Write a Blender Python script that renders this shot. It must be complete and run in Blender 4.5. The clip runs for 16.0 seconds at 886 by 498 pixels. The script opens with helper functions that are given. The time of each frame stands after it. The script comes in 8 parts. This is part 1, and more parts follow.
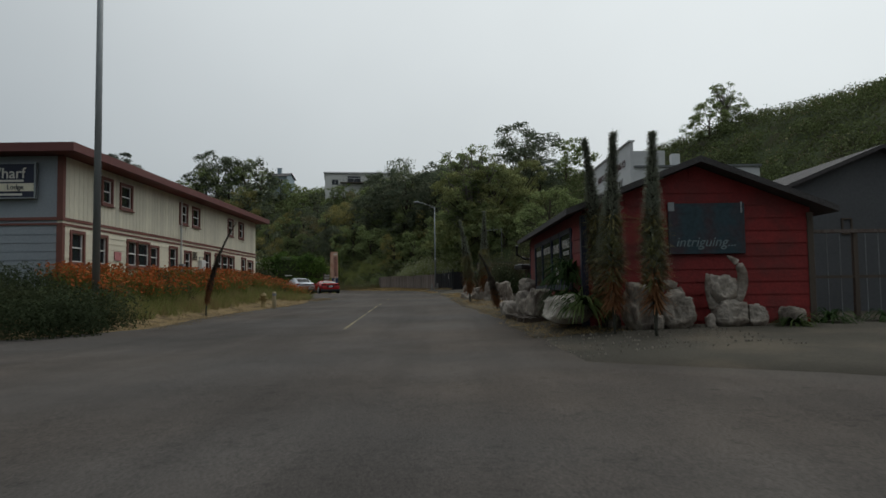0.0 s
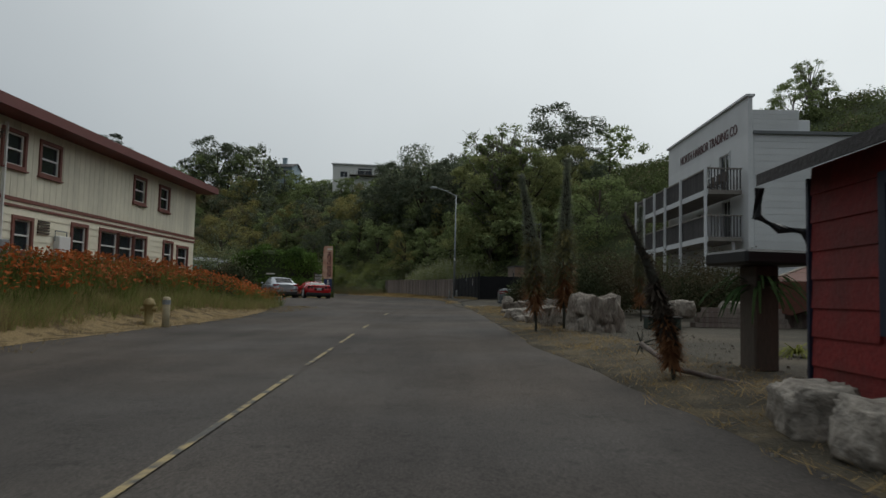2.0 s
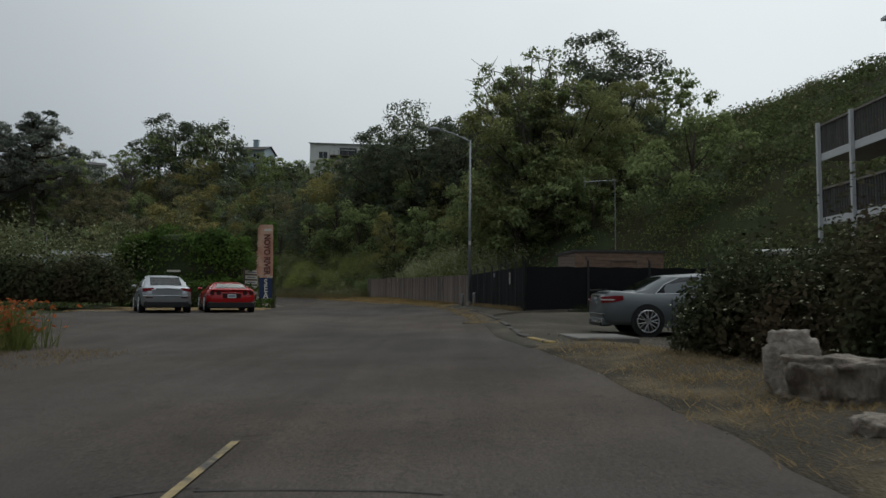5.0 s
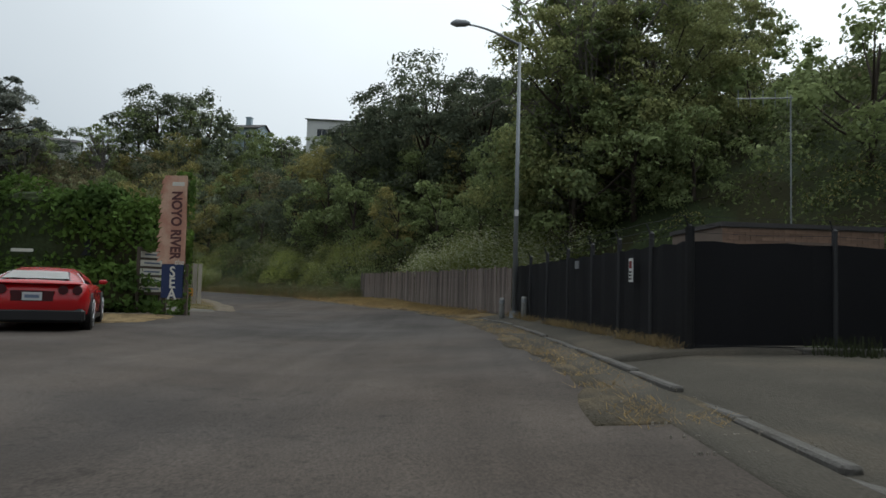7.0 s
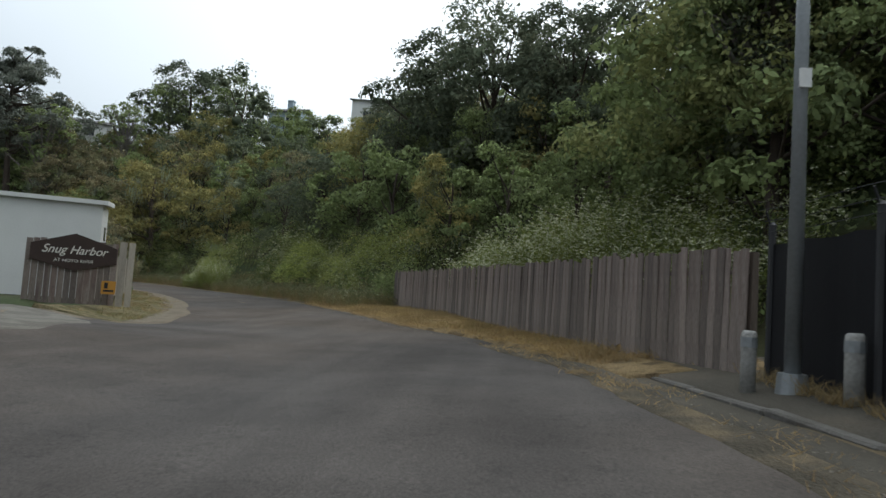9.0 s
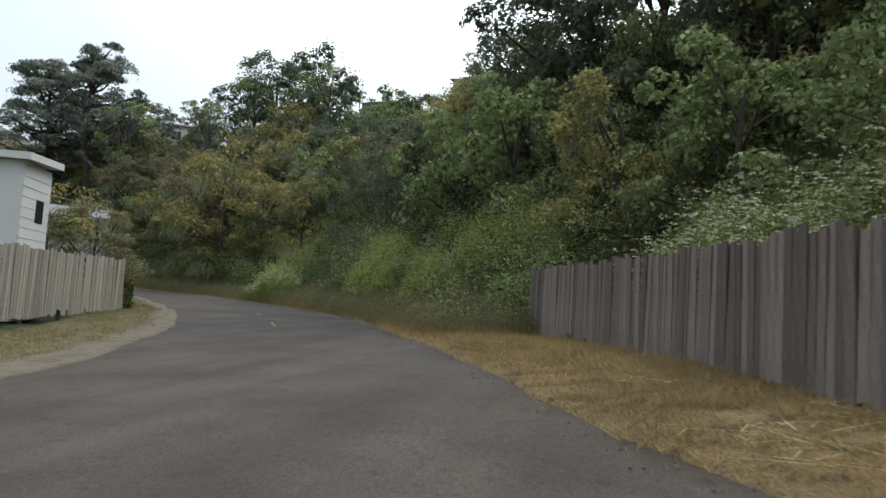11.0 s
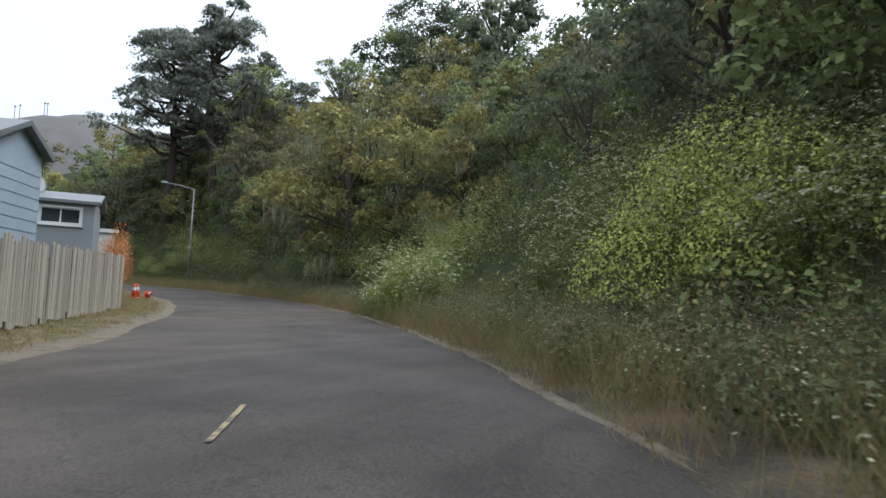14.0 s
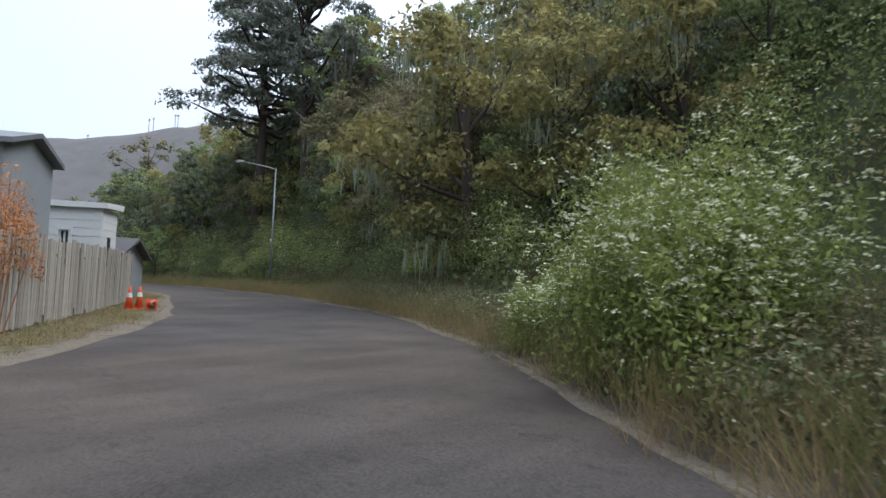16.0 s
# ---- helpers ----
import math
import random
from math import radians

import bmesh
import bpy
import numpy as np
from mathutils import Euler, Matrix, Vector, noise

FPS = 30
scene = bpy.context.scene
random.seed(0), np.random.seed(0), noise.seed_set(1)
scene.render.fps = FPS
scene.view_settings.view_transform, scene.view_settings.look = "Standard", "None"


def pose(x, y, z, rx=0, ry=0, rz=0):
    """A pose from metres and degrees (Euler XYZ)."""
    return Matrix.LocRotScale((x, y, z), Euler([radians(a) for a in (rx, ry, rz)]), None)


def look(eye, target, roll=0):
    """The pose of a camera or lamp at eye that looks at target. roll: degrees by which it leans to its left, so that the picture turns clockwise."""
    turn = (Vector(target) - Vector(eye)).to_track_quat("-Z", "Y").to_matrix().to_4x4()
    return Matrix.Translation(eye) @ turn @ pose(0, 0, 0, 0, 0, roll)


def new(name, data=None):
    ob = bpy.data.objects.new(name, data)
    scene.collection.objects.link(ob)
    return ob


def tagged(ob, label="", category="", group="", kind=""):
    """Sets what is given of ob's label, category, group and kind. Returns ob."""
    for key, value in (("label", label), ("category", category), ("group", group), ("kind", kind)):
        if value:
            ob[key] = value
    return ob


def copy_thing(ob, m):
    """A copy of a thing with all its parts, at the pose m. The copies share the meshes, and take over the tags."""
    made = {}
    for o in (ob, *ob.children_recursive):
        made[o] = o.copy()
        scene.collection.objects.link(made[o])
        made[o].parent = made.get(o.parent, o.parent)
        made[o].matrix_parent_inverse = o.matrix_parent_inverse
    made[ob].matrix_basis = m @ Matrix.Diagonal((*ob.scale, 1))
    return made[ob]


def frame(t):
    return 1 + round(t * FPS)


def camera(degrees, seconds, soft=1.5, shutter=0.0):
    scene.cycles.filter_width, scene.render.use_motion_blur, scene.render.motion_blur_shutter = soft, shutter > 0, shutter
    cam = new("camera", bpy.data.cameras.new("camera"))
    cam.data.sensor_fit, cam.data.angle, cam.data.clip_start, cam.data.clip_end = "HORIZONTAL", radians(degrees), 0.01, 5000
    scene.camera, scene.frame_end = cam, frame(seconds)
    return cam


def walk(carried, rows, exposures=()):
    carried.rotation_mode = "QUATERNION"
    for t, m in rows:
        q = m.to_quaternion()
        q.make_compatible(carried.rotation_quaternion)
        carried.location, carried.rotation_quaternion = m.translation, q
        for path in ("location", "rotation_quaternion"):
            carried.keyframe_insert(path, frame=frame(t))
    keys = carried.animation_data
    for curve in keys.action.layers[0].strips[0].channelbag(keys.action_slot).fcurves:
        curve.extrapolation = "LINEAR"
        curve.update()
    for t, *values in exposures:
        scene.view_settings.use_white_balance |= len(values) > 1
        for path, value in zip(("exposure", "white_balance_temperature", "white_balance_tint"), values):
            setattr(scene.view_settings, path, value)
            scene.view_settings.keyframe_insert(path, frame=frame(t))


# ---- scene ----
import itertools

cam = camera(64.8, 16.0, soft=1.5, shutter=0.12)
METRES, EYE, TILT, LEAN, TURN = 118.0, 1.465, 1.4, 0.0, 0.0
ROWS = [
    (0.0, 0.0, 0.0, 0.0, 0.03, 1.96, 0.78),
    (0.5, -0.0012, 0.0327, -0.0004, 0.42, 2.48, 0.15),
    (1.0, -0.0024, 0.064, -0.0008, 0.63, 2.53, -0.49),
    (1.5, -0.004, 0.096, -0.0009, 0.78, 2.85, -1.11),
    (2.0, -0.0059, 0.1273, -0.0014, 1.07, 2.46, -1.36),
    (2.5, -0.0078, 0.1574, -0.0013, 1.23, 2.86, -1.29),
    (3.0, -0.0096, 0.1882, -0.0018, 1.17, 2.36, -1.54),
    (5.5, -0.0161, 0.3465, -0.0035, 0.68, 2.42, -0.27),
    (6.0, -0.0175, 0.3772, -0.0041, 0.64, 2.22, -0.47),
    (6.5, -0.0198, 0.409, -0.0042, 1.29, 2.19, -0.93),
    (7.0, -0.0216, 0.4404, -0.0046, 1.41, 2.29, -1.58),
    (7.5, -0.0236, 0.4707, -0.0053, 2.19, 2.64, -2.08),
    (8.0, -0.026, 0.5013, -0.0059, 2.84, 2.66, -3.32),
    (10.5, -0.0488, 0.6501, -0.0092, 11.97, 3.33, -2.8),
    (11.0, -0.0583, 0.6808, -0.0092, 14.27, 3.3, -3.18),
    (11.5, -0.0686, 0.711, -0.0093, 16.92, 3.21, -3.25),
    (12.0, -0.0804, 0.7405, -0.0098, 19.22, 2.94, -3.47),
    (12.5, -0.0934, 0.7698, -0.0102, 21.75, 3.18, -3.27),
    (13.0, -0.1074, 0.7984, -0.0107, 23.85, 3.01, -3.31),
    (13.5, -0.1221, 0.8259, -0.0106, 26.15, 2.84, -2.39),
    (14.0, -0.1378, 0.8522, -0.0111, 28.08, 2.85, -2.16),
    (14.5, -0.1548, 0.8791, -0.0112, 30.78, 2.96, -1.21),
    (15.0, -0.1726, 0.9051, -0.0114, 33.42, 2.63, -1.39),
    (15.5, -0.1912, 0.9292, -0.0119, 35.59, 2.51, -1.08),
    (16.0, -0.2116, 0.9538, -0.0124, 37.84, 2.61, -1.33),
]
EXPOSURES = [(0.0, -0.46, 6250, 5), (3.0, -0.45, 6250, 5), (5.5, -0.44, 6150, 5), (7.0, 0.05, 6080, 5), (8.0, 0.27, 6050, 5), (10.5, 0.74, 5980, 5), (12.0, 0.80, 5950, 5), (13.0, 0.97, 5880, 6), (14.0, 1.08, 5800, 9), (16.0, 1.03, 5680, 11)]
walk(cam, [(t, pose(0, 0, EYE, TILT, LEAN, TURN) @ pose(METRES * x, METRES * y, METRES * z, 90 + pitch, roll, yaw)) for t, x, y, z, yaw, pitch, roll in ROWS], EXPOSURES)

# ---- overcast daylight ----
SUN_UP, SUN_ROUND = 58, 40
world = bpy.data.worlds.new("overcast_sky")
scene.world = world
world.use_nodes = True
wn, wl = world.node_tree.nodes, world.node_tree.links
wn.clear()
sky = wn.new("ShaderNodeTexSky")
sky.sky_type, sky.sun_disc = "NISHITA", False
sky.sun_elevation, sky.sun_rotation = radians(SUN_UP), radians(SUN_ROUND)
sky.dust_density, sky.air_density = 4.0, 1.0
dim = wn.new("ShaderNodeVectorMath")
dim.operation = "SCALE"
dim.inputs["Scale"].default_value = 0.10
wl.new(sky.outputs["Color"], dim.inputs[0])
# a closed cloud sheet: pale grey, a little brighter overhead, with soft billows
co = wn.new("ShaderNodeTexCoord")
up = wn.new("ShaderNodeSeparateXYZ")
wl.new(co.outputs["Generated"], up.inputs[0])
ramp = wn.new("ShaderNodeValToRGB")
ramp.color_ramp.elements[0].position, ramp.color_ramp.elements[0].color = 0.0, (0.27, 0.295, 0.32, 1)
ramp.color_ramp.elements[1].position, ramp.color_ramp.elements[1].color = 1.0, (1.70, 1.70, 1.68, 1)
mid = ramp.color_ramp.elements.new(0.60)
mid.color = (0.74, 0.765, 0.79, 1)
near = ramp.color_ramp.elements.new(0.80)
near.color = (1.26, 1.27, 1.27, 1)
# the cloud is thinner and brighter towards the veiled sun
toward = wn.new("ShaderNodeVectorMath")
toward.operation = "DOT_PRODUCT"
toward.inputs[1].default_value = (math.sin(radians(SUN_ROUND)) * math.cos(radians(SUN_UP)), math.cos(radians(SUN_ROUND)) * math.cos(radians(SUN_UP)), math.sin(radians(SUN_UP)))
wl.new(co.outputs["Generated"], toward.inputs[0])
veil = wn.new("ShaderNodeMapRange")
veil.inputs["From Min"].default_value, veil.inputs["From Max"].default_value = -0.7, 1.0
wl.new(toward.outputs["Value"], veil.inputs["Value"])
wl.new(veil.outputs["Result"], ramp.inputs[0])
billow = wn.new("ShaderNodeTexNoise")
billow.inputs["Scale"].default_value, billow.inputs["Detail"].default_value = 2.2, 4
wl.new(co.outputs["Generated"], billow.inputs["Vector"])
soft = wn.new("ShaderNodeMapRange")
soft.inputs["To Min"].default_value, soft.inputs["To Max"].default_value = 0.88, 1.10
wl.new(billow.outputs["Fac"], soft.inputs["Value"])
cloud = wn.new("ShaderNodeVectorMath")
cloud.operation = "SCALE"
wl.new(ramp.outputs["Color"], cloud.inputs[0])
wl.new(soft.outputs["Result"], cloud.inputs["Scale"])
mixs = wn.new("ShaderNodeMix")
mixs.data_type = "RGBA"
mixs.inputs["Factor"].default_value = 0.88
wl.new(dim.outputs[0], mixs.inputs["A"])
wl.new(cloud.outputs[0], mixs.inputs["B"])
back = wn.new("ShaderNodeBackground")
back.inputs["Strength"].default_value = 0.85
wl.new(mixs.outputs["Result"], back.inputs["Color"])
wout = wn.new("ShaderNodeOutputWorld")
wl.new(back.outputs[0], wout.inputs[0])
sun = bpy.data.lights.new("sun", "SUN")
sun.energy, sun.angle, sun.color = 0.7, radians(25), (1.0, 0.97, 0.92)
sun_ob = new("sun", sun)
sun_ob.matrix_world = look((0, 0, 60), (40 * math.sin(radians(SUN_ROUND + 180)), 40 * math.cos(radians(SUN_ROUND + 180)), 60 - 40 * math.tan(radians(SUN_UP))))

# ---- materials ----
def mat(name, colour, rough=0.8, vary=0.25, scale=3.0, fine=40.0, bump=0.15, metal=0.0, island=0.0, piece=0.0, second=None, patch=0.5, stretch=None, spec=0.4, hue=0.0):
    """Two scales of noise over a base colour, with relief. second: a patch colour; island, piece: spread of value per leaf or per piece."""
    m = bpy.data.materials.new(name)
    m.use_nodes = True
    n, l = m.node_tree.nodes, m.node_tree.links
    b = n["Principled BSDF"]
    b.inputs["Roughness"].default_value, b.inputs["Metallic"].default_value = rough, metal
    b.inputs["Specular IOR Level"].default_value = spec
    tc = n.new("ShaderNodeTexCoord")
    src = tc.outputs["Object"]
    if stretch:
        mp = n.new("ShaderNodeMapping")
        mp.inputs["Scale"].default_value = stretch
        l.new(src, mp.inputs["Vector"])
        src = mp.outputs["Vector"]
    big, small = n.new("ShaderNodeTexNoise"), n.new("ShaderNodeTexNoise")
    big.inputs["Scale"].default_value, big.inputs["Detail"].default_value = scale, 5
    small.inputs["Scale"].default_value, small.inputs["Detail"].default_value = fine, 4
    l.new(src, big.inputs["Vector"])
    l.new(src, small.inputs["Vector"])
    col = None
    if second:
        cut = n.new("ShaderNodeMapRange")
        cut.inputs["From Min"].default_value, cut.inputs["From Max"].default_value = patch - 0.06, patch + 0.08
        l.new(big.outputs["Fac"], cut.inputs["Value"])
        mx = n.new("ShaderNodeMix")
        mx.data_type = "RGBA"
        mx.inputs["A"].default_value, mx.inputs["B"].default_value = (*colour, 1), (*second, 1)
        l.new(cut.outputs["Result"], mx.inputs["Factor"])
        col = mx.outputs["Result"]
    add = n.new("ShaderNodeMath")
    add.operation = "ADD"
    l.new(big.outputs["Fac"], add.inputs[0])
    l.new(small.outputs["Fac"], add.inputs[1])
    rng = n.new("ShaderNodeMapRange")
    rng.inputs["From Min"].default_value, rng.inputs["From Max"].default_value = 0.6, 1.4
    rng.inputs["To Min"].default_value, rng.inputs["To Max"].default_value = 1 - vary, 1 + vary
    l.new(add.outputs[0], rng.inputs["Value"])
    val = rng.outputs["Result"]
    for spread, node, out in ((island, "ShaderNodeNewGeometry", "Random Per Island"), (piece, "ShaderNodeObjectInfo", "Random")):
        if spread:
            g = n.new(node)
            r2 = n.new("ShaderNodeMapRange")
            r2.inputs["To Min"].default_value, r2.inputs["To Max"].default_value = 1 - spread, 1 + spread
            l.new(g.outputs[out], r2.inputs["Value"])
            mu = n.new("ShaderNodeMath")
            mu.operation = "MULTIPLY"
            l.new(val, mu.inputs[0])
            l.new(r2.outputs["Result"], mu.inputs[1])
            val = mu.outputs[0]
    sc = n.new("ShaderNodeVectorMath")
    sc.operation = "SCALE"
    if col:
        l.new(col, sc.inputs[0])
    else:
        sc.inputs[0].default_value = colour
    l.new(val, sc.inputs["Scale"])
    l.new(sc.outputs[0], b.inputs["Base Color"])
    if bump:
        bp = n.new("ShaderNodeBump")
        bp.inputs["Strength"].default_value, bp.inputs["Distance"].default_value = bump, 0.05
        l.new(add.outputs[0], bp.inputs["Height"])
        l.new(bp.outputs["Normal"], b.inputs["Normal"])
    return m


def glass(name, colour=(0.02, 0.025, 0.03), rough=0.06):
    m = bpy.data.materials.new(name)
    m.use_nodes = True
    b = m.node_tree.nodes["Principled BSDF"]
    b.inputs["Base Color"].default_value = (*colour, 1)
    b.inputs["Roughness"].default_value = rough
    b.inputs["Specular IOR Level"].default_value = 0.6
    return m


def leafy(name, colour, spread=0.45, second=None, thin=0.32):
    """Leaves: dull gloss, some light through, value spread per leaf."""
    colour, second = [c * 1.36 for c in colour], second and [c * 1.36 for c in second]
    m = mat(name, colour, 0.8, 0.38, 0.45, 2.2, 0, island=spread * 0.45, piece=0.16, second=second, patch=0.52, spec=0.06)
    n, l = m.node_tree.nodes, m.node_tree.links
    b = n["Principled BSDF"]
    tr = n.new("ShaderNodeBsdfTranslucent")
    l.new(b.inputs["Base Color"].links[0].from_socket, tr.inputs["Color"])
    mx = n.new("ShaderNodeMixShader")
    mx.inputs[0].default_value = thin
    l.new(b.outputs[0], mx.inputs[1])
    l.new(tr.outputs[0], mx.inputs[2])
    l.new(mx.outputs[0], n["Material Output"].inputs["Surface"])
    return m


def asphalt_mat():
    """Old asphalt: grey and brown areas, blotches, wheel streaks, aggregate, smoother worn spots."""
    m = bpy.data.materials.new("asphalt")
    m.use_nodes = True
    n, l = m.node_tree.nodes, m.node_tree.links
    b = n["Principled BSDF"]
    tc = n.new("ShaderNodeTexCoord")

    def field(scale, detail, lo, hi, a, c, stretch=None):
        t = n.new("ShaderNodeTexNoise")
        t.inputs["Scale"].default_value, t.inputs["Detail"].default_value = scale, detail
        src = tc.outputs["Object"]
        if stretch:
            mp = n.new("ShaderNodeMapping")
            mp.inputs["Scale"].default_value = stretch
            l.new(src, mp.inputs["Vector"])
            src = mp.outputs["Vector"]
        l.new(src, t.inputs["Vector"])
        r = n.new("ShaderNodeMapRange")
        for key, v in (("From Min", lo), ("From Max", hi), ("To Min", a), ("To Max", c)):
            r.inputs[key].default_value = v
        l.new(t.outputs["Fac"], r.inputs["Value"])
        return r.outputs["Result"]

    mx = n.new("ShaderNodeMix")
    mx.data_type = "RGBA"
    mx.inputs["A"].default_value, mx.inputs["B"].default_value = (0.0575, 0.0505, 0.0455, 1), (0.072, 0.0585, 0.048, 1)
    l.new(field(0.11, 4, 0.42, 0.60, 0, 1), mx.inputs["Factor"])
    val = None
    for f in (field(0.7, 8, 0.35, 0.65, 0.84, 1.16), field(1.0, 3, 0.38, 0.62, 0.90, 1.10, (1.8, 0.08, 1)), field(45, 6, 0.3, 0.7, 0.60, 1.40), field(6, 5, 0.58, 0.72, 1.0, 0.72)):
        if val is None:
            val = f
            continue
        mu = n.new("ShaderNodeMath")
        mu.operation = "MULTIPLY"
        l.new(val, mu.inputs[0])
        l.new(f, mu.inputs[1])
        val = mu.outputs[0]
    sc = n.new("ShaderNodeVectorMath")
    sc.operation = "SCALE"
    l.new(mx.outputs["Result"], sc.inputs[0])
    l.new(val, sc.inputs["Scale"])
    l.new(sc.outputs[0], b.inputs["Base Color"])
    l.new(field(0.30, 5, 0.40, 0.62, 0.95, 0.78), b.inputs["Roughness"])
    b.inputs["Specular IOR Level"].default_value = 0.22
    bp = n.new("ShaderNodeBump")
    bp.inputs["Strength"].default_value, bp.inputs["Distance"].default_value = 0.35, 0.03
    l.new(field(70, 4, 0.0, 1.0, 0, 1), bp.inputs["Height"])
    l.new(bp.outputs["Normal"], b.inputs["Normal"])
    return m


ASPHALT = asphalt_mat()
LOT = mat("gravelly_lot", (0.085, 0.077, 0.063), 0.9, 0.4, 0.5, 45, 0.6, second=(0.105, 0.09, 0.07), patch=0.54, spec=0.08)
CONCRETE = mat("concrete", (0.105, 0.098, 0.088), 0.9, 0.35, 1.6, 30, 0.5, second=(0.07, 0.064, 0.055), patch=0.52)
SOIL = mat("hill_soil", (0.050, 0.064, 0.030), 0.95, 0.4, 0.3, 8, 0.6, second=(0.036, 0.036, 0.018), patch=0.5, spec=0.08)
STRAW = mat("dry_straw_ground", (0.285, 0.21, 0.112), 0.95, 0.6, 2.4, 34, 1.0, second=(0.105, 0.078, 0.046), patch=0.52, spec=0.08)
VERGE = mat("trodden_verge_turf", (0.12, 0.108, 0.058), 0.95, 0.55, 4.0, 28, 1.0, second=(0.17, 0.135, 0.08), patch=0.55, spec=0.08)
DIRT = mat("dusty_verge_dirt", (0.085, 0.074, 0.056), 0.95, 0.55, 1.3, 30, 0.9, second=(0.125, 0.10, 0.065), patch=0.54, spec=0.08)
PALE_LANE = mat("pale_lane_concrete", (0.165, 0.155, 0.135), 0.9, 0.35, 1.4, 24, 0.4, second=(0.105, 0.097, 0.085), patch=0.5, spec=0.1)
SHOULDER = mat("pale_sandy_dirt", (0.185, 0.158, 0.120), 0.95, 0.5, 2.2, 30, 0.8, second=(0.115, 0.095, 0.072), patch=0.54, spec=0.08)
LINE = mat("worn_yellow_line_paint", (0.34, 0.265, 0.135), 0.85, 0.45, 5, 40, 0.2, second=(0.075, 0.07, 0.062), patch=0.50)
KERB_YELLOW = mat("worn_kerb_paint", (0.34, 0.25, 0.09), 0.85, 0.4, 4, 40, 0.2, second=(0.12, 0.11, 0.09), patch=0.52)
WHITE_PAINT = mat("white_paint", (0.62, 0.62, 0.60), 0.6, 0.08, 0.8, 20, 0.05)
CREAM = mat("cream_siding", (0.70, 0.655, 0.52), 0.7, 0.12, 0.8, 14, 0.08, piece=0.06)
CREAM_UP = mat("cream_board_siding", (0.64, 0.605, 0.485), 0.7, 0.14, 0.7, 12, 0.1, piece=0.07, stretch=(1, 1, 0.25))
GREY_WALL = mat("grey_blue_siding", (0.30, 0.33, 0.36), 0.7, 0.1, 0.6, 14, 0.08)
BROWN_TRIM = mat("red_brown_trim", (0.17, 0.065, 0.05), 0.6, 0.15, 2, 25, 0.08)
ROOF_RED = mat("red_brown_roof", (0.15, 0.055, 0.05), 0.7, 0.15, 1, 20, 0.1)
ROOF_DARK = mat("dark_shingle_roof", (0.06, 0.055, 0.055), 0.8, 0.3, 1.2, 18, 0.4)
ROOF_GREY = mat("grey_metal_roof", (0.15, 0.16, 0.165), 0.55, 0.12, 1.2, 18, 0.1)
RED_WOOD = mat("red_painted_planks", (0.20, 0.019, 0.018), 0.7, 0.3, 1.2, 22, 0.2, piece=0.14, second=(0.125, 0.020, 0.018), patch=0.54)
NAVY = mat("navy_trim", (0.018, 0.022, 0.045), 0.5, 0.15, 2, 20, 0.05)
BLACK = mat("black_plastic", (0.012, 0.012, 0.013), 0.5, 0.1, 3, 20, 0.03)
GALV = mat("galvanised_steel", (0.27, 0.285, 0.295), 0.55, 0.15, 2, 25, 0.05, metal=0.6)
DULL_WIRE = mat("dull_wire", (0.035, 0.035, 0.037), 0.6, 0.15, 3, 25, 0, metal=0.3)
GLASS = glass("dark_window_glass")
CAR_GLASS = glass("car_glass", (0.012, 0.014, 0.016), 0.04)
LETTER = mat("white_lettering", (0.62, 0.60, 0.54), 0.6, 0.1, 4, 30, 0)
LETTER_DARK = mat("dark_lettering", (0.09, 0.035, 0.035), 0.6, 0.1, 4, 30, 0)
WOOD_GREY = mat("weathered_fence_boards", (0.200, 0.166, 0.144), 0.85, 0.6, 1.0, 16, 0.4, piece=0.38, stretch=(6, 6, 0.6), second=(0.115, 0.085, 0.074), patch=0.52)
WOOD_PALE = mat("pale_weathered_boards", (0.335, 0.30, 0.25), 0.85, 0.35, 1.0, 16, 0.4, piece=0.26, stretch=(6, 6, 0.6), second=(0.30, 0.27, 0.22), patch=0.55)
WOOD_DARK = mat("dark_old_timber", (0.09, 0.07, 0.055), 0.85, 0.3, 1.0, 16, 0.3, stretch=(4, 4, 0.6))
BARK = mat("bark", (0.06, 0.045, 0.035), 0.9, 0.35, 2, 18, 0.6, stretch=(3, 3, 0.6))
TWIG = mat("pale_dead_twigs", (0.20, 0.18, 0.16), 0.9, 0.2, 3, 18, 0.2)
MESH_BLACK = mat("black_privacy_mesh", (0.016, 0.016, 0.019), 0.75, 0.25, 0.9, 60, 0.1)
ROCK = mat("pale_weathered_rock", (0.26, 0.225, 0.185), 0.85, 0.5, 2.6, 11, 1.0, stretch=(1.6, 1.6, 0.7), second=(0.10, 0.082, 0.068), patch=0.51)
ROCK_WHITE = mat("bleached_whale_bone_rock", (0.31, 0.275, 0.235), 0.85, 0.5, 2.6, 12, 1.0, second=(0.14, 0.115, 0.092), patch=0.51)
BONE = mat("bleached_bone", (0.46, 0.42, 0.365), 0.8, 0.3, 2.0, 12, 0.8, second=(0.30, 0.26, 0.215), patch=0.56)
# cypress green is lifted in its base colour to stand for haze
LEAF_DARK = leafy("dark_cypress_foliage", (0.112, 0.132, 0.088), 0.5, (0.140, 0.152, 0.100))
# pine needles greyed and lightened: distant haze is put into their colour
LEAF_PINE = leafy("haze_paled_pine_needles", (0.165, 0.182, 0.150), 0.5, (0.19, 0.20, 0.165))
LEAF_MID = leafy("mid_green_foliage", (0.190, 0.228, 0.096), 0.5, (0.152, 0.182, 0.086))
LEAF_GREAT = leafy("olive_green_slope_foliage", (0.225, 0.235, 0.098), 0.5, (0.175, 0.192, 0.085))
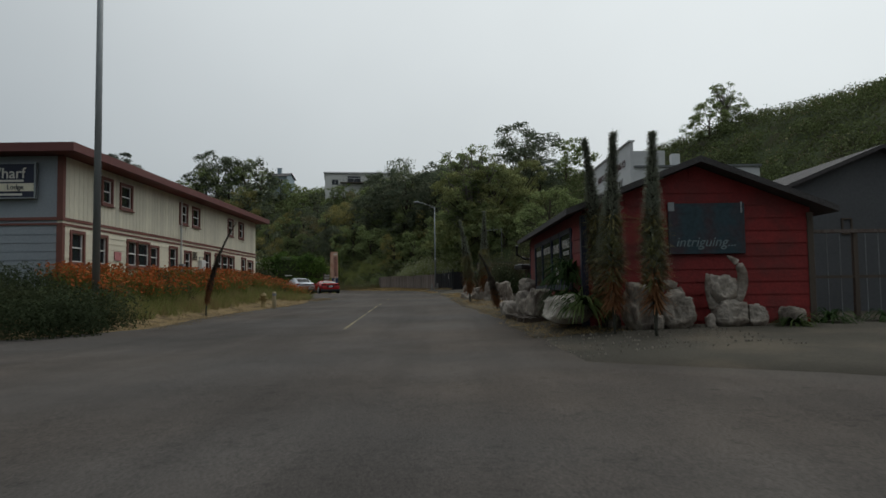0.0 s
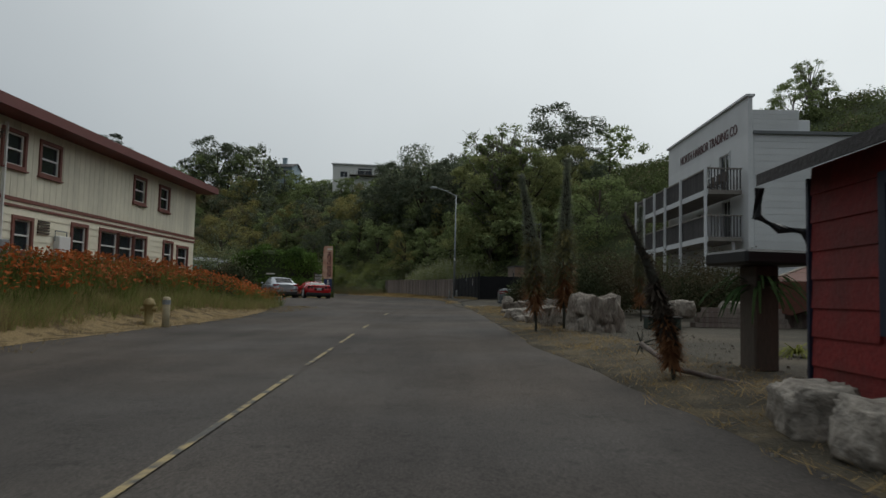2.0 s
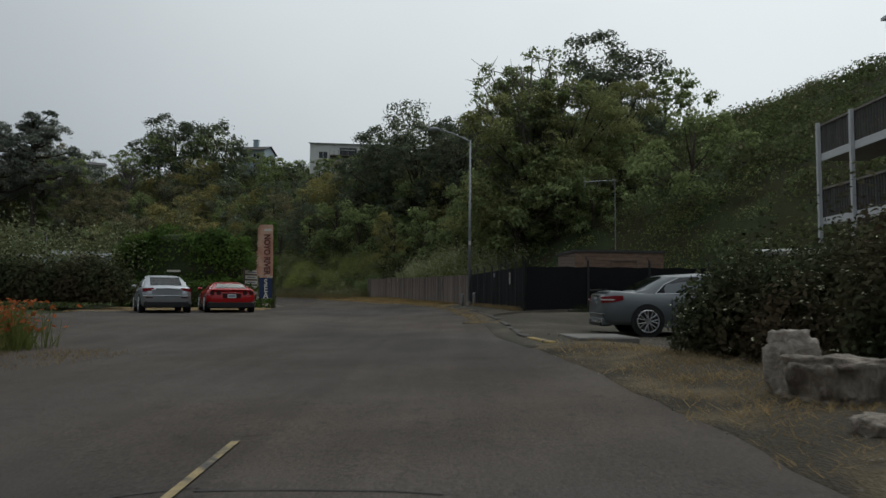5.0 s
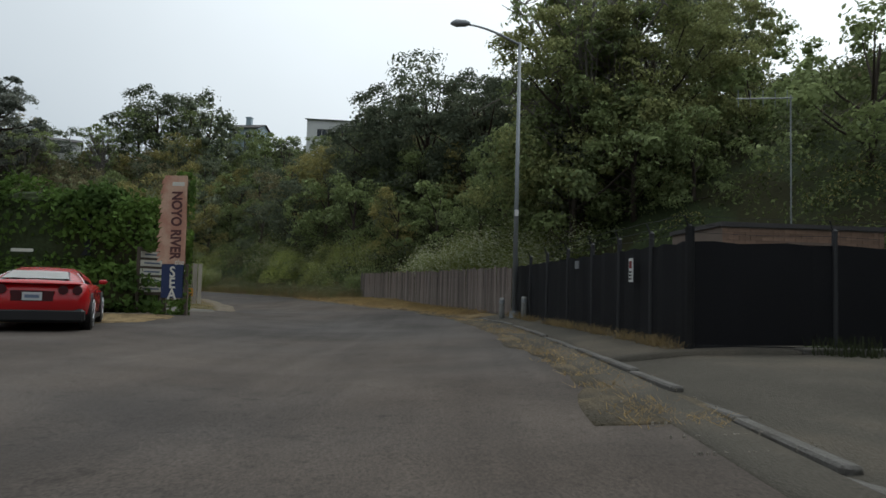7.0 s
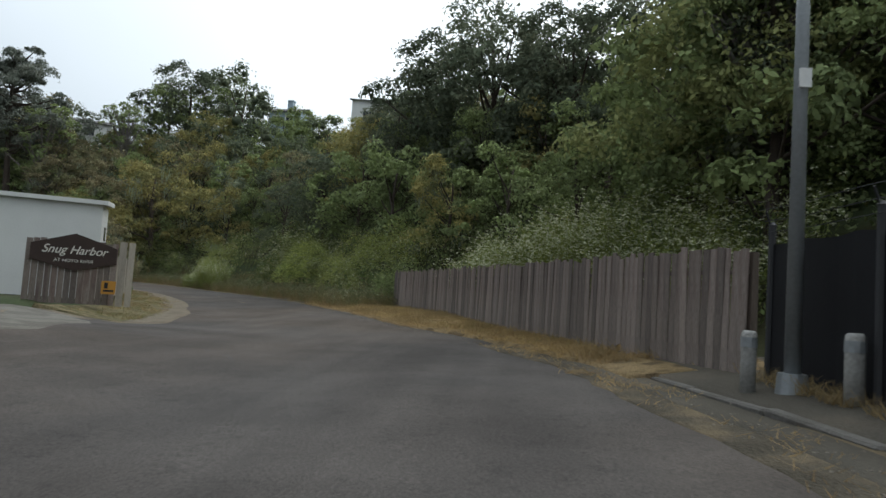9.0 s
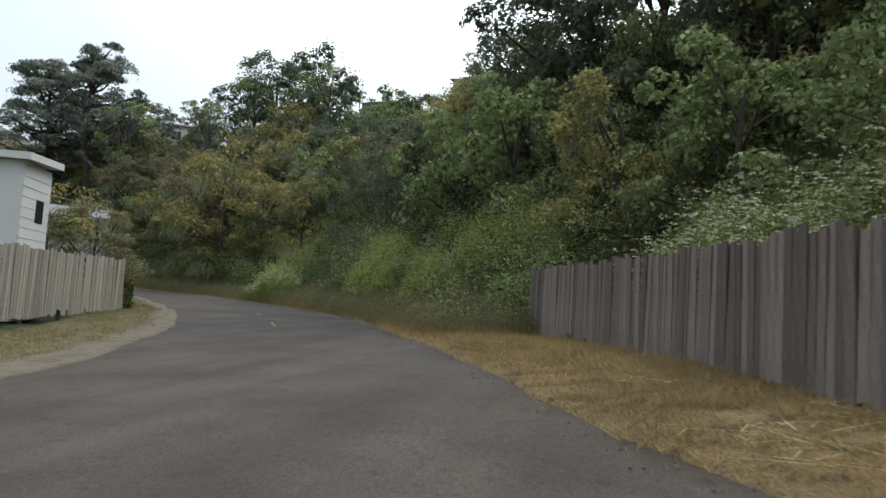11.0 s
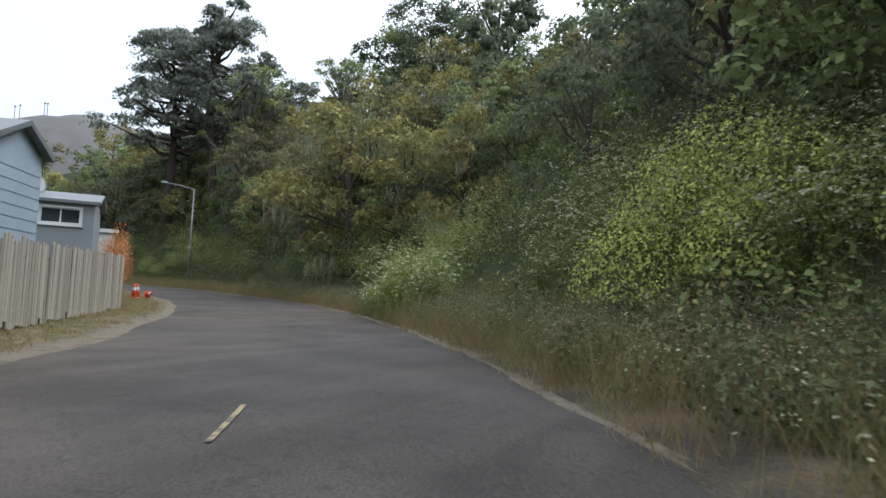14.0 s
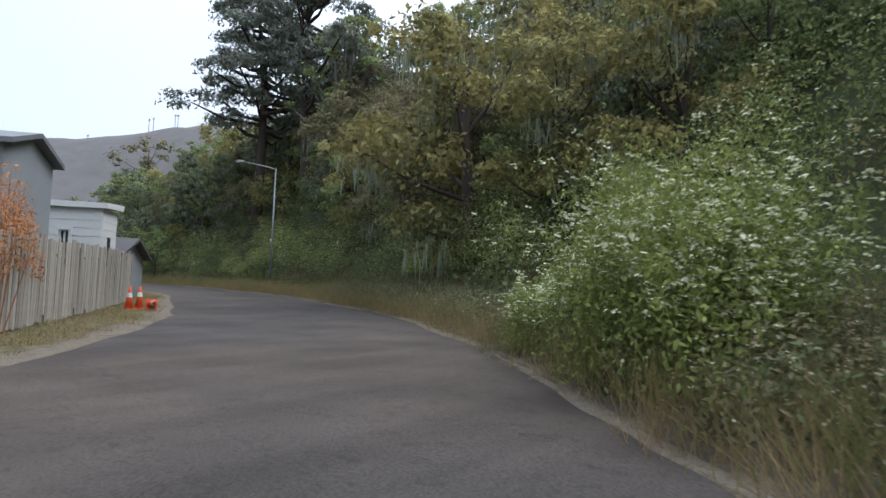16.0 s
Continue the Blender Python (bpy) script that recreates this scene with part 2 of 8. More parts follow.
LEAF_BANK = leafy("bank_bramble_leaves", (0.185, 0.205, 0.066), 0.4, (0.140, 0.158, 0.056))
LEAF_OLIVE = leafy("olive_gold_foliage", (0.29, 0.255, 0.100), 0.45, (0.165, 0.168, 0.076))
LEAF_BROWN = leafy("brown_tinged_foliage", (0.195, 0.168, 0.098), 0.45, (0.13, 0.135, 0.072))
LEAF_BRIGHT = leafy("bright_green_leaves", (0.36, 0.395, 0.115), 0.32, (0.28, 0.31, 0.09))
LEAF_HEMLOCK = leafy("hemlock_leaves", (0.180, 0.205, 0.060), 0.4, (0.135, 0.160, 0.050))
LEAF_SCRUB = leafy("hill_scrub_leaves", (0.105, 0.13, 0.05), 0.5, (0.085, 0.098, 0.046))
LEAF_GREY = leafy("grey_green_bramble_leaves", (0.14, 0.158, 0.080), 0.45, (0.105, 0.115, 0.06))
LEAF_BRAMBLE = leafy("dark_bramble_leaves", (0.042, 0.050, 0.025), 0.5, (0.055, 0.043, 0.026))
LEAF_JUNIPER = leafy("juniper_needles", (0.030, 0.040, 0.020), 0.5, (0.040, 0.048, 0.024))
LEAF_IVY = leafy("ivy_leaves", (0.085, 0.135, 0.030), 0.55, (0.055, 0.09, 0.025))
PETAL_CREAM = leafy("cream_flower_heads", (0.43, 0.435, 0.31), 0.2)
PETAL_WHITE = leafy("white_umbels", (0.37, 0.38, 0.265), 0.25)
PETAL_ORANGE = leafy("orange_flowers", (0.33, 0.095, 0.03), 0.5, (0.22, 0.075, 0.03))
GRASS_GREEN = leafy("tall_green_grass", (0.160, 0.168, 0.059), 0.4, (0.176, 0.155, 0.067))
STRAW_BLADE = leafy("loose_straw", (0.286, 0.202, 0.092), 0.6, (0.168, 0.118, 0.057))
GRASS_DRY = leafy("dry_brown_grass", (0.223, 0.168, 0.086), 0.4, (0.168, 0.126, 0.066))
MOSS = leafy("hanging_lichen", (0.19, 0.21, 0.15), 0.3)
# no mist in the air: its grey is mixed into the ridge's colour
RIDGE = mat("ridge_greyed_for_mist", (0.105, 0.10, 0.098), 1.0, 0.2, 0.015, 0.12, 0)


# ---- mesh helpers ----
def mesh_ob(name, bm, material, parent=None, label="", smooth=False):
    me = bpy.data.meshes.new(name)
    bm.to_mesh(me)
    bm.free()
    for mm in material if isinstance(material, (list, tuple)) else [material]:
        me.materials.append(mm)
    if smooth:
        me.polygons.foreach_set("use_smooth", [True] * len(me.polygons))
    ob = new(name, me)
    if parent:
        ob.parent = parent
    if label:
        ob["label"] = label
    return ob


def part(name, bm, material, parent, label="", smooth=False):
    return mesh_ob(name, bm, material, parent, label, smooth)


def thing(name, at, turn=0.0, label="", category="", group="", kind=""):
    ob = new(name)
    ob.empty_display_size = 0.2
    ob.matrix_world = pose(*at, 0, 0, turn)
    return tagged(ob, label, category, group, kind)


def box(bm, x0, x1, y0, y1, z0, z1, bevel=0.0):
    made = bmesh.ops.create_cube(bm, size=1, matrix=Matrix.Translation(((x0 + x1) / 2, (y0 + y1) / 2, (z0 + z1) / 2)) @ Matrix.Diagonal((x1 - x0, y1 - y0, z1 - z0, 1)))
    if bevel:
        es = list({e for v in made["verts"] for e in v.link_edges})
        bmesh.ops.bevel(bm, geom=es, offset=bevel, segments=1, affect="EDGES")
    return bm


def boxes(*dims, bevel=0.0):
    bm = bmesh.new()
    for d in dims:
        box(bm, *d, bevel=bevel)
    return bm


def tube(bm, pts, radii, sides=8, cap=True):
    """A round bar along points, with a radius at each."""
    rings = []
    pts = [Vector([float(k) for k in p]) for p in pts]
    for i, p in enumerate(pts):
        d = (pts[min(i + 1, len(pts) - 1)] - pts[max(i - 1, 0)]).normalized()
        a = d.orthogonal().normalized() if abs(d.z) < 0.95 else Vector((1, 0, 0))
        a = (a - d * a.dot(d)).normalized()
        c = d.cross(a)
        r = float(radii[i] if isinstance(radii, (list, tuple)) else radii)
        rings.append([bm.verts.new(p + r * (math.cos(k * math.tau / sides) * a + math.sin(k * math.tau / sides) * c)) for k in range(sides)])
    for r0, r1 in zip(rings, rings[1:]):
        for k in range(sides):
            bm.faces.new((r0[k], r0[(k + 1) % sides], r1[(k + 1) % sides], r1[k]))
    if cap:
        bm.faces.new(rings[0][::-1])
        bm.faces.new(rings[-1])
    return bm


def prism(bm, outline, lo, hi, axis="z"):
    """An outline pushed from lo to hi along an axis; outline in the other two, in order."""
    put = {"x": lambda a, b, c: (c, a, b), "y": lambda a, b, c: (a, c, b), "z": lambda a, b, c: (a, b, c)}[axis]
    f0 = [bm.verts.new(put(a, b, lo)) for a, b in outline]
    f1 = [bm.verts.new(put(a, b, hi)) for a, b in outline]
    bm.faces.new(f0[::-1])
    bm.faces.new(f1)
    k = len(outline)
    for i in range(k):
        bm.faces.new((f0[i], f0[(i + 1) % k], f1[(i + 1) % k], f1[i]))
    bmesh.ops.recalc_face_normals(bm, faces=bm.faces)
    return bm


def quads_mesh(name, verts, material, parent=None, index=None, soft=None):
    """One mesh of loose quads from an (n, 4, 3) array. soft: shading normals, (n, 4, 3), for foliage that rounds off as a clump."""
    n = len(verts)
    me = bpy.data.meshes.new(name)
    me.vertices.add(n * 4)
    me.vertices.foreach_set("co", np.ascontiguousarray(verts, dtype=np.float32).ravel())
    me.loops.add(n * 4)
    me.loops.foreach_set("vertex_index", np.arange(n * 4, dtype=np.int32))
    me.polygons.add(n)
    me.polygons.foreach_set("loop_start", np.arange(0, n * 4, 4, dtype=np.int32))
    for mm in material if isinstance(material, (list, tuple)) else [material]:
        me.materials.append(mm)
    if index is not None:
        me.polygons.foreach_set("material_index", np.asarray(index, dtype=np.int32))
    me.update(calc_edges=True)
    me.validate()
    if soft is not None:
        me.polygons.foreach_set("use_smooth", np.ones(n, dtype=bool))
        me.attributes.new("custom_normal", "FLOAT_VECTOR", "POINT").data.foreach_set("vector", np.ascontiguousarray(soft, dtype=np.float32).ravel())
    ob = new(name, me)
    if parent:
        ob.parent = parent
    return ob


def unit(v):
    return v / (np.linalg.norm(v, axis=-1, keepdims=True) + 1e-9)


def fourfold(v):
    return np.repeat(v[:, None, :], 4, 1)


def core_faces(n):
    """The faces of a unit ball, n by n on each side of a cube: (6 n n, 4, 3)."""
    g = np.linspace(-1, 1, n + 1)
    out = []
    for axis in range(3):
        for side in (-1, 1):
            for a, b in itertools.product(range(n), range(n)):
                q = []
                for i, j in ((a, b), (a + 1, b), (a + 1, b + 1), (a, b + 1)):
                    p = [0.0, 0.0, 0.0]
                    p[axis], p[(axis + 1) % 3], p[(axis + 2) % 3] = side, g[i], g[j]
                    q.append(p)
                out.append(q if side > 0 else q[::-1])
    f = np.array(out, float)
    return f / np.linalg.norm(f, axis=2, keepdims=True)


def clump_cores(rng, C, R, squash, size, n=2):
    """Rough balls of foliage that fill clumps: the quads and their shading normals."""
    T = core_faces(n)
    ph = rng.uniform(0, 6, (len(C), 1, 1, 1))
    wob = 1 + 0.14 * np.sin(4 * T[None, ..., 0:1] + 3 * T[None, ..., 1:2] + ph) + 0.10 * np.cos(5 * T[None, ..., 2:3] - 3 * T[None, ..., 0:1] + ph)
    v = C[:, None, None, :] + T[None] * wob * (R * size)[:, None, None, None] * squash
    return v.reshape(-1, 4, 3), np.broadcast_to(T[None], v.shape).reshape(-1, 4, 3)


def leaves(rng, centre, normal, length, width, droop=0.0):
    """Diamond leaves with a fold: (n, 4, 3). normal: the way each leaf's face looks, loosely."""
    n = len(centre)
    axis = rng.normal(size=(n, 3))
    axis[:, 2] -= droop
    axis -= normal * (axis * normal).sum(1, keepdims=True) * 0.8
    axis /= np.linalg.norm(axis, axis=1, keepdims=True) + 1e-9
    side = np.cross(axis, normal + 0.35 * rng.normal(size=(n, 3)))
    side /= np.linalg.norm(side, axis=1, keepdims=True) + 1e-9
    L = (length * rng.uniform(0.6, 1.4, n))[:, None]
    W = (width * rng.uniform(0.6, 1.4, n))[:, None]
    up = np.cross(side, axis) * 0.12 * L
    return np.stack([centre - axis * L / 2, centre + side * W / 2 + up, centre + axis * L / 2, centre - side * W / 2 + up], 1)


def sphere_dirs(rng, n):
    v = rng.normal(size=(n, 3))
    return v / np.linalg.norm(v, axis=1, keepdims=True)


# ---- lie of the land ----
# the road's line: x, y, height, cross fall in degrees (right side up)
ROAD = np.array([(0, -60, -0.34, -0.4), (0, -30, 0.00, -0.4), (0, 0, 0.36, -0.2), (-0.3, 7.5, 0.45, 0.4), (-0.7, 15, 0.56, 1.2), (-1.4, 29.7, 0.79, 1.0), (-2.1, 44.5, 0.96, 0.8),
                 (-2.55, 52, 1.09, 1.6), (-3.1, 59.2, 1.11, 2.7), (-4.1, 66.2, 1.13, 3.1), (-5.2, 73.2, 1.15, 3.0), (-6.9, 80.3, 1.24, 3.1), (-9.5, 87.4, 1.34, 3.2), (-12.7, 94.2, 1.40, 2.9),
                 (-16.3, 100.6, 1.51, 2.0), (-20.4, 106.8, 1.62, 1.4), (-25, 112.6, 1.65, 1.3), (-31.7, 120, 1.80, 1.3), (-39.2, 126.5, 1.96, 1.3), (-56.4, 136.7, 2.26, 1.3), (-75.4, 142.6, 2.56, 1.3), (-130, 150, 2.96, 1.0)])
steps = np.r_[0, np.cumsum(np.hypot(np.diff(ROAD[:, 0]), np.diff(ROAD[:, 1])))]
along = np.arange(0, steps[-1], 0.5)
LINE_PTS = np.stack([np.interp(along, steps, ROAD[:, k]) for k in range(4)], 1)
kern = np.ones(15) / 15
for k in range(4):
    LINE_PTS[:, k] = np.convolve(np.pad(LINE_PTS[:, k], 7, mode="edge"), kern, "valid")
tang = np.gradient(LINE_PTS[:, :2], axis=0)
tang /= np.linalg.norm(tang, axis=1, keepdims=True)
RIGHT = np.stack([tang[:, 1], -tang[:, 0]], 1)
YK = LINE_PTS[:, 1]
EDGE_L = np.interp(YK, [-60, 6, 12, 19, 27, 37, 44, 49, 55, 62, 70, 73, 76, 80, 84, 86, 91, 99, 109, 126, 150], [-16, -15, -11, -7.2, -7.0, -5.9, -6.5, -7.3, -9.5, -12.5, -12, -9.2, -7.0, -8.5, -8.5, -5.2, -4.8, -4.4, -4.8, -5.0, -5.0])
EDGE_R = np.interp(YK, [-60, 5, 9, 18, 30, 40, 48, 52, 58, 63, 71, 76, 82, 85, 90, 100, 112, 120, 150], [9, 8, 2.3, 2.5, 2.3, 2.5, 2.5, 2.1, 2.55, 2.95, 3.6, 3.6, 2.9, 2.1, 2.1, 2.0, 2.0, 1.8, 1.6])
FOOT = np.interp(YK, [-60, 40, 55, 65, 71, 78, 85, 95, 100, 150], [24, 22, 20, 15, 11, 7.5, 5.6, 5.0, 3.8, 3.6])


def lie(x, y):
    """Index along the road's line and distance to its right, for arrays."""
    x, y = np.atleast_1d(np.asarray(x, float)), np.atleast_1d(np.asarray(y, float))
    idx = np.empty(len(x), int)
    for a in range(0, len(x), 4000):
        s = slice(a, a + 4000)
        idx[s] = np.argmin((x[s, None] - LINE_PTS[None, :, 0]) ** 2 + (y[s, None] - LINE_PTS[None, :, 1]) ** 2, axis=1)
    d = (x - LINE_PTS[idx, 0]) * RIGHT[idx, 0] + (y - LINE_PTS[idx, 1]) * RIGHT[idx, 1]
    return idx, d


def lands(x, y):
    """Ground height for arrays."""
    x, y = np.atleast_1d(np.asarray(x, float)), np.atleast_1d(np.asarray(y, float))
    i, d = lie(x, y)
    z = LINE_PTS[i, 2] + np.tan(np.radians(LINE_PTS[i, 3])) * np.clip(d, -5, 5)
    u = np.clip(d - FOOT[i], 0, None)
    u = u * u / (u + 2.0)
    hill = np.interp(LINE_PTS[i, 1], [60, 92, 115], [17.5, 19, 25]) * (1 - np.exp(-u / 17.0))
    hill += np.clip(u / 10, 0, 1) * 1.6 * np.sin(x * 0.11 + 1.3) * np.cos(y * 0.09)
    hill += np.clip(u / 12, 0, 1) * 4.8 * np.clip((x - 26) / 12, 0, 1) * np.clip((112 - y) / 22, 0, 1)
    # the bank on which the lodging house stands, the raised car lot and the verges
    near = np.clip((y - 15) / 5, 0, 1) * np.clip((54 - y) / 6, 0, 1)
    bank = near * 1.0 * np.clip((-d + EDGE_L[i] - 0.6) / 3.0, 0, 1)
    knoll = 0.36 * np.clip((-d - 6.0) / 1.6, 0, 1) * np.clip((y - 80) / 3, 0, 1) * np.clip((91 - y) / 3, 0, 1)
    lot = 0.40 * np.clip((-d - 1.5) / 4, 0, 1) * np.clip((y - 52) / 6, 0, 1) * np.clip((84 - y) / 6, 0, 1)
    right_rise = 0.10 * np.clip((d - EDGE_R[i]) / 1.0, 0, 1)
    low = np.where(d < -30, -0.03 * np.clip(-d - 30, 0, 60), 0) + right_rise
    dip = -0.24 * np.clip((d - EDGE_R[i] - 0.4) / 2.0, 0, 1) * np.clip((y - 47) / 4, 0, 1) * np.clip((61 - y) / 3, 0, 1)
    return z + hill + bank + lot + knoll + low + dip


def land(x, y):
    return float(lands(x, y)[0])


# ---- ground, road, verges ----
def spread_axis(lo, hi, step, far):
    core = list(np.arange(lo, hi + step, step))
    g, out_lo, out_hi = step, [], []
    a, b = core[0], core[-1]
    while a > -far or b < far:
        g *= 1.35
        a, b = a - g, b + g
        out_lo.append(a)
        out_hi.append(b)
    return np.array(out_lo[::-1] + core + out_hi)


def grid_mesh(name, X, Y, Z, material, label="", kind="structure", category=""):
    r, c = X.shape
    vs = np.stack([X, Y, Z], -1).reshape(-1, 3)
    me = bpy.data.meshes.new(name)
    me.from_pydata([tuple(v) for v in vs], [], [(a * c + b, a * c + b + 1, (a + 1) * c + b + 1, (a + 1) * c + b) for a in range(r - 1) for b in range(c - 1)])
    me.materials.append(material)
    me.polygons.foreach_set("use_smooth", [True] * len(me.polygons))
    ob = new(name, me)
    return tagged(ob, label, category, kind=kind)


gx, gy = spread_axis(-120, 80, 1.5, 1800), spread_axis(-30, 190, 1.5, 1800)
GX, GY = np.meshgrid(gx, gy)
GZ = lands(GX.ravel(), GY.ravel()).reshape(GX.shape)
gi, gd = lie(GX.ravel(), GY.ravel())
under = ((gd > EDGE_L[gi] - np.where(YK[gi] > 85, 2.6, 1.6)) & (gd < EDGE_R[gi] + np.where(YK[gi] < 58.5, 16.5, 4.0))).reshape(GX.shape)
far_off = np.clip((np.hypot(GX + 10, GY - 70) - 160) / 200, 0, 1)
GZ = np.where(under, GZ - 0.12, GZ) * (1 - far_off) + 0.3 * far_off
grid_mesh("ground", GX, GY, GZ, SOIL, "dark soil and leaf litter under scrub and trees", category="ground")


def strip(name, lo, hi, material, lift, first, last, cols=7, label="", category="road", ragged=0.0, seed=1, kind="structure"):
    """A sheet along the road between two offsets (arrays over the line)."""
    rng = np.random.default_rng(seed)
    ks = np.where((YK >= first) & (YK <= last))[0]
    w = np.linspace(0, 1, cols)
    j = np.convolve(rng.normal(size=len(ks) + 4), np.ones(5) / 5, "valid") * ragged
    j2 = np.convolve(rng.normal(size=len(ks) + 4), np.ones(5) / 5, "valid") * ragged
    off = (lo[ks] + j)[:, None] * (1 - w) + (hi[ks] + j2)[:, None] * w
    off = np.concatenate([off[:, :1] - 0.05, off, off[:, -1:] + 0.05], 1)
    X = LINE_PTS[ks, 0][:, None] + RIGHT[ks, 0][:, None] * off
    Y = LINE_PTS[ks, 1][:, None] + RIGHT[ks, 1][:, None] * off
    Z = lands(X.ravel(), Y.ravel()).reshape(X.shape) + lift
    Z[:, 0] -= 0.10
    Z[:, -1] -= 0.10
    X, Y, Z = (np.concatenate([A[:1], A, A[-1:]]) for A in (X, Y, Z))
    Z[0] -= 0.25
    Z[-1] -= 0.25
    return grid_mesh(name, X, Y, Z, material, label, kind, category)


strip("road", EDGE_L, EDGE_R, ASPHALT, 0.02, -45, 151, 15, "worn grey-brown asphalt road with ragged edges", ragged=0.10)
# dashes of the worn centre line
def centre_dash(y0, y1, wide=0.075):
    ks = np.where((YK >= y0) & (YK <= y1))[0]
    off = np.interp(YK[ks], [17, 30, 43, 60, 90, 110], [-1.56, -1.47, -1.33, -1.3, -1.05, -1.05])
    X = np.stack([LINE_PTS[ks, 0] + RIGHT[ks, 0] * (off + s * wide / 2) for s in (-1, 1)], 1)
    Y = np.stack([LINE_PTS[ks, 1] + RIGHT[ks, 1] * (off + s * wide / 2) for s in (-1, 1)], 1)
    Z = lands(X.ravel(), Y.ravel()).reshape(X.shape) + 0.032
    grid_mesh("centre_line_dash", X, Y, Z, LINE, "worn yellow centre line dash on asphalt", category="road marking")


for y0, y1 in ((16.4, 23.6), (24.0, 27.1), (27.6, 30.9), (32.0, 34.0), (40.0, 42.8), (99.0, 101.2), (104.4, 106.0)):
    centre_dash(y0, y1, 0.062 if y0 < 90 else 0.05)


# the forecourt, walks and lots beside the road
strip("shop_forecourt", EDGE_R - 0.15, EDGE_R + 16, LOT, 0.012, -20, 61.5, 12, "dusty gravel and broken asphalt forecourt", "ground", 0.1, 3)
strip("dirt_edge", EDGE_R - 0.75, EDGE_R + 0.12, DIRT, 0.03, 57, 80, 4, "dirt and straw litter along the kerb", "verge", 0.22, 14)
strip("sidewalk", EDGE_R + 0.30, EDGE_R + 3.6, LOT, 0.06, 61, 77.5, 6, "cracked grey concrete walk beside the kerb", "pavement", 0.02, 4)
strip("straw_verge", EDGE_R - 0.1, EDGE_R + 2.6, STRAW, 0.07, 74.5, 99, 5, "dry golden straw along the fence foot", "verge", 0.16, 5)
strip("straw_edge", EDGE_R - 0.12, EDGE_R + 0.9, DIRT, 0.03, 99, 150, 4, "dry leaf litter at the road edge", "verge", 0.10, 6)
strip("straw_edge", EDGE_R - 0.2, EDGE_R + 1.4, DIRT, 0.03, 12, 50, 4, "dry straw and dirt at the road edge", "verge", 0.16, 9)
strip("straw_verge", EDGE_L - 2.6, EDGE_L + 0.15, STRAW, 0.03, 16, 55, 6, "dry golden straw strip beside the asphalt", "verge", 0.14, 7)
strip("straw_verge", EDGE_L - 2.2, EDGE_L + 0.15, VERGE, 0.03, 86, 150, 5, "dry trodden grass strip below the fence", "verge", 0.12, 8)
strip("dirt_shoulder", EDGE_L - 0.25, EDGE_L + np.interp(YK, [86, 92, 104, 116, 150], [0.9, 0.8, 0.6, 0.45, 0.35]), SHOULDER, 0.034, 86, 150, 4, "pale sandy dirt along the lane's edge", "verge", 0.12, 15)
strip("dirt_shoulder", EDGE_R - 0.13, EDGE_R + 0.07, SHOULDER, 0.036, 84, 150, 3, "pale crumbled edge of the asphalt", "verge", 0.10, 16)
strip("straw_verge", 0 * YK - 13.5, np.interp(YK, [67.4, 68.6, 70, 73, 74.6], [-12.5, -6.7, -5.9, -5.6, -6.4]), STRAW, 0.036, 67.4, 74.6, 9, "trodden pale straw in front of the ivy", "verge", 0.25, 18)
strip("lane_mouth", np.interp(YK, [75.6, 78, 82, 85], [-7.6, -12.5, -13, -9.0]), np.interp(YK, [75.6, 78, 82, 85], [-6.9, -5.0, -5.3, -6.3]), PALE_LANE, 0.040, 75.6, 85, 9, "pale dusty concrete mouth of the side lane", "road", 0.2, 19)
strip("dirt_lot_edge", EDGE_L - 0.4, EDGE_L + np.interp(YK, [66, 70, 74, 80, 86], [0.9, 1.6, 1.5, 1.4, 0.9]), SHOULDER, 0.032, 66, 86.5, 5, "pale trodden dirt beside the ivy and the side lane", "verge", 0.2, 17)
strip("kerb_gutter", EDGE_R - 0.35, EDGE_R + 0.1, LOT, 0.035, 49, 77, 3, "worn concrete gutter beside the kerb", "kerb", 0.02, 10)
def crack(pts, seed):
    """A crooked tar-filled crack."""
    rng = np.random.default_rng(seed)
    P = []
    for (xa, ya), (xb, yb) in zip(pts, pts[1:]):
        n = max(2, int(math.hypot(xb - xa, yb - ya) / 0.25))
        P += [(xa + (xb - xa) * q + rng.normal() * 0.05, ya + (yb - ya) * q + rng.normal() * 0.05) for q in np.linspace(0, 1, n)]
    P = np.array(P)
    d = np.gradient(P, axis=0)
    d /= np.linalg.norm(d, axis=1, keepdims=True) + 1e-6
    w = (0.006 + 0.009 * rng.uniform(size=len(P)))[:, None]
    sd_ = np.stack([-d[:, 1], d[:, 0]], 1) * w
    X, Y = np.stack([P[:, 0] - sd_[:, 0], P[:, 0] + sd_[:, 0]], 1), np.stack([P[:, 1] - sd_[:, 1], P[:, 1] + sd_[:, 1]], 1)
    Z = lands(X.ravel(), Y.ravel()).reshape(X.shape) + 0.027
    grid_mesh("road_crack", X, Y, Z, TAR, "thin dark crack across the asphalt", category="road crack")


TAR = mat("tar_crack", (0.036, 0.034, 0.032), 0.8, 0.2, 4, 30, 0)
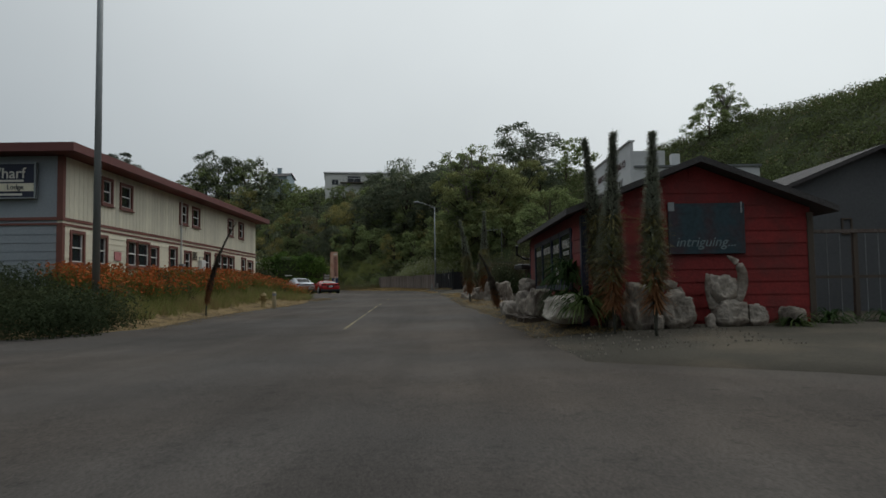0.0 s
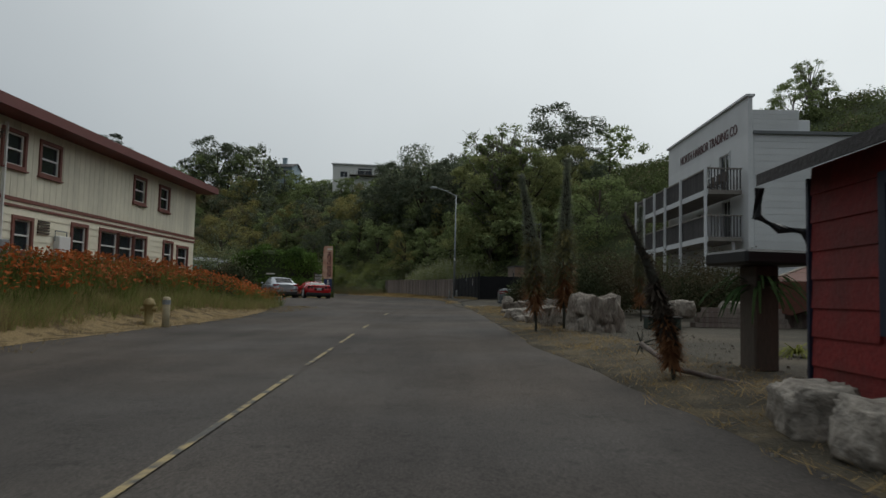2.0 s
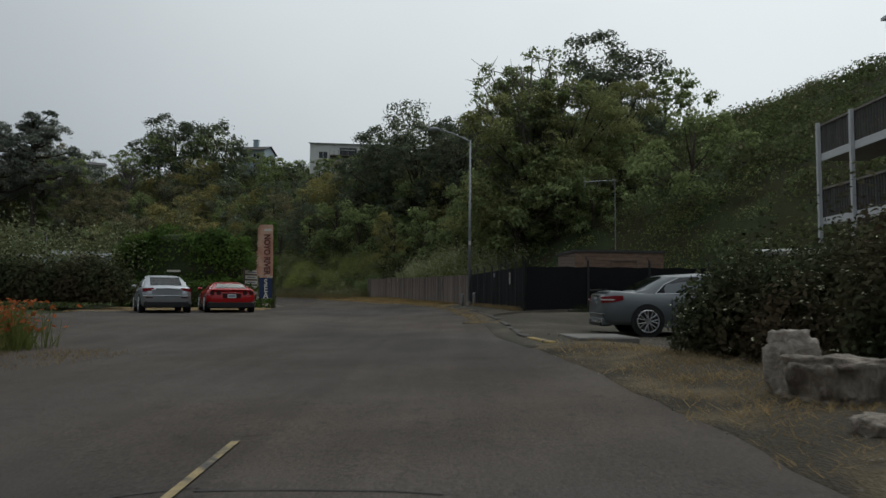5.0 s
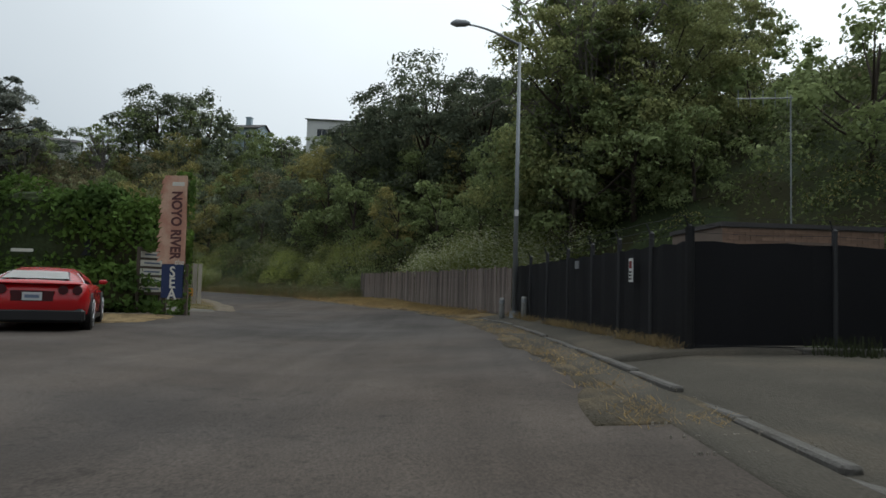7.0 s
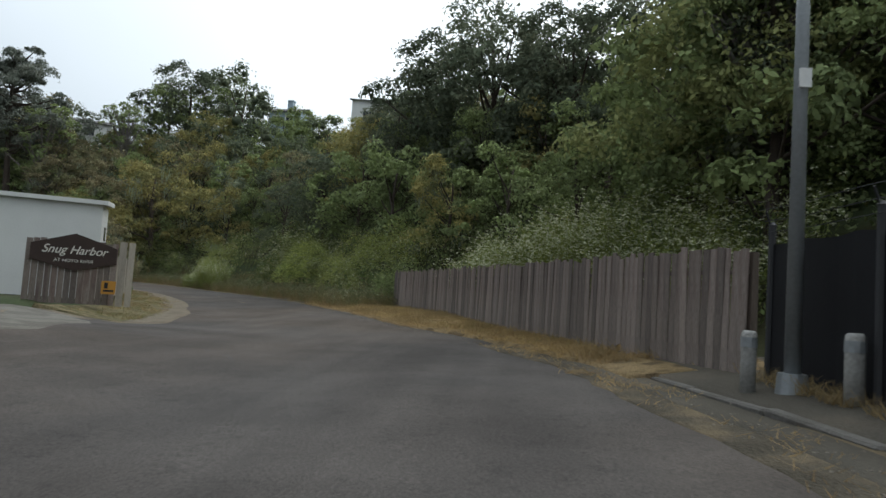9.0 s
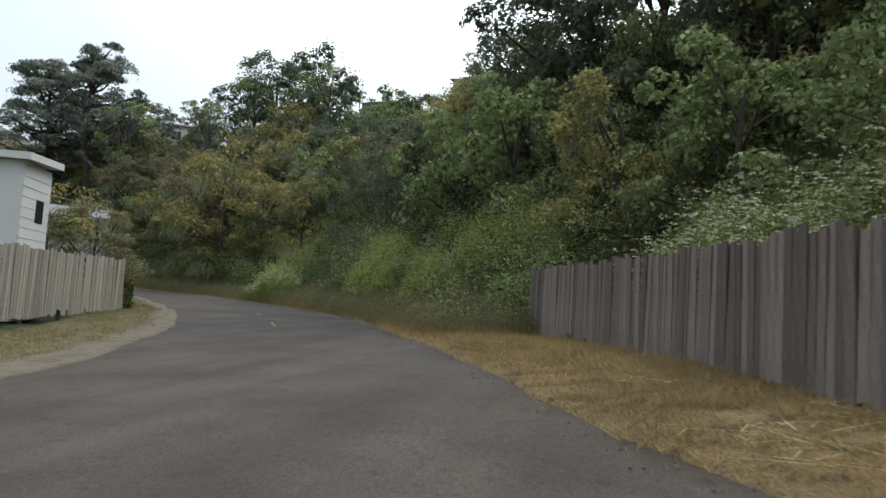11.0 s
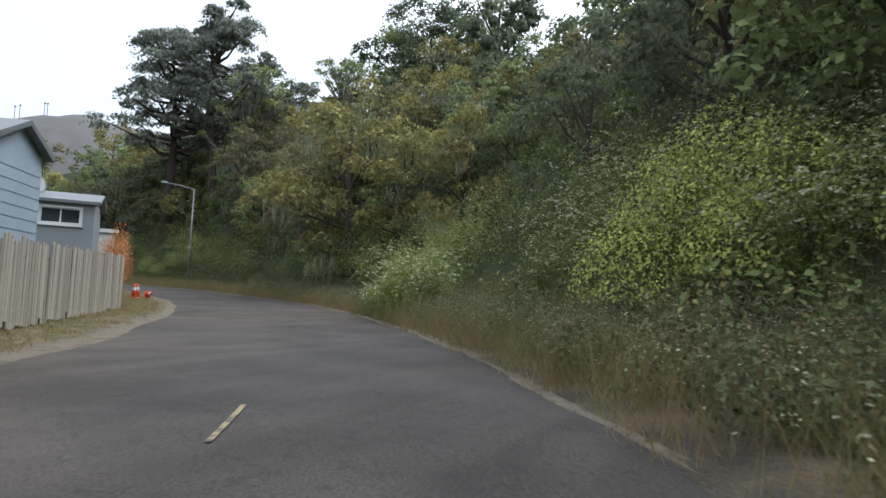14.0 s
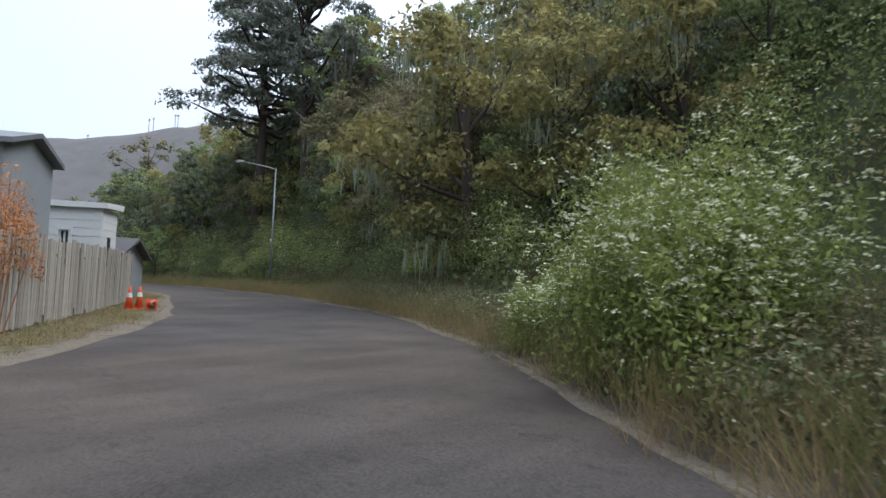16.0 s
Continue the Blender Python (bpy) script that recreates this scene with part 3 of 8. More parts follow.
for n_, line in enumerate([[(-12.6, 88.4), (-11.9, 88.9), (-11.2, 88.8)], [(-2.0, 68.15), (-1.6, 67.9), (-1.26, 68.15)], [(-6.3, 65.9), (-5.9, 66.3), (-5.5, 66.3), (-5.1, 66.9)], [(-9.2, 77.6), (-8.6, 77.2), (-7.8, 76.3)], [(-24.0, 111.3), (-23.6, 111.0), (-23.2, 111.2)], [(-22.4, 108.9), (-21.9, 108.7), (-21.5, 109.0)], [(-4.5, 40.5), (-3.2, 41.2), (-1.8, 41.0)], [(-5.6, 12.0), (-3.5, 12.9), (-2.2, 12.5), (-0.8, 13.1)]]):
    crack(line, n_)



# ---- plants ----
def make_tree(name, seed, height, spread, leaf, clusters=70, per=62, leaf_len=0.42, leaf_wide=0.22, form="dome", bare=0.0, moss=False, label="", stems=1, far=False):
    """A tapered trunk with limbs, and a crown of leaf sprays in clumps, with gaps."""
    rng = np.random.default_rng(seed)
    tree = thing(name, (0, 0, 0), 0, label, "tree", "trees on the hillside")
    bm = bmesh.new()
    C, Rr = [], []
    for k in range(clusters):
        a, q = rng.uniform(0, math.tau), (k + rng.uniform(0, 1)) / clusters
        if form == "dome":
            h = 0.12 + 0.84 * q
            reach = spread * math.sqrt(max(0.02, 1 - ((h - 0.36) / 0.64) ** 2)) * rng.uniform(0.45, 1.0) * 0.92
            rad = height * rng.uniform(0.085, 0.145) * (26 / clusters) ** 0.4
        elif form == "pine":
            h = 0.44 + 0.53 * q
            reach = spread * (1.06 - 0.9 * max(0.0, h - 0.62) / 0.38) * rng.uniform(0.1, 1.0) ** 0.6 * (0.80 + 0.25 * math.sin(a * 2 + seed)) * min(1.0, max(0.4, (h - 0.36) / 0.2))
            rad = height * rng.uniform(0.042, 0.082)
        else:
            h = 0.35 + 0.62 * q
            reach = spread * rng.uniform(0.2, 1.0) * (0.6 + 0.4 * math.sin(h * 3))
            rad = height * rng.uniform(0.03, 0.06)
        lump = 1 + 0.22 * math.sin(3 * a + seed) + 0.15 * math.sin(5 * a + 7 * h + seed)
        C.append((reach * lump * math.cos(a), reach * lump * math.sin(a), h * height - rad * 0.6))
        Rr.append(rad)
    C, Rr = np.array(C), np.array(Rr)
    for s in range(stems):
        a = s * 2.4 + seed
        o = 0.0 if stems == 1 else 0.06 * spread
        sway = [(o * math.cos(a) * (1 + 2 * t) + 0.05 * height * math.sin(2.2 * t + seed + s) * t, o * math.sin(a) * (1 + 2 * t) + 0.04 * height * math.cos(2 * t + seed) * t, height * (0.92 if form != "dome" else 0.75) * t - 0.3 * (t == 0)) for t in np.linspace(0, 1, 7)]
        tube(bm, sway, [height * (0.022 if form != "bare" else 0.008) * (1 - 0.85 * t) + 0.02 for t in np.linspace(0, 1, 7)], 7)
    for k in range(0, clusters, 2 if form == "dome" else 1):
        c = C[k]
        t = max(0.12, min(0.8, (c[2] / height) * 0.75)) if form != "pine" else min(0.97, c[2] / height / 0.92 - 0.05)
        root = Vector((0.05 * height * math.sin(2.2 * t + seed) * t, 0.04 * height * math.cos(2 * t + seed) * t, height * (0.8 if form != "pine" else 0.92) * t))
        mid = root.lerp(Vector(c), 0.55) + Vector((0, 0, -0.02 * height))
        tube(bm, [root, mid, c], [height * 0.009, height * 0.006, height * 0.0025], 5, False)
        if form == "bare":
            for j in range(4):
                e = Vector(c) + Vector(rng.normal(size=3)) * height * 0.05
                tube(bm, [Vector(c), Vector(c).lerp(e, 0.5) + Vector(rng.normal(size=3)) * 0.04, e], [height * 0.0025, height * 0.002, 0.006], 4, False)
    part("trunk", bm, TWIG if form == "bare" else BARK, tree, smooth=True)
    # boughs: smaller clumps over the upper and outer side of each large one
    sub = 7 if not far else 4
    ip = np.repeat(np.arange(clusters), sub)
    ds = sphere_dirs(rng, len(ip)) + np.array([0, 0, 0.35])
    ds += 0.45 * unit(C[ip] * np.array([1, 1, 0.0]))
    ds = unit(ds)
    squash = np.array([1.15, 1.15, 0.60 if form == "pine" else 0.88])
    Cs = np.concatenate([C, C[ip] + ds * Rr[ip][:, None] * 0.78 * squash])
    Rs = np.concatenate([Rr * 0.85, Rr[ip] * rng.uniform(0.34, 0.58, len(ip))])
    per = max(4, int(per * clusters / len(Cs)))
    idx = np.repeat(np.arange(len(Cs)), per)
    dirs = sphere_dirs(rng, len(idx))
    dirs[:, 2] = np.where(dirs[:, 2] < -0.4, -dirs[:, 2], dirs[:, 2])
    centre = Cs[idx] + dirs * Rs[idx][:, None] * ((0.70 if far else 0.64) + (0.75 if far else 0.58) * rng.uniform(size=len(idx)) ** 1.6)[:, None] * squash
    keep = rng.uniform(size=len(idx)) > bare
    out = unit(dirs + 0.30 * rng.normal(size=dirs.shape))
    v = leaves(rng, centre[keep], out[keep], leaf_len, leaf_wide, 0.3)
    away = unit(centre - np.array([0, 0, 0.45 * height]))
    nv = fourfold(unit(0.75 * dirs + 0.35 * away + 0.40 * rng.normal(size=dirs.shape))[keep])
    if far:
        cv, cn = clump_cores(rng, Cs, Rs, squash, 0.40, 1)
        v, nv = np.concatenate([v, cv]), np.concatenate([nv, cn])
    quads_mesh("crown", v, leaf, tree, soft=nv)
    if moss:
        pick = rng.choice(clusters, clusters // 2, False)
        pts = np.repeat(C[pick], 34, 0) + rng.normal(size=(34 * len(pick), 3)) * np.array([0.8, 0.8, 0.45]) * height * 0.05
        pts[:, 2] -= height * 0.05
        L = rng.uniform(0.35, 1.1, len(pts))
        a = rng.uniform(0, math.tau, len(pts))
        w = np.stack([np.cos(a), np.sin(a), 0 * a], 1) * 0.03
        dn = np.stack([0.05 * rng.normal(size=len(pts)), 0.05 * rng.normal(size=len(pts)), -L], 1)
        lich = quads_mesh("hanging_lichen", np.stack([pts - w, pts + w, pts + w * 0.4 + dn, pts - w * 0.2 + dn], 1), MOSS, tree)
        tagged(lich, "pale hanging lichen strands", kind="stuff")
    return tree


CYPRESS = "dark wind-shaped cypress tree on the hillside"
BROAD = "dense mid-green broadleaf tree on the slope"
OLIVE = "olive-gold tree hung with pale lichen strands"
PROTO = {
    "cypress": [make_tree("cypress_tree", 11 + k, 10, 3.8, LEAF_DARK, 26, 310, 0.27, 0.125, "dome", label=CYPRESS) for k in range(3)],
    "broad": [make_tree("broadleaf_tree", 21 + k, 8, 3.8, LEAF_MID, 24, 340, 0.22, 0.13, "dome", label=BROAD) for k in range(3)],
    "great": [make_tree("broadleaf_tree", 25 + k, 13, 5.0, LEAF_GREAT, 40, 640, 0.20, 0.11, "dome", label="tall fine-leaved green tree on the steep slope") for k in range(2)],
    "olive": [make_tree("lichen_hung_tree", 31 + k, 10, 4.2, (LEAF_OLIVE if k else LEAF_BROWN), 26, 350, 0.24, 0.125, "dome", moss=True, label=OLIVE) for k in range(2)],
    "pine": [make_tree("tall_pine_tree", 41 + k, 18, 7.6, LEAF_PINE, 60, 330, 0.34, 0.13, "pine", label="tall pine tree, needles paled for haze, open layered boughs") for k in range(2)],
    "bare": [make_tree("sparse_tree", 51, 9, 2.6, LEAF_MID, 80, 110, 0.17, 0.09, "bare", 0.05, label="thin half-bare tree with pale twigs")],
    "cypress_mid": [make_tree("cypress_tree", 91 + k, 10, 3.8, LEAF_DARK, 24, 190, 0.31, 0.145, "dome", label=CYPRESS) for k in range(2)],
    "broad_mid": [make_tree("broadleaf_tree", 95 + k, 8, 3.8, LEAF_MID, 22, 210, 0.26, 0.15, "dome", label=BROAD) for k in range(3)],
    "olive_mid": [make_tree("lichen_hung_tree", 99 + k, 10, 4.2, (LEAF_OLIVE if k else LEAF_BROWN), 24, 200, 0.28, 0.15, "dome", moss=True, label=OLIVE) for k in range(2)],
    "cypress_far": [make_tree("cypress_tree", 61 + k, 10, 3.8, LEAF_DARK, 18, 105, 0.38, 0.17, "dome", label=CYPRESS, far=True) for k in range(3)],
    "broad_far": [make_tree("broadleaf_tree", 71 + k, 8, 3.8, LEAF_MID, 18, 110, 0.33, 0.19, "dome", label=BROAD, far=True) for k in range(3)],
    "olive_far": [make_tree("lichen_hung_tree", 81 + k, 10, 4.2, (LEAF_OLIVE if k else LEAF_BROWN), 18, 110, 0.35, 0.19, "dome", label="olive-gold tree among the hillside wood", far=True) for k in range(2)],
}
used_proto = set()


def plant(kind, x, y, top=None, scale=1.0, which=None, turn=None, sink=0.3):
    rng = np.random.default_rng(int(abs(x * 131 + y * 977)) + 5)
    pool = PROTO[kind]
    p = pool[which if which is not None else int(rng.integers(len(pool)))]
    full = {"cypress": 9.7, "broad": 7.8, "great": 12.7, "olive": 9.7, "pine": 17.8, "bare": 8.9}[kind.split("_")[0]]
    z = land(x, y) - sink
    s = (top - z) / full if top else scale
    sx = s * rng.uniform(0.92, 1.15)
    m = pose(x, y, z, 0, 0, turn if turn is not None else rng.uniform(0, 360))
    if p not in used_proto:
        used_proto.add(p)
        p.matrix_world = m
        p.scale = (sx, sx, s)
        return p
    q = copy_thing(p, m)
    q.scale = (sx, sx, s)
    return q


for bx, by, bt in ((-29.1, 144.8, 23.2), (-27.0, 145.3, 23.6), (-23.4, 149.2, 24.0), (-21.2, 149.3, 24.6)):
    plant("broad_far", bx, by, bt)
rng = np.random.default_rng(19)
for k in range(36):
    plant(("cypress_far", "broad_far", "olive_far")[k % 3], rng.uniform(-128, -72), rng.uniform(147, 182), scale=rng.uniform(0.55, 0.95))
plant("cypress_far", -40.0, 151.5, 30.5)
plant("broad_mid", -40.6, 164.5, 29.0)
plant("broad_mid", -38.0, 163.0, 28.2)
# single trees that stand out on the skyline and by the road
plant("cypress", -5.8, 110.2, 21.8, which=0)
plant("cypress", -9.0, 112.5, 20.0, which=1)
plant("cypress", -2.0, 107.5, 19.5, which=2)
plant("cypress", -12.5, 116, 17.5, which=0)
plant("cypress", 1.8, 105, 19.5, which=2)
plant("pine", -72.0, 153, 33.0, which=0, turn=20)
plant("bare", -66.0, 151.5, 24.5)
plant("olive", -64.0, 153.5, 21.5, which=0)
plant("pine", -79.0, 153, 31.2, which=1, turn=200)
plant("olive", -60, 158, 23, which=1)
plant("bare", -58, 156, 26)
plant("olive", -41, 134.9, 15.4, which=1)
plant("olive", -45.5, 138.2, 13.0, which=0)
plant("olive", -36.5, 133.5, 12.5, which=1)
plant("olive", -52, 143, 14, which=0)
plant("olive", -57, 145, 12.5, which=1)
plant("olive", -61.5, 148, 17, which=0)
plant("cypress", -53.5, 164.5, 34.6, which=1)
plant("cypress", -51.0, 166.5, 33.0, which=2)
plant("broad", -46, 163, 32)
plant("broad", -55, 163, 31)
plant("olive", -43.0, 150, 24, which=1)
plant("bare", 3.5, 86.8, 19.4)
plant("bare", 4.9, 87.0, 18.4)
plant("great", 3.4, 85.6, 16.2, which=0, turn=40)
plant("great", 6.8, 85.2, 16.8, which=1, turn=200)
plant("great", 10.5, 88.0, 18.0, which=0, turn=150)
plant("broad", 2.6, 84.2, 12.0, which=1)
plant("broad", 5.2, 83.4, 11.5, which=2)
plant("broad", 2.2, 88.5, 12.0, which=2)
plant("cypress", 11.0, 96.8, 24.2, which=1)
plant("cypress", 13.6, 97.5, 22.0, which=2)
plant("broad_far", 18.5, 103, 23.6)
plant("cypress", -1.1, 105.3, 19.2, which=1)
plant("bare", 36, 88, 27.5)
plant("broad", 33.5, 86, 24.6)
plant("broad_far", 39.0, 90, 26.0)

rng = np.random.default_rng(7)
placed = [(-26, 150), (-26, 156), (-41, 168), (-20, 152), (-33, 152)]
tries = 0
while len(placed) < 205 and tries < 9000:
    tries += 1
    x, y = rng.uniform(-95, 62), rng.uniform(40, 186)
    i_, d_ = lie(x, y)
    i_, d_ = i_[0], d_[0]
    u = d_ - FOOT[i_]
    if not 4.0 < u < 34 or (y < 74 and u < 9):
        continue
    if x > 12 and y < 112 or x > 6 and y < 110 and rng.uniform() < 0.6:
        continue
    # keep the gaps open through which the houses on the crest show
    if -32 < x + (y - 150) * 0.19 < -17 and 132 < y or -47 < x + (y - 165) * 0.24 < -36 and 140 < y < 172:
        if u > 17:
            continue
    if any((x - a) ** 2 + (y - b) ** 2 < 17 for a, b in placed):
        continue
    placed.append((x, y))
    west = x < -22
    kind = rng.choice(["cypress", "broad", "olive"], p=(0.25, 0.30, 0.45) if west else (0.4, 0.52, 0.08))
    low = 0.55 if u > 22 else 0.8
    plant(kind + ("_far" if u > 9 or y > 150 else "_mid"), x, y, scale={"cypress": 0.72, "broad": 0.85, "olive": 0.72}[kind] * rng.uniform(0.75, 1.25) * low)


def mounds(name, spots, leaf, per, leaf_len, leaf_wide, label, category="scrub", flower=None, share=0.0, petal=0.10, seed=3, flat=0.8, high=0.0):
    """Scrub as rounded clumps of leaves; spots: x, y, radius. flower: a second material for pale heads over the upper side."""
    rng = np.random.default_rng(seed)
    S = np.array(spots)
    z = lands(S[:, 0], S[:, 1])
    idx = np.repeat(np.arange(len(S)), per)
    dirs = sphere_dirs(rng, len(idx))
    dirs[:, 2] = np.abs(dirs[:, 2])
    r = S[idx, 2][:, None]
    c = np.stack([S[idx, 0], S[idx, 1], z[idx] + high * S[idx, 2]], 1) + dirs * r * rng.uniform(0.70, 1.10, (len(idx), 1)) * np.array([1, 1, flat + high])
    out = unit(dirs + 0.5 * rng.normal(size=dirs.shape))
    fl = (rng.uniform(size=len(idx)) < share) & (dirs[:, 2] > 0.05)
    v = leaves(rng, c, out, leaf_len, leaf_wide, 0.2)
    nv = fourfold(unit(dirs + np.array([0, 0, 0.15]) + 0.40 * rng.normal(size=dirs.shape)))
    if flower is not None:
        # an umbel: three small flat heads side by side, tipped to the light
        k = fl.sum()
        cc = np.repeat(c[fl] + dirs[fl] * 0.12 * r[fl], 3, 0) + rng.normal(size=(3 * k, 3)) * petal * np.array([0.5, 0.5, 0.14])
        n_up = unit(np.repeat(dirs[fl] * 0.3, 3, 0) + np.array([0, 0, 1.0]) + 0.22 * rng.normal(size=(3 * k, 3)))
        v = np.concatenate([v[~fl], leaves(rng, cc, n_up, petal * 0.62, petal * 0.62)])
        nv = np.concatenate([nv[~fl], fourfold(n_up)])
        ob = quads_mesh(name, v, [leaf, flower], index=np.r_[np.zeros((~fl).sum()), np.ones(3 * k)], soft=nv)
    else:
        ob = quads_mesh(name, v, leaf, soft=nv)
    return tagged(ob, label, category, kind="stuff")


def umbel_stand(name, spots, leaf, label, stems=6, per=56, leaf_len=0.075, leaf_wide=0.028, umbels=7, disc=0.055, florets=7, spread=0.16, seed=9):
    """Hemlock and its like: leaning stems, feathery leaves along them, flat heads of small florets near the tips. spots: x, y, height."""
    rng = np.random.default_rng(seed)
    S = np.repeat(np.array(spots), stems, 0)
    n = len(S)
    root = np.stack([S[:, 0], S[:, 1], lands(S[:, 0], S[:, 1])], 1) + rng.normal(size=(n, 3)) * np.array([0.10, 0.10, 0.0])
    H = S[:, 2] * rng.uniform(0.62, 1.0, n)
    way = np.stack([rng.normal(size=n) * 0.20, rng.normal(size=n) * 0.20, np.ones(n)], 1) * H[:, None]
    a = rng.uniform(0, math.tau, n)
    w = np.stack([np.cos(a), np.sin(a), 0 * a], 1) * 0.008
    tip = root + way * 0.97
    stalk = np.stack([root - w, root + w, tip + w * 0.4, tip - w * 0.4], 1)
    i = np.repeat(np.arange(n), per)
    q = rng.uniform(0.04, 1.0, len(i)) ** 0.8
    wide = spread * (1.15 - 0.55 * q) * np.clip(H[i] / 1.6, 0.5, 1.4)
    off = rng.normal(size=(len(i), 3)) * wide[:, None] * np.array([1, 1, 0.6])
    c = root[i] + way[i] * q[:, None] + off
    face = unit(off * np.array([1, 1, 0.4]) + np.array([0, 0, 0.10]) + 0.07 * rng.normal(size=off.shape))
    lv = leaves(rng, c, face, leaf_len, leaf_wide, 0.15)
    ln = fourfold(unit(face + np.array([0, 0, 0.25]) + 0.3 * rng.normal(size=off.shape)))
    j = np.repeat(np.arange(n), umbels)
    qu = rng.uniform(0.60, 1.03, len(j))
    uc = root[j] + way[j] * qu[:, None] + rng.normal(size=(len(j), 3)) * (spread * 1.35 * np.clip(H[j] / 1.6, 0.5, 1.3))[:, None] * np.array([1, 1, 0.35])
    tilt = unit(np.array([0, 0, 1.0]) + 0.25 * rng.normal(size=(len(j), 3)))
    size = disc * rng.uniform(0.6, 1.3, len(j))
    k = np.repeat(np.arange(len(j)), florets)
    fo = rng.normal(size=(len(k), 3))
    fo -= tilt[k] * (fo * tilt[k]).sum(1, keepdims=True)
    fo = unit(fo) * (size[k] * np.sqrt(rng.uniform(0, 1, len(k))))[:, None]
    fc = uc[k] + fo - tilt[k] * (0.25 * size[k] * (np.linalg.norm(fo, axis=1) / size[k]) ** 2)[:, None]
    fv = leaves(rng, fc, unit(tilt[k] + 0.2 * rng.normal(size=fo.shape)), disc * 0.62, disc * 0.5)
    v = np.concatenate([stalk, lv, fv])
    nv = np.concatenate([fourfold(unit(w)), ln, fourfold(tilt[k])])
    return tagged(quads_mesh(name, v, [leaf, PETAL_CREAM], index=np.r_[np.zeros(n + len(lv)), np.ones(len(fv))], soft=nv), label, "wild flowers", kind="stuff")


def band(rng, n, y0, y1, near, far, r0, r1):
    """Spots beside the road between two distances past the asphalt's right edge."""
    ks = np.where((YK >= y0) & (YK <= y1))[0]
    k = rng.choice(ks, n)
    off = EDGE_R[k] + near + (far - near) * rng.uniform(0, 1, n)
    return np.stack([LINE_PTS[k, 0] + RIGHT[k, 0] * off, LINE_PTS[k, 1] + RIGHT[k, 1] * off, rng.uniform(r0, r1, n)], 1)


rng = np.random.default_rng(17)
pts = []
while len(pts) < 6200:
    x, y = rng.uniform(-100, 75, 4000), rng.uniform(30, 186, 4000)
    i_, d_ = lie(x, y)
    u = d_ - FOOT[i_]
    ok = (u > 0.8) & (u < 44) & (rng.uniform(size=4000) < np.clip(1.25 - u / 60, 0.3, 1))
    pts += [(a, b, rng.uniform(0.8, 2.0)) for a, b in zip(x[ok], y[ok])]
P_ = np.array(pts[:6200])
i_, d_ = lie(P_[:, 0], P_[:, 1])
close = (d_ - FOOT[i_] < 9) & (P_[:, 1] > 70)
mounds("hill_scrub", P_[close], LEAF_SCRUB, 80, 0.165, 0.09, "dense green scrub at the hill's foot", seed=3)
early = (P_[:, 0] > 2) & (P_[:, 1] < 114) & ~close
mounds("hill_scrub", P_[early], LEAF_SCRUB, 64, 0.24, 0.15, "dense green scrub covering the near slope", seed=8)
mounds("hill_scrub", P_[~close & ~early], LEAF_SCRUB, 18, 0.36, 0.22, "dense green scrub covering the hillside", seed=4)
mounds("hill_scrub", P_[~close][:700], LEAF_BROWN, 18, 0.30, 0.18, "brown-tinged scrub patches among the green", seed=5)
mounds("hill_scrub", P_[close][:150], LEAF_OLIVE, 110, 0.10, 0.055, "yellow-green scrub patches at the hill's foot", seed=6)


def blades(name, spots, material, label, tall, wide, per, category="grass", seed=1, lean=0.35, head=None, head_share=0.0, head_size=0.05, lift=-0.04):
    """Upright blades and stalks in tufts; spots: x, y, spread."""
    rng = np.random.default_rng(seed)
    S = np.array(spots)
    idx = np.repeat(np.arange(len(S)), per)
    a, q = rng.uniform(0, math.tau, len(idx)), np.sqrt(rng.uniform(size=len(idx))) * S[idx, 2]
    x, y = S[idx, 0] + q * np.cos(a), S[idx, 1] + q * np.sin(a)
    z = lands(S[:, 0], S[:, 1])[idx] + lift
    h = tall * rng.uniform(0.5, 1.25, len(idx))
    b = np.stack([x, y, z], 1)
    t = b + np.stack([lean * h * rng.normal(size=len(idx)) * 0.6, lean * h * rng.normal(size=len(idx)) * 0.6, h], 1)
    f = rng.uniform(0, math.tau, len(idx))
    w = np.stack([np.cos(f), np.sin(f), 0 * f], 1) * wide / 2
    v = np.stack([b - w, b + w, t + w * 0.25, t - w * 0.25], 1)
    if head is not None:
        hp = rng.uniform(size=len(idx)) < head_share
        n_up = np.tile([0, 0, 1.0], (hp.sum(), 1)) + 0.5 * rng.normal(size=(hp.sum(), 3))
        n_up /= np.linalg.norm(n_up, axis=1, keepdims=True)
        v2 = leaves(rng, t[hp] + 0.01, n_up, head_size, head_size)
        ob = quads_mesh(name, np.concatenate([v, v2]), [material, head], index=np.r_[np.zeros(len(v)), np.ones(len(v2))])
    else:
        ob = quads_mesh(name, v, material)
    return tagged(ob, label, category, kind="stuff")


STALK = leafy("bleached_stalks", (0.42, 0.34, 0.19), 0.4)
# roadside growth on the hill's side, past the board fence
rng = np.random.default_rng(23)
ks = np.where((YK >= 96.5) & (YK <= 150))[0]
clumps = {"bright": [], "white": [], "grey": []}
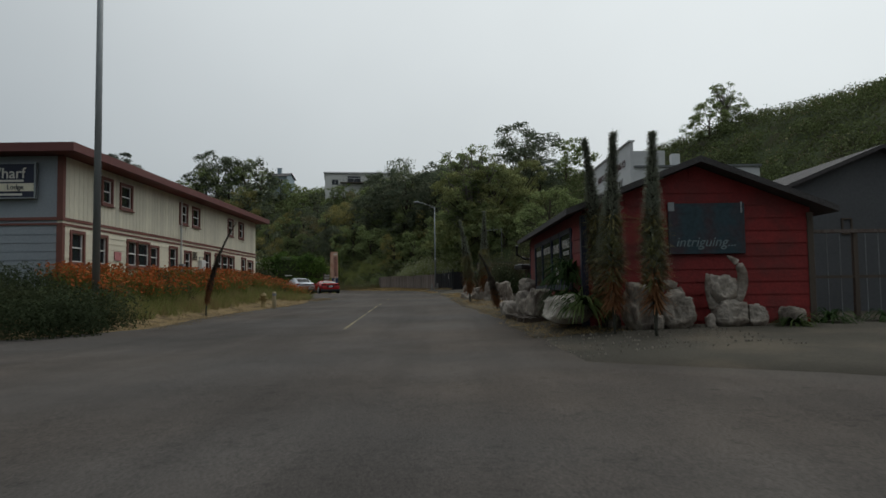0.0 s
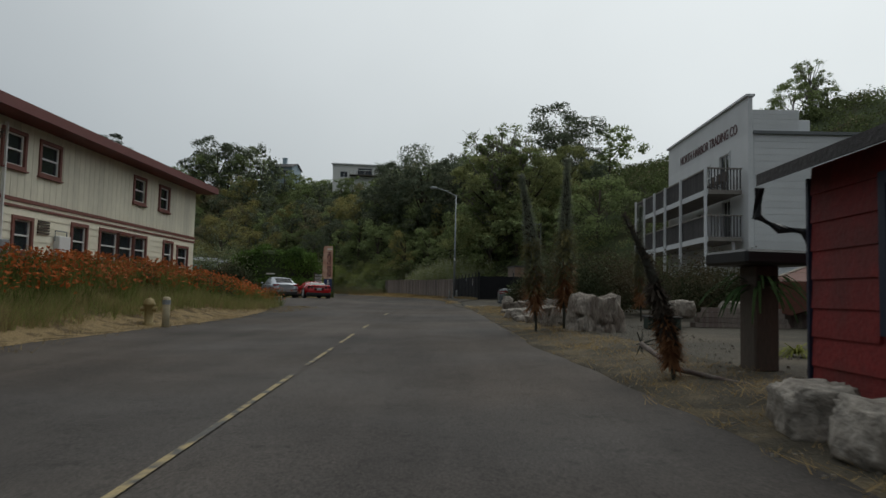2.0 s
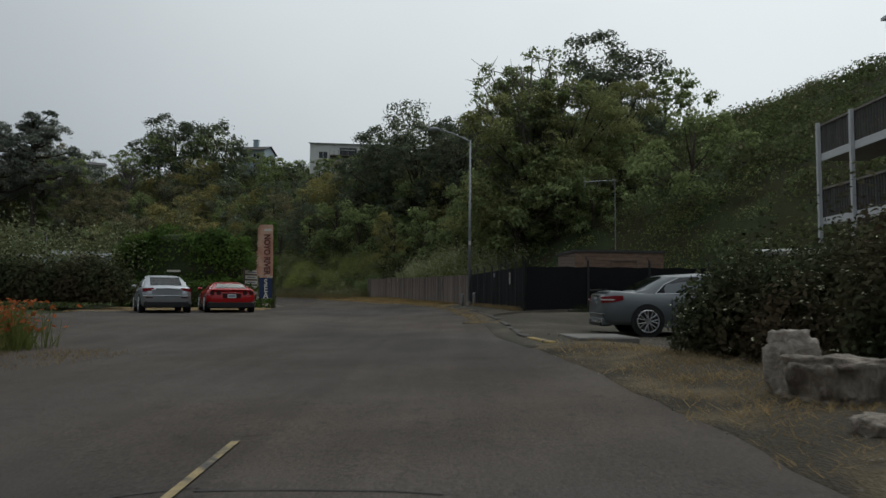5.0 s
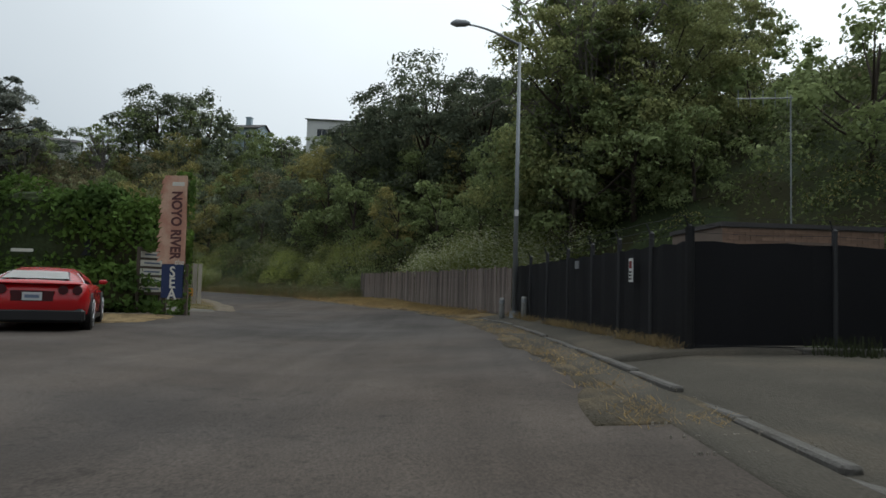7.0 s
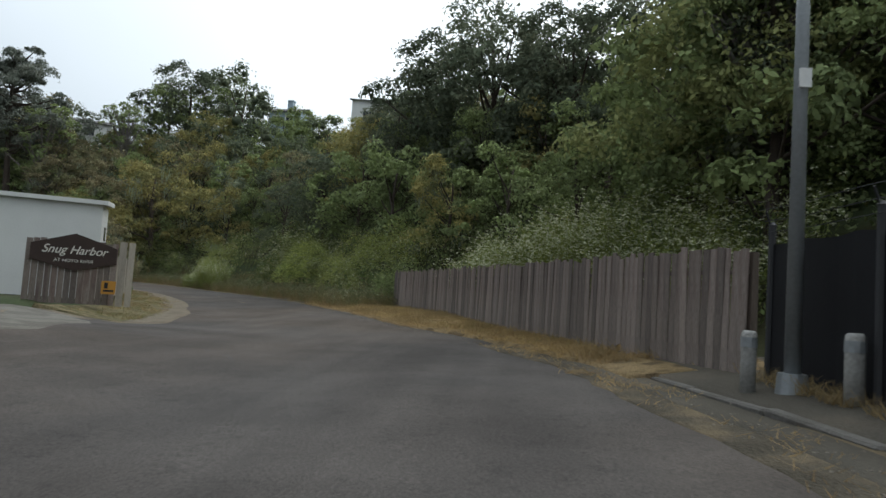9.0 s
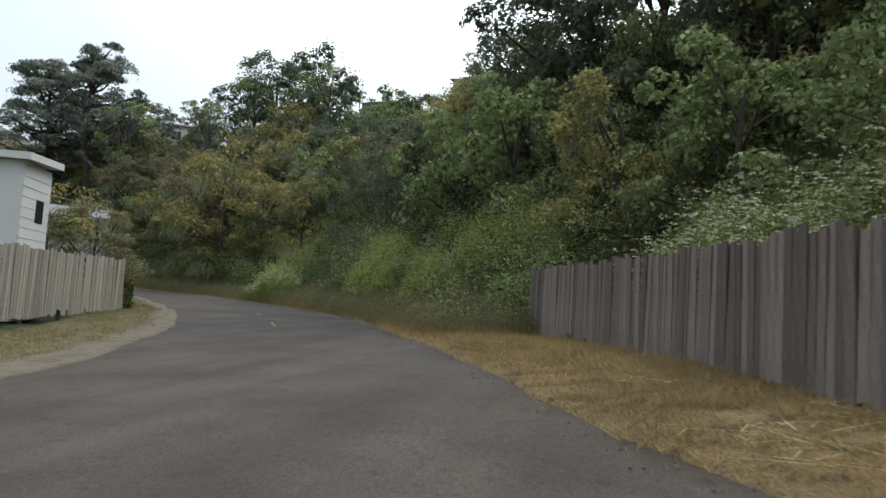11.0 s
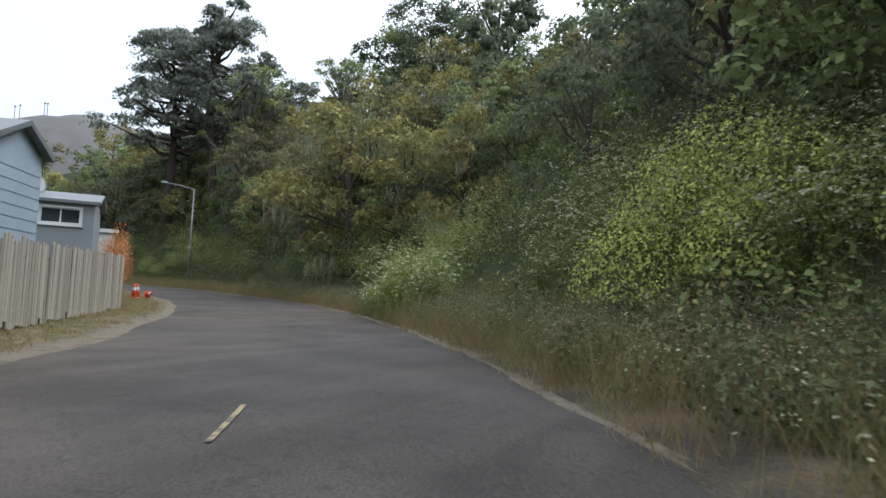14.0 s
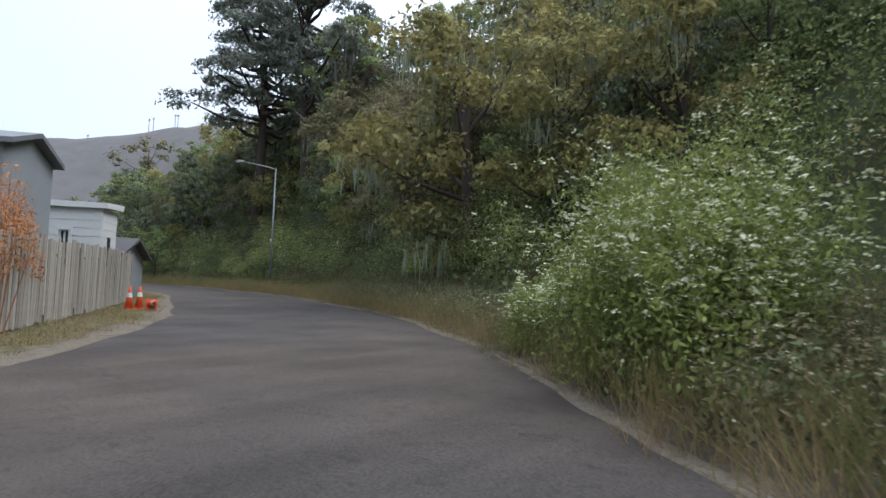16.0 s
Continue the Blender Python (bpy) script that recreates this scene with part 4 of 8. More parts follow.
for row, (off, r0, r1) in enumerate(((2.5, 0.5, 0.8), (3.5, 0.7, 1.15), (4.8, 0.9, 1.4))):
    for k in ks[::3]:
        if LINE_PTS[k, 1] > 103 and row == 0 or 109 < LINE_PTS[k, 1] < 121 and row == 1:
            continue
        o = EDGE_R[k] + off + rng.uniform(-0.5, 0.5)
        x, y = LINE_PTS[k, 0] + RIGHT[k, 0] * o + rng.uniform(-0.3, 0.3), LINE_PTS[k, 1] + RIGHT[k, 1] * o + rng.uniform(-0.3, 0.3)
        w = math.sin(k * 0.23 + 0.8 * row) + 0.7 * math.sin(k * 0.091 + 1.9 + row) + rng.normal() * 0.25
        clumps["bright" if w > (0.0 if 101 < LINE_PTS[k, 1] < 110 and row else 1.05) else ("white" if w > -0.75 else "grey")].append((x, y, rng.uniform(r0, r1)))
for k in ks[::8]:
    for o, lo, hi in ((9.0, 0.45, 0.62), (12.0, 0.6, 0.85)):
        o = o + rng.uniform(-0.8, 0.8)
        kind = ("broad", "broad", "cypress", "olive" if LINE_PTS[k, 0] < -24 else "broad")[int(rng.integers(4))]
        plant(kind + "_mid", LINE_PTS[k, 0] + RIGHT[k, 0] * (EDGE_R[k] + o), LINE_PTS[k, 1] + RIGHT[k, 1] * (EDGE_R[k] + o), scale=rng.uniform(lo, hi), sink=0.9)
yellow_bush = [(-17.5, 112.2, 1.3), (-18.3, 113.0, 1.2), (-16.6, 111.4, 1.0), (-18.9, 112.0, 1.0), (-17.2, 111.0, 0.8)]
mounds("yellow_green_shrub", yellow_bush, LEAF_BRIGHT, 2000, 0.07, 0.038, "bright yellow-green leafy shrub on the bank", "shrub", PETAL_WHITE, 0.04, 0.05, 131, 0.9, 0.6)
mounds("roadside_shrubs", clumps["bright"], leafy("bank_shrub_leaves", (0.265, 0.285, 0.085), 0.4, (0.20, 0.22, 0.07)), 1700, 0.07, 0.038, "green leafy shrubs on the bank", "shrub", PETAL_WHITE, 0.08, 0.06, 31, 0.9, 0.5)
mounds("white_flowered_bramble", clumps["white"], LEAF_BANK, 860, 0.07, 0.04, "green bramble under flat white flower heads", "shrub", PETAL_WHITE, 0.10, 0.075, 33, 0.9, 0.7)
mounds("low_bank_scrub", band(rng, 190, 97, 142, 2.4, 9.0, 0.45, 0.95), LEAF_SCRUB, 190, 0.085, 0.05, "low dark green scrub under the bank shrubs", "scrub", seed=133, flat=0.7, high=0.2)
mounds("grey_bramble", clumps["grey"], LEAF_GREY, 520, 0.085, 0.045, "grey-green and brown bramble on the bank", "shrub", PETAL_WHITE, 0.03, 0.05, 34, 0.9, 0.4)
tall = band(rng, 170, 79, 93.5, 3.9, 6.4, 1.7, 2.7)
tall[:, 2] *= np.interp(tall[:, 1], [80, 86, 90, 94], [1.0, 1.28, 1.2, 0.8])
umbel_stand("white_flowered_hemlock", tall, LEAF_HEMLOCK, "tall hemlock with flat white flower heads behind the fence", per=48, umbels=6, disc=0.075, seed=35)
umbel_stand("white_flowered_hemlock", band(rng, 62, 106, 115.5, 3.0, 5.4, 1.1, 2.5), LEAF_HEMLOCK, "tall hemlock with flat white flower heads on the bank", per=48, umbels=6, disc=0.072, seed=36)
umbel_stand("white_flowered_weeds", band(rng, 330, 95, 133, 0.5, 3.2, 0.45, 1.0), LEAF_GREY, "knee-high green weeds dotted with small white flower heads", stems=4, per=24, leaf_len=0.07, leaf_wide=0.02, umbels=3, disc=0.034, florets=4, spread=0.12, seed=37)
blades("dry_verge_grass", band(rng, 1500, 94.0, 145, -0.05, 3.6, 0.25, 0.5), GRASS_DRY, "knee-high dry brown grass along the road edge", 0.62, 0.008, 34, seed=41, lean=0.75, head=PETAL_WHITE, head_share=0.05, head_size=0.028)
blades("green_verge_grass", band(rng, 1300, 94.0, 145, 0.2, 3.0, 0.25, 0.5), GRASS_GREEN, "tall green grass among the dry verge", 0.62, 0.009, 30, seed=42, lean=0.7, head=PETAL_WHITE, head_share=0.05, head_size=0.03)
mounds("verge_weeds", band(rng, 520, 94.5, 134, 0.45, 2.8, 0.24, 0.5), LEAF_GREY, 110, 0.07, 0.035, "low grey-green weeds dotted with white flowers", "weeds", PETAL_WHITE, 0.10, 0.04, 44, 1.2, 0.4)
mounds("verge_weeds", band(rng, 480, 94.5, 134, 0.3, 3.0, 0.22, 0.48), LEAF_BROWN, 120, 0.06, 0.022, "low brown seeding weeds by the road", "weeds", seed=45, flat=1.3, high=0.5)
blades("dry_verge_grass", band(rng, 1500, 76, 99, -0.05, 2.4, 0.25, 0.5), STRAW_BLADE, "short dry straw along the fence foot", 0.08, 0.010, 34, seed=43, lean=2.6, lift=0.06)
blades("dry_verge_grass", band(rng, 190, 76, 99, 0.2, 2.5, 0.25, 0.6), GRASS_DRY, "low brown dead weeds in the straw", 0.15, 0.012, 60, seed=143, lean=1.2, lift=0.05)
blades("cut_stalks", band(rng, 150, 78, 99, 0.3, 2.3, 0.3, 0.8), STALK, "pale cut stalks lying on the straw", 0.05, 0.013, 5, seed=144, lean=13, lift=0.10)
blades("dry_verge_grass", band(rng, 260, 78, 99, 0.3, 2.5, 0.25, 0.5), GRASS_GREEN, "short green tufts along the fence foot", 0.10, 0.010, 16, seed=46, lean=1.2, lift=0.05)


def litter(name, spots, material, label, size, seed, category="gravel"):
    """Loose stones and crumbs lying on the ground: squat four-sided pieces."""
    rng = np.random.default_rng(seed)
    S = np.array(spots)
    n = len(S)
    z = lands(S[:, 0], S[:, 1]) + 0.035
    r = size * rng.uniform(0.4, 1.5, n)[:, None]
    a = rng.uniform(0, math.tau, n)
    ux = np.stack([np.cos(a), np.sin(a), 0 * a], 1)
    uy = np.stack([-np.sin(a), np.cos(a), 0 * a], 1)
    c = np.stack([S[:, 0], S[:, 1], z], 1)
    up = np.array([0, 0, 1.0])
    b = [c + r * (ux * i + uy * j * 0.7) - up * 0.02 for i, j in ((-1, -1), (1, -1), (1, 1), (-1, 1))]
    t = [c + 0.6 * r * (ux * i + uy * j * 0.7) + up * r * 0.55 for i, j in ((-1, -1), (1, -1), (1, 1), (-1, 1))]
    faces = [np.stack([b[k], b[(k + 1) % 4], t[(k + 1) % 4], t[k]], 1) for k in range(4)] + [np.stack(t, 1)]
    return tagged(quads_mesh(name, np.concatenate(faces), material), label, category, kind="stuff")


PEBBLE = mat("loose_pebbles", (0.20, 0.18, 0.15), 0.9, 0.4, 3, 30, 0, island=0.45)
litter("loose_gravel", band(rng, 2600, 9, 52, -0.25, 3.2, 0, 1)[:, :2], PEBBLE, "loose gravel and stone chips at the road edge", 0.013, 91)
litter("loose_gravel", band(rng, 900, 56, 98, -0.6, 0.3, 0, 1)[:, :2], PEBBLE, "crumbled kerb chips along the road edge", 0.010, 92)
blades("dry_verge_grass", band(rng, 420, 12, 50, -0.05, 1.3, 0.2, 0.45), STRAW_BLADE, "sparse straw on the dirt edge", 0.07, 0.010, 22, seed=47, lean=2.6, lift=0.01)
blades("dry_verge_grass", band(rng, 130, 57, 80, -0.6, 0.1, 0.15, 0.35), STRAW_BLADE, "straw litter along the kerb", 0.06, 0.010, 20, seed=48, lean=2.6, lift=0.02)

# ---- building helpers; a wall looks along its thing's own -y ----
def cells(x0, x1, z0, z1, holes):
    """The solid rectangles of a wall with holes (x0, x1, z0, z1)."""
    zs = sorted({z0, z1, *[min(max(h[k], z0), z1) for h in holes for k in (2, 3)]})
    out = []
    for a, b in zip(zs, zs[1:]):
        cuts = sorted((h[0], h[1]) for h in holes if h[2] < (a + b) / 2 < h[3])
        x = x0
        for c, d in cuts:
            if c > x:
                out.append((x, c, a, b))
            x = max(x, d)
        if x < x1:
            out.append((x, x1, a, b))
    return out


def wall(parent, x0, x1, z0, z1, holes, material, y=0.0, thick=0.15, name="wall", label=""):
    bm = bmesh.new()
    for a, b, c, d in cells(x0, x1, z0, z1, holes):
        box(bm, a, b, y, y + thick, c, d)
    return part(name, bm, material, parent, label)


def boards_across(parent, x0, x1, z0, z1, step, holes, material, y, name="siding_board", top=None):
    """Lap boards, one object each. top: height of the wall's top at a place, for a gable."""
    n = max(1, round((z1 - z0) / step))
    step = (z1 - z0) / n
    for k in range(n):
        a, b = z0 + k * step, z0 + (k + 1) * step
        lo, hi = x0, x1
        if top:
            xs = [x for x in np.linspace(x0, x1, 120) if top(x) >= b]
            if not xs:
                continue
            lo, hi = xs[0], xs[-1]
        for c, d, e, f in cells(lo, hi, a, b, [(h[0], h[1], a, b) for h in holes if h[2] < (a + b) / 2 < h[3]]):
            if d - c < 0.03:
                continue
            bm = bmesh.new()
            prism(bm, [(y, a), (y - 0.028, a), (y - 0.010, b), (y, b)], c, d, "x")
            part(name, bm, material, parent)


def boards_up(parent, x0, x1, z0, z1, step, holes, material, y, name="siding_panel"):
    n = max(1, round((x1 - x0) / step))
    step = (x1 - x0) / n
    for k in range(n):
        a, b = x0 + k * step + 0.008, x0 + (k + 1) * step - 0.008
        z = z0
        hs = sorted((h[2], h[3]) for h in holes if h[0] < (a + b) / 2 < h[1])
        for lo, hi in [*hs, (z1, z1)]:
            if lo > z:
                part(name, boxes((a, b, y - 0.02, y, z, lo)), material, parent)
            z = max(z, hi)


def window(parent, x0, x1, z0, z1, y=0.0, trim=0.10, trim_mat=None, sash_mat=None, rail=True, sill=True, mull=0, pane_mat=None, deep=0.06):
    """Trim, sash and panes in an opening; one part with pieces."""
    trim_mat, sash_mat, pane_mat = trim_mat or BROWN_TRIM, sash_mat or WHITE_PAINT, pane_mat or GLASS
    bm = boxes((x0 - trim, x0, y - 0.045, y + 0.02, z0 - trim, z1 + trim), (x1, x1 + trim, y - 0.045, y + 0.02, z0 - trim, z1 + trim), (x0, x1, y - 0.045, y + 0.02, z1, z1 + trim), (x0, x1, y - 0.045, y + 0.02, z0 - trim, z0))
    if sill:
        box(bm, x0 - trim - 0.03, x1 + trim + 0.03, y - 0.09, y, z0 - trim - 0.04, z0 - trim)
    w = part("window", bm, trim_mat, parent)
    s = 0.04
    sb = boxes((x0, x0 + s, y + deep - 0.03, y + deep + 0.02, z0, z1), (x1 - s, x1, y + deep - 0.03, y + deep + 0.02, z0, z1), (x0 + s, x1 - s, y + deep - 0.03, y + deep + 0.02, z0, z0 + s), (x0 + s, x1 - s, y + deep - 0.03, y + deep + 0.02, z1 - s, z1))
    if rail:
        box(sb, x0 + s, x1 - s, y + deep - 0.035, y + deep + 0.02, (z0 + z1) / 2 - 0.025, (z0 + z1) / 2 + 0.025)
    for k in range(mull):
        xm = x0 + (k + 1) * (x1 - x0) / (mull + 1)
        box(sb, xm - 0.025, xm + 0.025, y + deep - 0.035, y + deep + 0.02, z0 + s, z1 - s)
    part("sash", sb, sash_mat, w, "white painted sash" if sash_mat is WHITE_PAINT else "")
    part("pane", boxes((x0 + 0.01, x1 - 0.01, y + deep + 0.005, y + deep + 0.012, z0 + 0.01, z1 - 0.01)), pane_mat, w, "dark glass pane")
    return w


def gable_roof(parent, x0, x1, y0, y1, eave, rise, material, over=0.35, thick=0.14, along="y", label=""):
    """Two slopes over a footprint; ridge along x or y."""
    bm = bmesh.new()
    a0, a1 = (x0 - over, x1 + over) if along == "y" else (y0 - over, y1 + over)
    b0, b1 = (y0 - over, y1 + over) if along == "y" else (x0 - over, x1 + over)
    m = (a0 + a1) / 2
    drop = rise * over / ((a1 - a0) / 2 - over)
    lo, hi = eave - drop, eave + rise
    prism(bm, [(a0, lo), (m, hi), (a1, lo), (a1, lo + thick), (m, hi + thick), (a0, lo + thick)], b0, b1, "y" if along == "y" else "x")
    return part("roof", bm, material, parent, label)


def lettering(text, size, m, material, parent, label="", depth=0.012, wide=1.0, slant=0.0, bold=0.004):
    """Letters of the built-in font, centred on m, standing in m's xy plane."""
    cu = bpy.data.curves.new("lettering", "FONT")
    cu.body, cu.size, cu.extrude, cu.align_x, cu.align_y, cu.shear = text, size, depth, "CENTER", "CENTER", slant
    cu.offset = bold * size
    tmp = new("lettering", cu)
    bpy.context.view_layer.update()
    me = bpy.data.meshes.new_from_object(tmp)
    bpy.data.objects.remove(tmp)
    me.materials.clear()
    me.materials.append(material)
    ob = new("lettering", me)
    ob.parent = parent
    ob.matrix_basis = m @ Matrix.Diagonal((wide, 1, 1, 1))
    if label:
        ob["label"] = label
    return ob


FACE = pose(0, 0, 0, 90, 0, 0)  # letters that look along -y


# ---- the two-storey lodging house ----
def lodging_house():
    t = thing("lodging_house", (-12.15, 22.16, 0.04), 90, "two-storey cream lodging house with red-brown trim and roof", "building")
    t.scale = (0.973, 0.973, 0.973)
    L, D, B, T = 23.6, 9.0, 1.2, 6.05
    low = [(0.57, 1.34), (2.12, 2.99), (4.75, 5.55), (5.68, 6.72), (6.88, 7.66), (8.98, 9.8), (10.85, 11.6), (13.68, 14.46), (15.36, 16.5), (16.62, 17.66), (17.8, 18.7), (20.36, 21.16), (21.75, 22.8)]
    up = [(2.68, 3.36), (4.12, 5.03), (10.25, 11.1), (11.87, 12.78), (17.6, 18.45), (19.8, 20.62)]
    lows = [(a, b, 2.62 if k not in (0, 1) else 2.58, 3.55 if k not in (4, 6, 12) else 3.45) for k, (a, b) in enumerate(low)]
    ups = [(a, b, 4.86, 5.7) for a, b in up]
    holes = lows + ups
    wall(t, 0, L, B, T, holes, CREAM)
    part("wall", boxes((0, 0.15, 0.15, D, B, T)), GREY_WALL, t, "grey-blue end wall, darker than the cream front")
    part("wall", boxes((L - 0.15, L, 0.15, D, B, T)), CREAM, t)
    part("wall", boxes((0, L, D, D + 0.15, B, T)), CREAM, t)
    grown = [(a - 0.1, b + 0.1, c - 0.1, d + 0.1) for a, b, c, d in holes]
    boards_across(t, 0.12, L - 0.1, B, 3.76, 0.21, grown, CREAM, -0.002)
    boards_up(t, 0.12, L - 0.1, 4.0, T, 0.30, grown, CREAM_UP, -0.002)
    for a, b, c, d in holes:
        window(t, a, b, c, d, -0.02)
    part("belt_trim", boxes((-0.03, L + 0.03, -0.06, -0.001, 3.92, 4.02), (-0.03, L + 0.03, -0.05, -0.001, 3.76, 3.83)), BROWN_TRIM, t)
    part("belt_board", boxes((0, L, -0.03, -0.001, 3.83, 3.92)), CREAM, t)
    part("belt_trim", boxes((-0.06, -0.001, -0.03, D, 3.92, 4.02), (-0.05, -0.001, -0.03, D, 3.76, 3.83)), BROWN_TRIM, t)
    part("corner_board", boxes((-0.05, 0.12, -0.055, 0.0, B, 3.76), (-0.05, 0.12, -0.055, 0.0, 4.02, T)), BROWN_TRIM, t)
    part("corner_board", boxes((-0.05, -0.001, 0.001, 0.14, B, 3.76), (-0.05, -0.001, 0.001, 0.14, 4.02, T)), BROWN_TRIM, t)
    for k in range(9):
        part("siding_board", boxes((-0.022, -0.001, 0.14, D, B + 0.28 * k + 0.02, B + 0.28 * k + 0.265)), GREY_WALL, t)
    bm = bmesh.new()
    o = 0.75
    lo = [bm.verts.new(v) for v in ((-o, -o, T + 0.02), (L + o, -o, T + 0.02), (L + o, D + o, T + 0.02), (-o, D + o, T + 0.02))]
    mid = [bm.verts.new(v) for v in ((-o, -o, T + 0.30), (L + o, -o, T + 0.30), (L + o, D + o, T + 0.30), (-o, D + o, T + 0.30))]
    r0, r1 = bm.verts.new((D / 2, D / 2, T + 1.15)), bm.verts.new((L - D / 2, D / 2, T + 1.15))
    bm.faces.new(lo[::-1])
    for k in range(4):
        bm.faces.new((lo[k], lo[(k + 1) % 4], mid[(k + 1) % 4], mid[k]))
    bm.faces.new((mid[0], mid[1], r1, r0))
    bm.faces.new((mid[2], mid[3], r0, r1))
    bm.faces.new((mid[1], mid[2], r1))
    bm.faces.new((mid[3], mid[0], r0))
    bmesh.ops.recalc_face_normals(bm, faces=bm.faces)
    part("roof", bm, ROOF_RED, t, "low red-brown hipped roof with deep fascia")
    bm = boxes((10.22, 10.27, -0.12, -0.04, 1.9, 5.9))
    part("downpipe", bm, WHITE_PAINT, t)
    part("meter_box", boxes((10.05, 10.4, -0.25, -0.03, 2.35, 2.85), bevel=0.02), GALV, t)
    part("meter_box", boxes((12.7, 13.3, -0.22, -0.03, 2.4, 3.15), bevel=0.02), WHITE_PAINT, t)
    bm = bmesh.new()
    tube(bm, [(12.7, -0.08, 3.0), (12.7, -0.08, 3.3), (13.3, -0.08, 3.3), (13.3, -0.08, 2.7)], 0.02, 6)
    part("conduit", bm, GALV, t)
    for k in range(5):
        part("vent_slat", boxes((11.9, 12.45, -0.06, -0.03, 3.15 + k * 0.08, 3.2 + k * 0.08)), WOOD_DARK, t)
    part("notice", boxes((3.6, 4.15, -0.06, -0.035, 2.75, 3.08)), mat("red_white_notice", (0.5, 0.2, 0.2), 0.6, 0.3, 9, 30, 0), t, "small red and white notice board")
    # its signboard on the end wall
    s = thing("hanging_signboard", (-12.92, 22.01, 0.04), 0, "navy and cream lodge signboard on the grey wall", "sign")
    s.scale = (0.973, 0.973, 0.973)
    part("board", boxes((-2.6, 0, -0.06, 0.0, 4.66, 5.76), bevel=0.01), NAVY, s)
    part("frame", boxes((-2.65, 0.05, -0.09, 0.03, 5.76, 5.80), (-2.65, 0.05, -0.09, 0.03, 4.62, 4.66), (0, 0.05, -0.09, 0.03, 4.66, 5.76), (-2.65, -2.6, -0.09, 0.03, 4.66, 5.76)), GALV, s)
    part("band", boxes((-2.58, -0.02, -0.075, -0.061, 4.86, 5.12)), CREAM, s, "cream painted band")
    lettering("Wharf", 0.50, pose(-0.95, -0.07, 5.44) @ FACE, LETTER, s, "pale serif-like lettering")
    lettering("Lodge", 0.22, pose(-0.62, -0.08, 4.99) @ FACE, NAVY, s, "dark lettering")
    for a, b, z in ((-2.3, -0.35, 5.17), (-1.6, -0.4, 4.72)):
        part("lettering_bar", boxes((a, b, -0.075, -0.061, z, z + 0.07)), LETTER, s)


lodging_house()


# ---- the red seafood shop ----
def red_shop():
    t = thing("red_shop", (2.76, 13.75, 0), 0, "weathered red plank seafood shop with dark low gable roof", "building")
    W, D, B, E, A = 4.5, 8.1, 0.55, 3.0, 3.86
    top = lambda x: E + (A - E) * (1 - abs(x - W / 2) / (W / 2))
    for y0, name in ((0.0, "wall"), (D - 0.12, "wall")):
        bm = bmesh.new()
        prism(bm, [(0, B), (W, B), (W, E), (W / 2, A), (0, E)], y0, y0 + 0.12, "y")
        part(name, bm, RED_WOOD, t)
    boards_across(t, 0.1, W - 0.02, B, A - 0.05, 0.26, [], RED_WOOD, -0.002, "wall_plank", top)
    part("wall", boxes((W - 0.12, W, 0.12, D - 0.12, B, E)), RED_WOOD, t)
    # the long window wall looks along -x: its own frame, turned
    f = thing("window_front", (0, D, 0), 0)
    f.parent = t
    f.matrix_basis = pose(0, D, 0, 0, 0, -90)
    f.name = "window_wall"
    hole = [(1.18, 7.0, 1.55, 2.68)]
    me = wall(f, 0, D, B, E, hole, RED_WOOD, 0, 0.12)
    boards_across(f, 0.02, D - 0.1, B, E, 0.26, [(1.1, 7.08, 1.42, 2.8)], RED_WOOD, -0.002, "wall_plank")
    edges = [1.18, 2.66, 4.3, 5.6, 7.0]
    fr = bmesh.new()
    for k, e in enumerate(edges):
        box(fr, e - 0.05, e + 0.05, -0.045, 0.03, 1.43, 2.76)
    for a, b in zip(edges, edges[1:]):
        box(fr, a + 0.06, b - 0.06, -0.055, 0.03, 2.66, 2.76)
        box(fr, a + 0.06, b - 0.06, -0.055, 0.03, 1.43, 1.55)
    part("window_frame", fr, NAVY, f, "dark navy window frame")
    for a, b in zip(edges, edges[1:]):
        part("pane", boxes((a + 0.05, b - 0.05, -0.022, -0.015, 1.55, 2.66)), GLASS, f, "dark reflecting shop pane")
    words = [("SALMON", 0.22, 1.92, 2.44, 1.0), ("ROCK COD", 0.25, 3.46, 2.44, 0.82), ("CRABS", 0.30, 4.92, 2.40, 0.95), ("WHALE", 0.28, 6.30, 2.44, 0.92), ("WATCHING", 0.13, 6.32, 2.24, 1.0)]
    for w, s, x, z, k in words:
        lettering(w, s, pose(x, -0.026, z) @ FACE, LETTER, f, "cream painted window lettering", 0.003, k)
    # painted silhouettes of sea things on the glass
    for cx, cz, r in ((5.2, 1.75, 0.16), (6.35, 1.85, 0.2), (4.95, 1.9, 0.08)):
        bm = bmesh.new()
        prism(bm, [(cx + r * (1 + 0.35 * math.sin(3 * a)) * math.cos(a), cz + r * 0.75 * (1 + 0.3 * math.cos(4 * a)) * math.sin(a)) for a in np.linspace(0, math.tau, 18, False)], -0.029, -0.0225, "y")
        part("window_decal", bm, LETTER, f, "cream painted decal")
    gable_roof(t, 0, W, 0, D, E + 0.02, A - E, ROOF_DARK, 0.38, 0.12, "y", "dark low-pitched shingle roof")
    bm = bmesh.new()
    tube(bm, [(-0.42, D + 0.2, 2.83), (-0.42, D + 0.28, 2.55), (-0.2, D + 0.25, 2.42), (0.0, D + 0.15, 2.40), (0.05, D + 0.12, 2.1)], 0.05, 7)
    part("gutter_pipe", bm, BLACK, t)
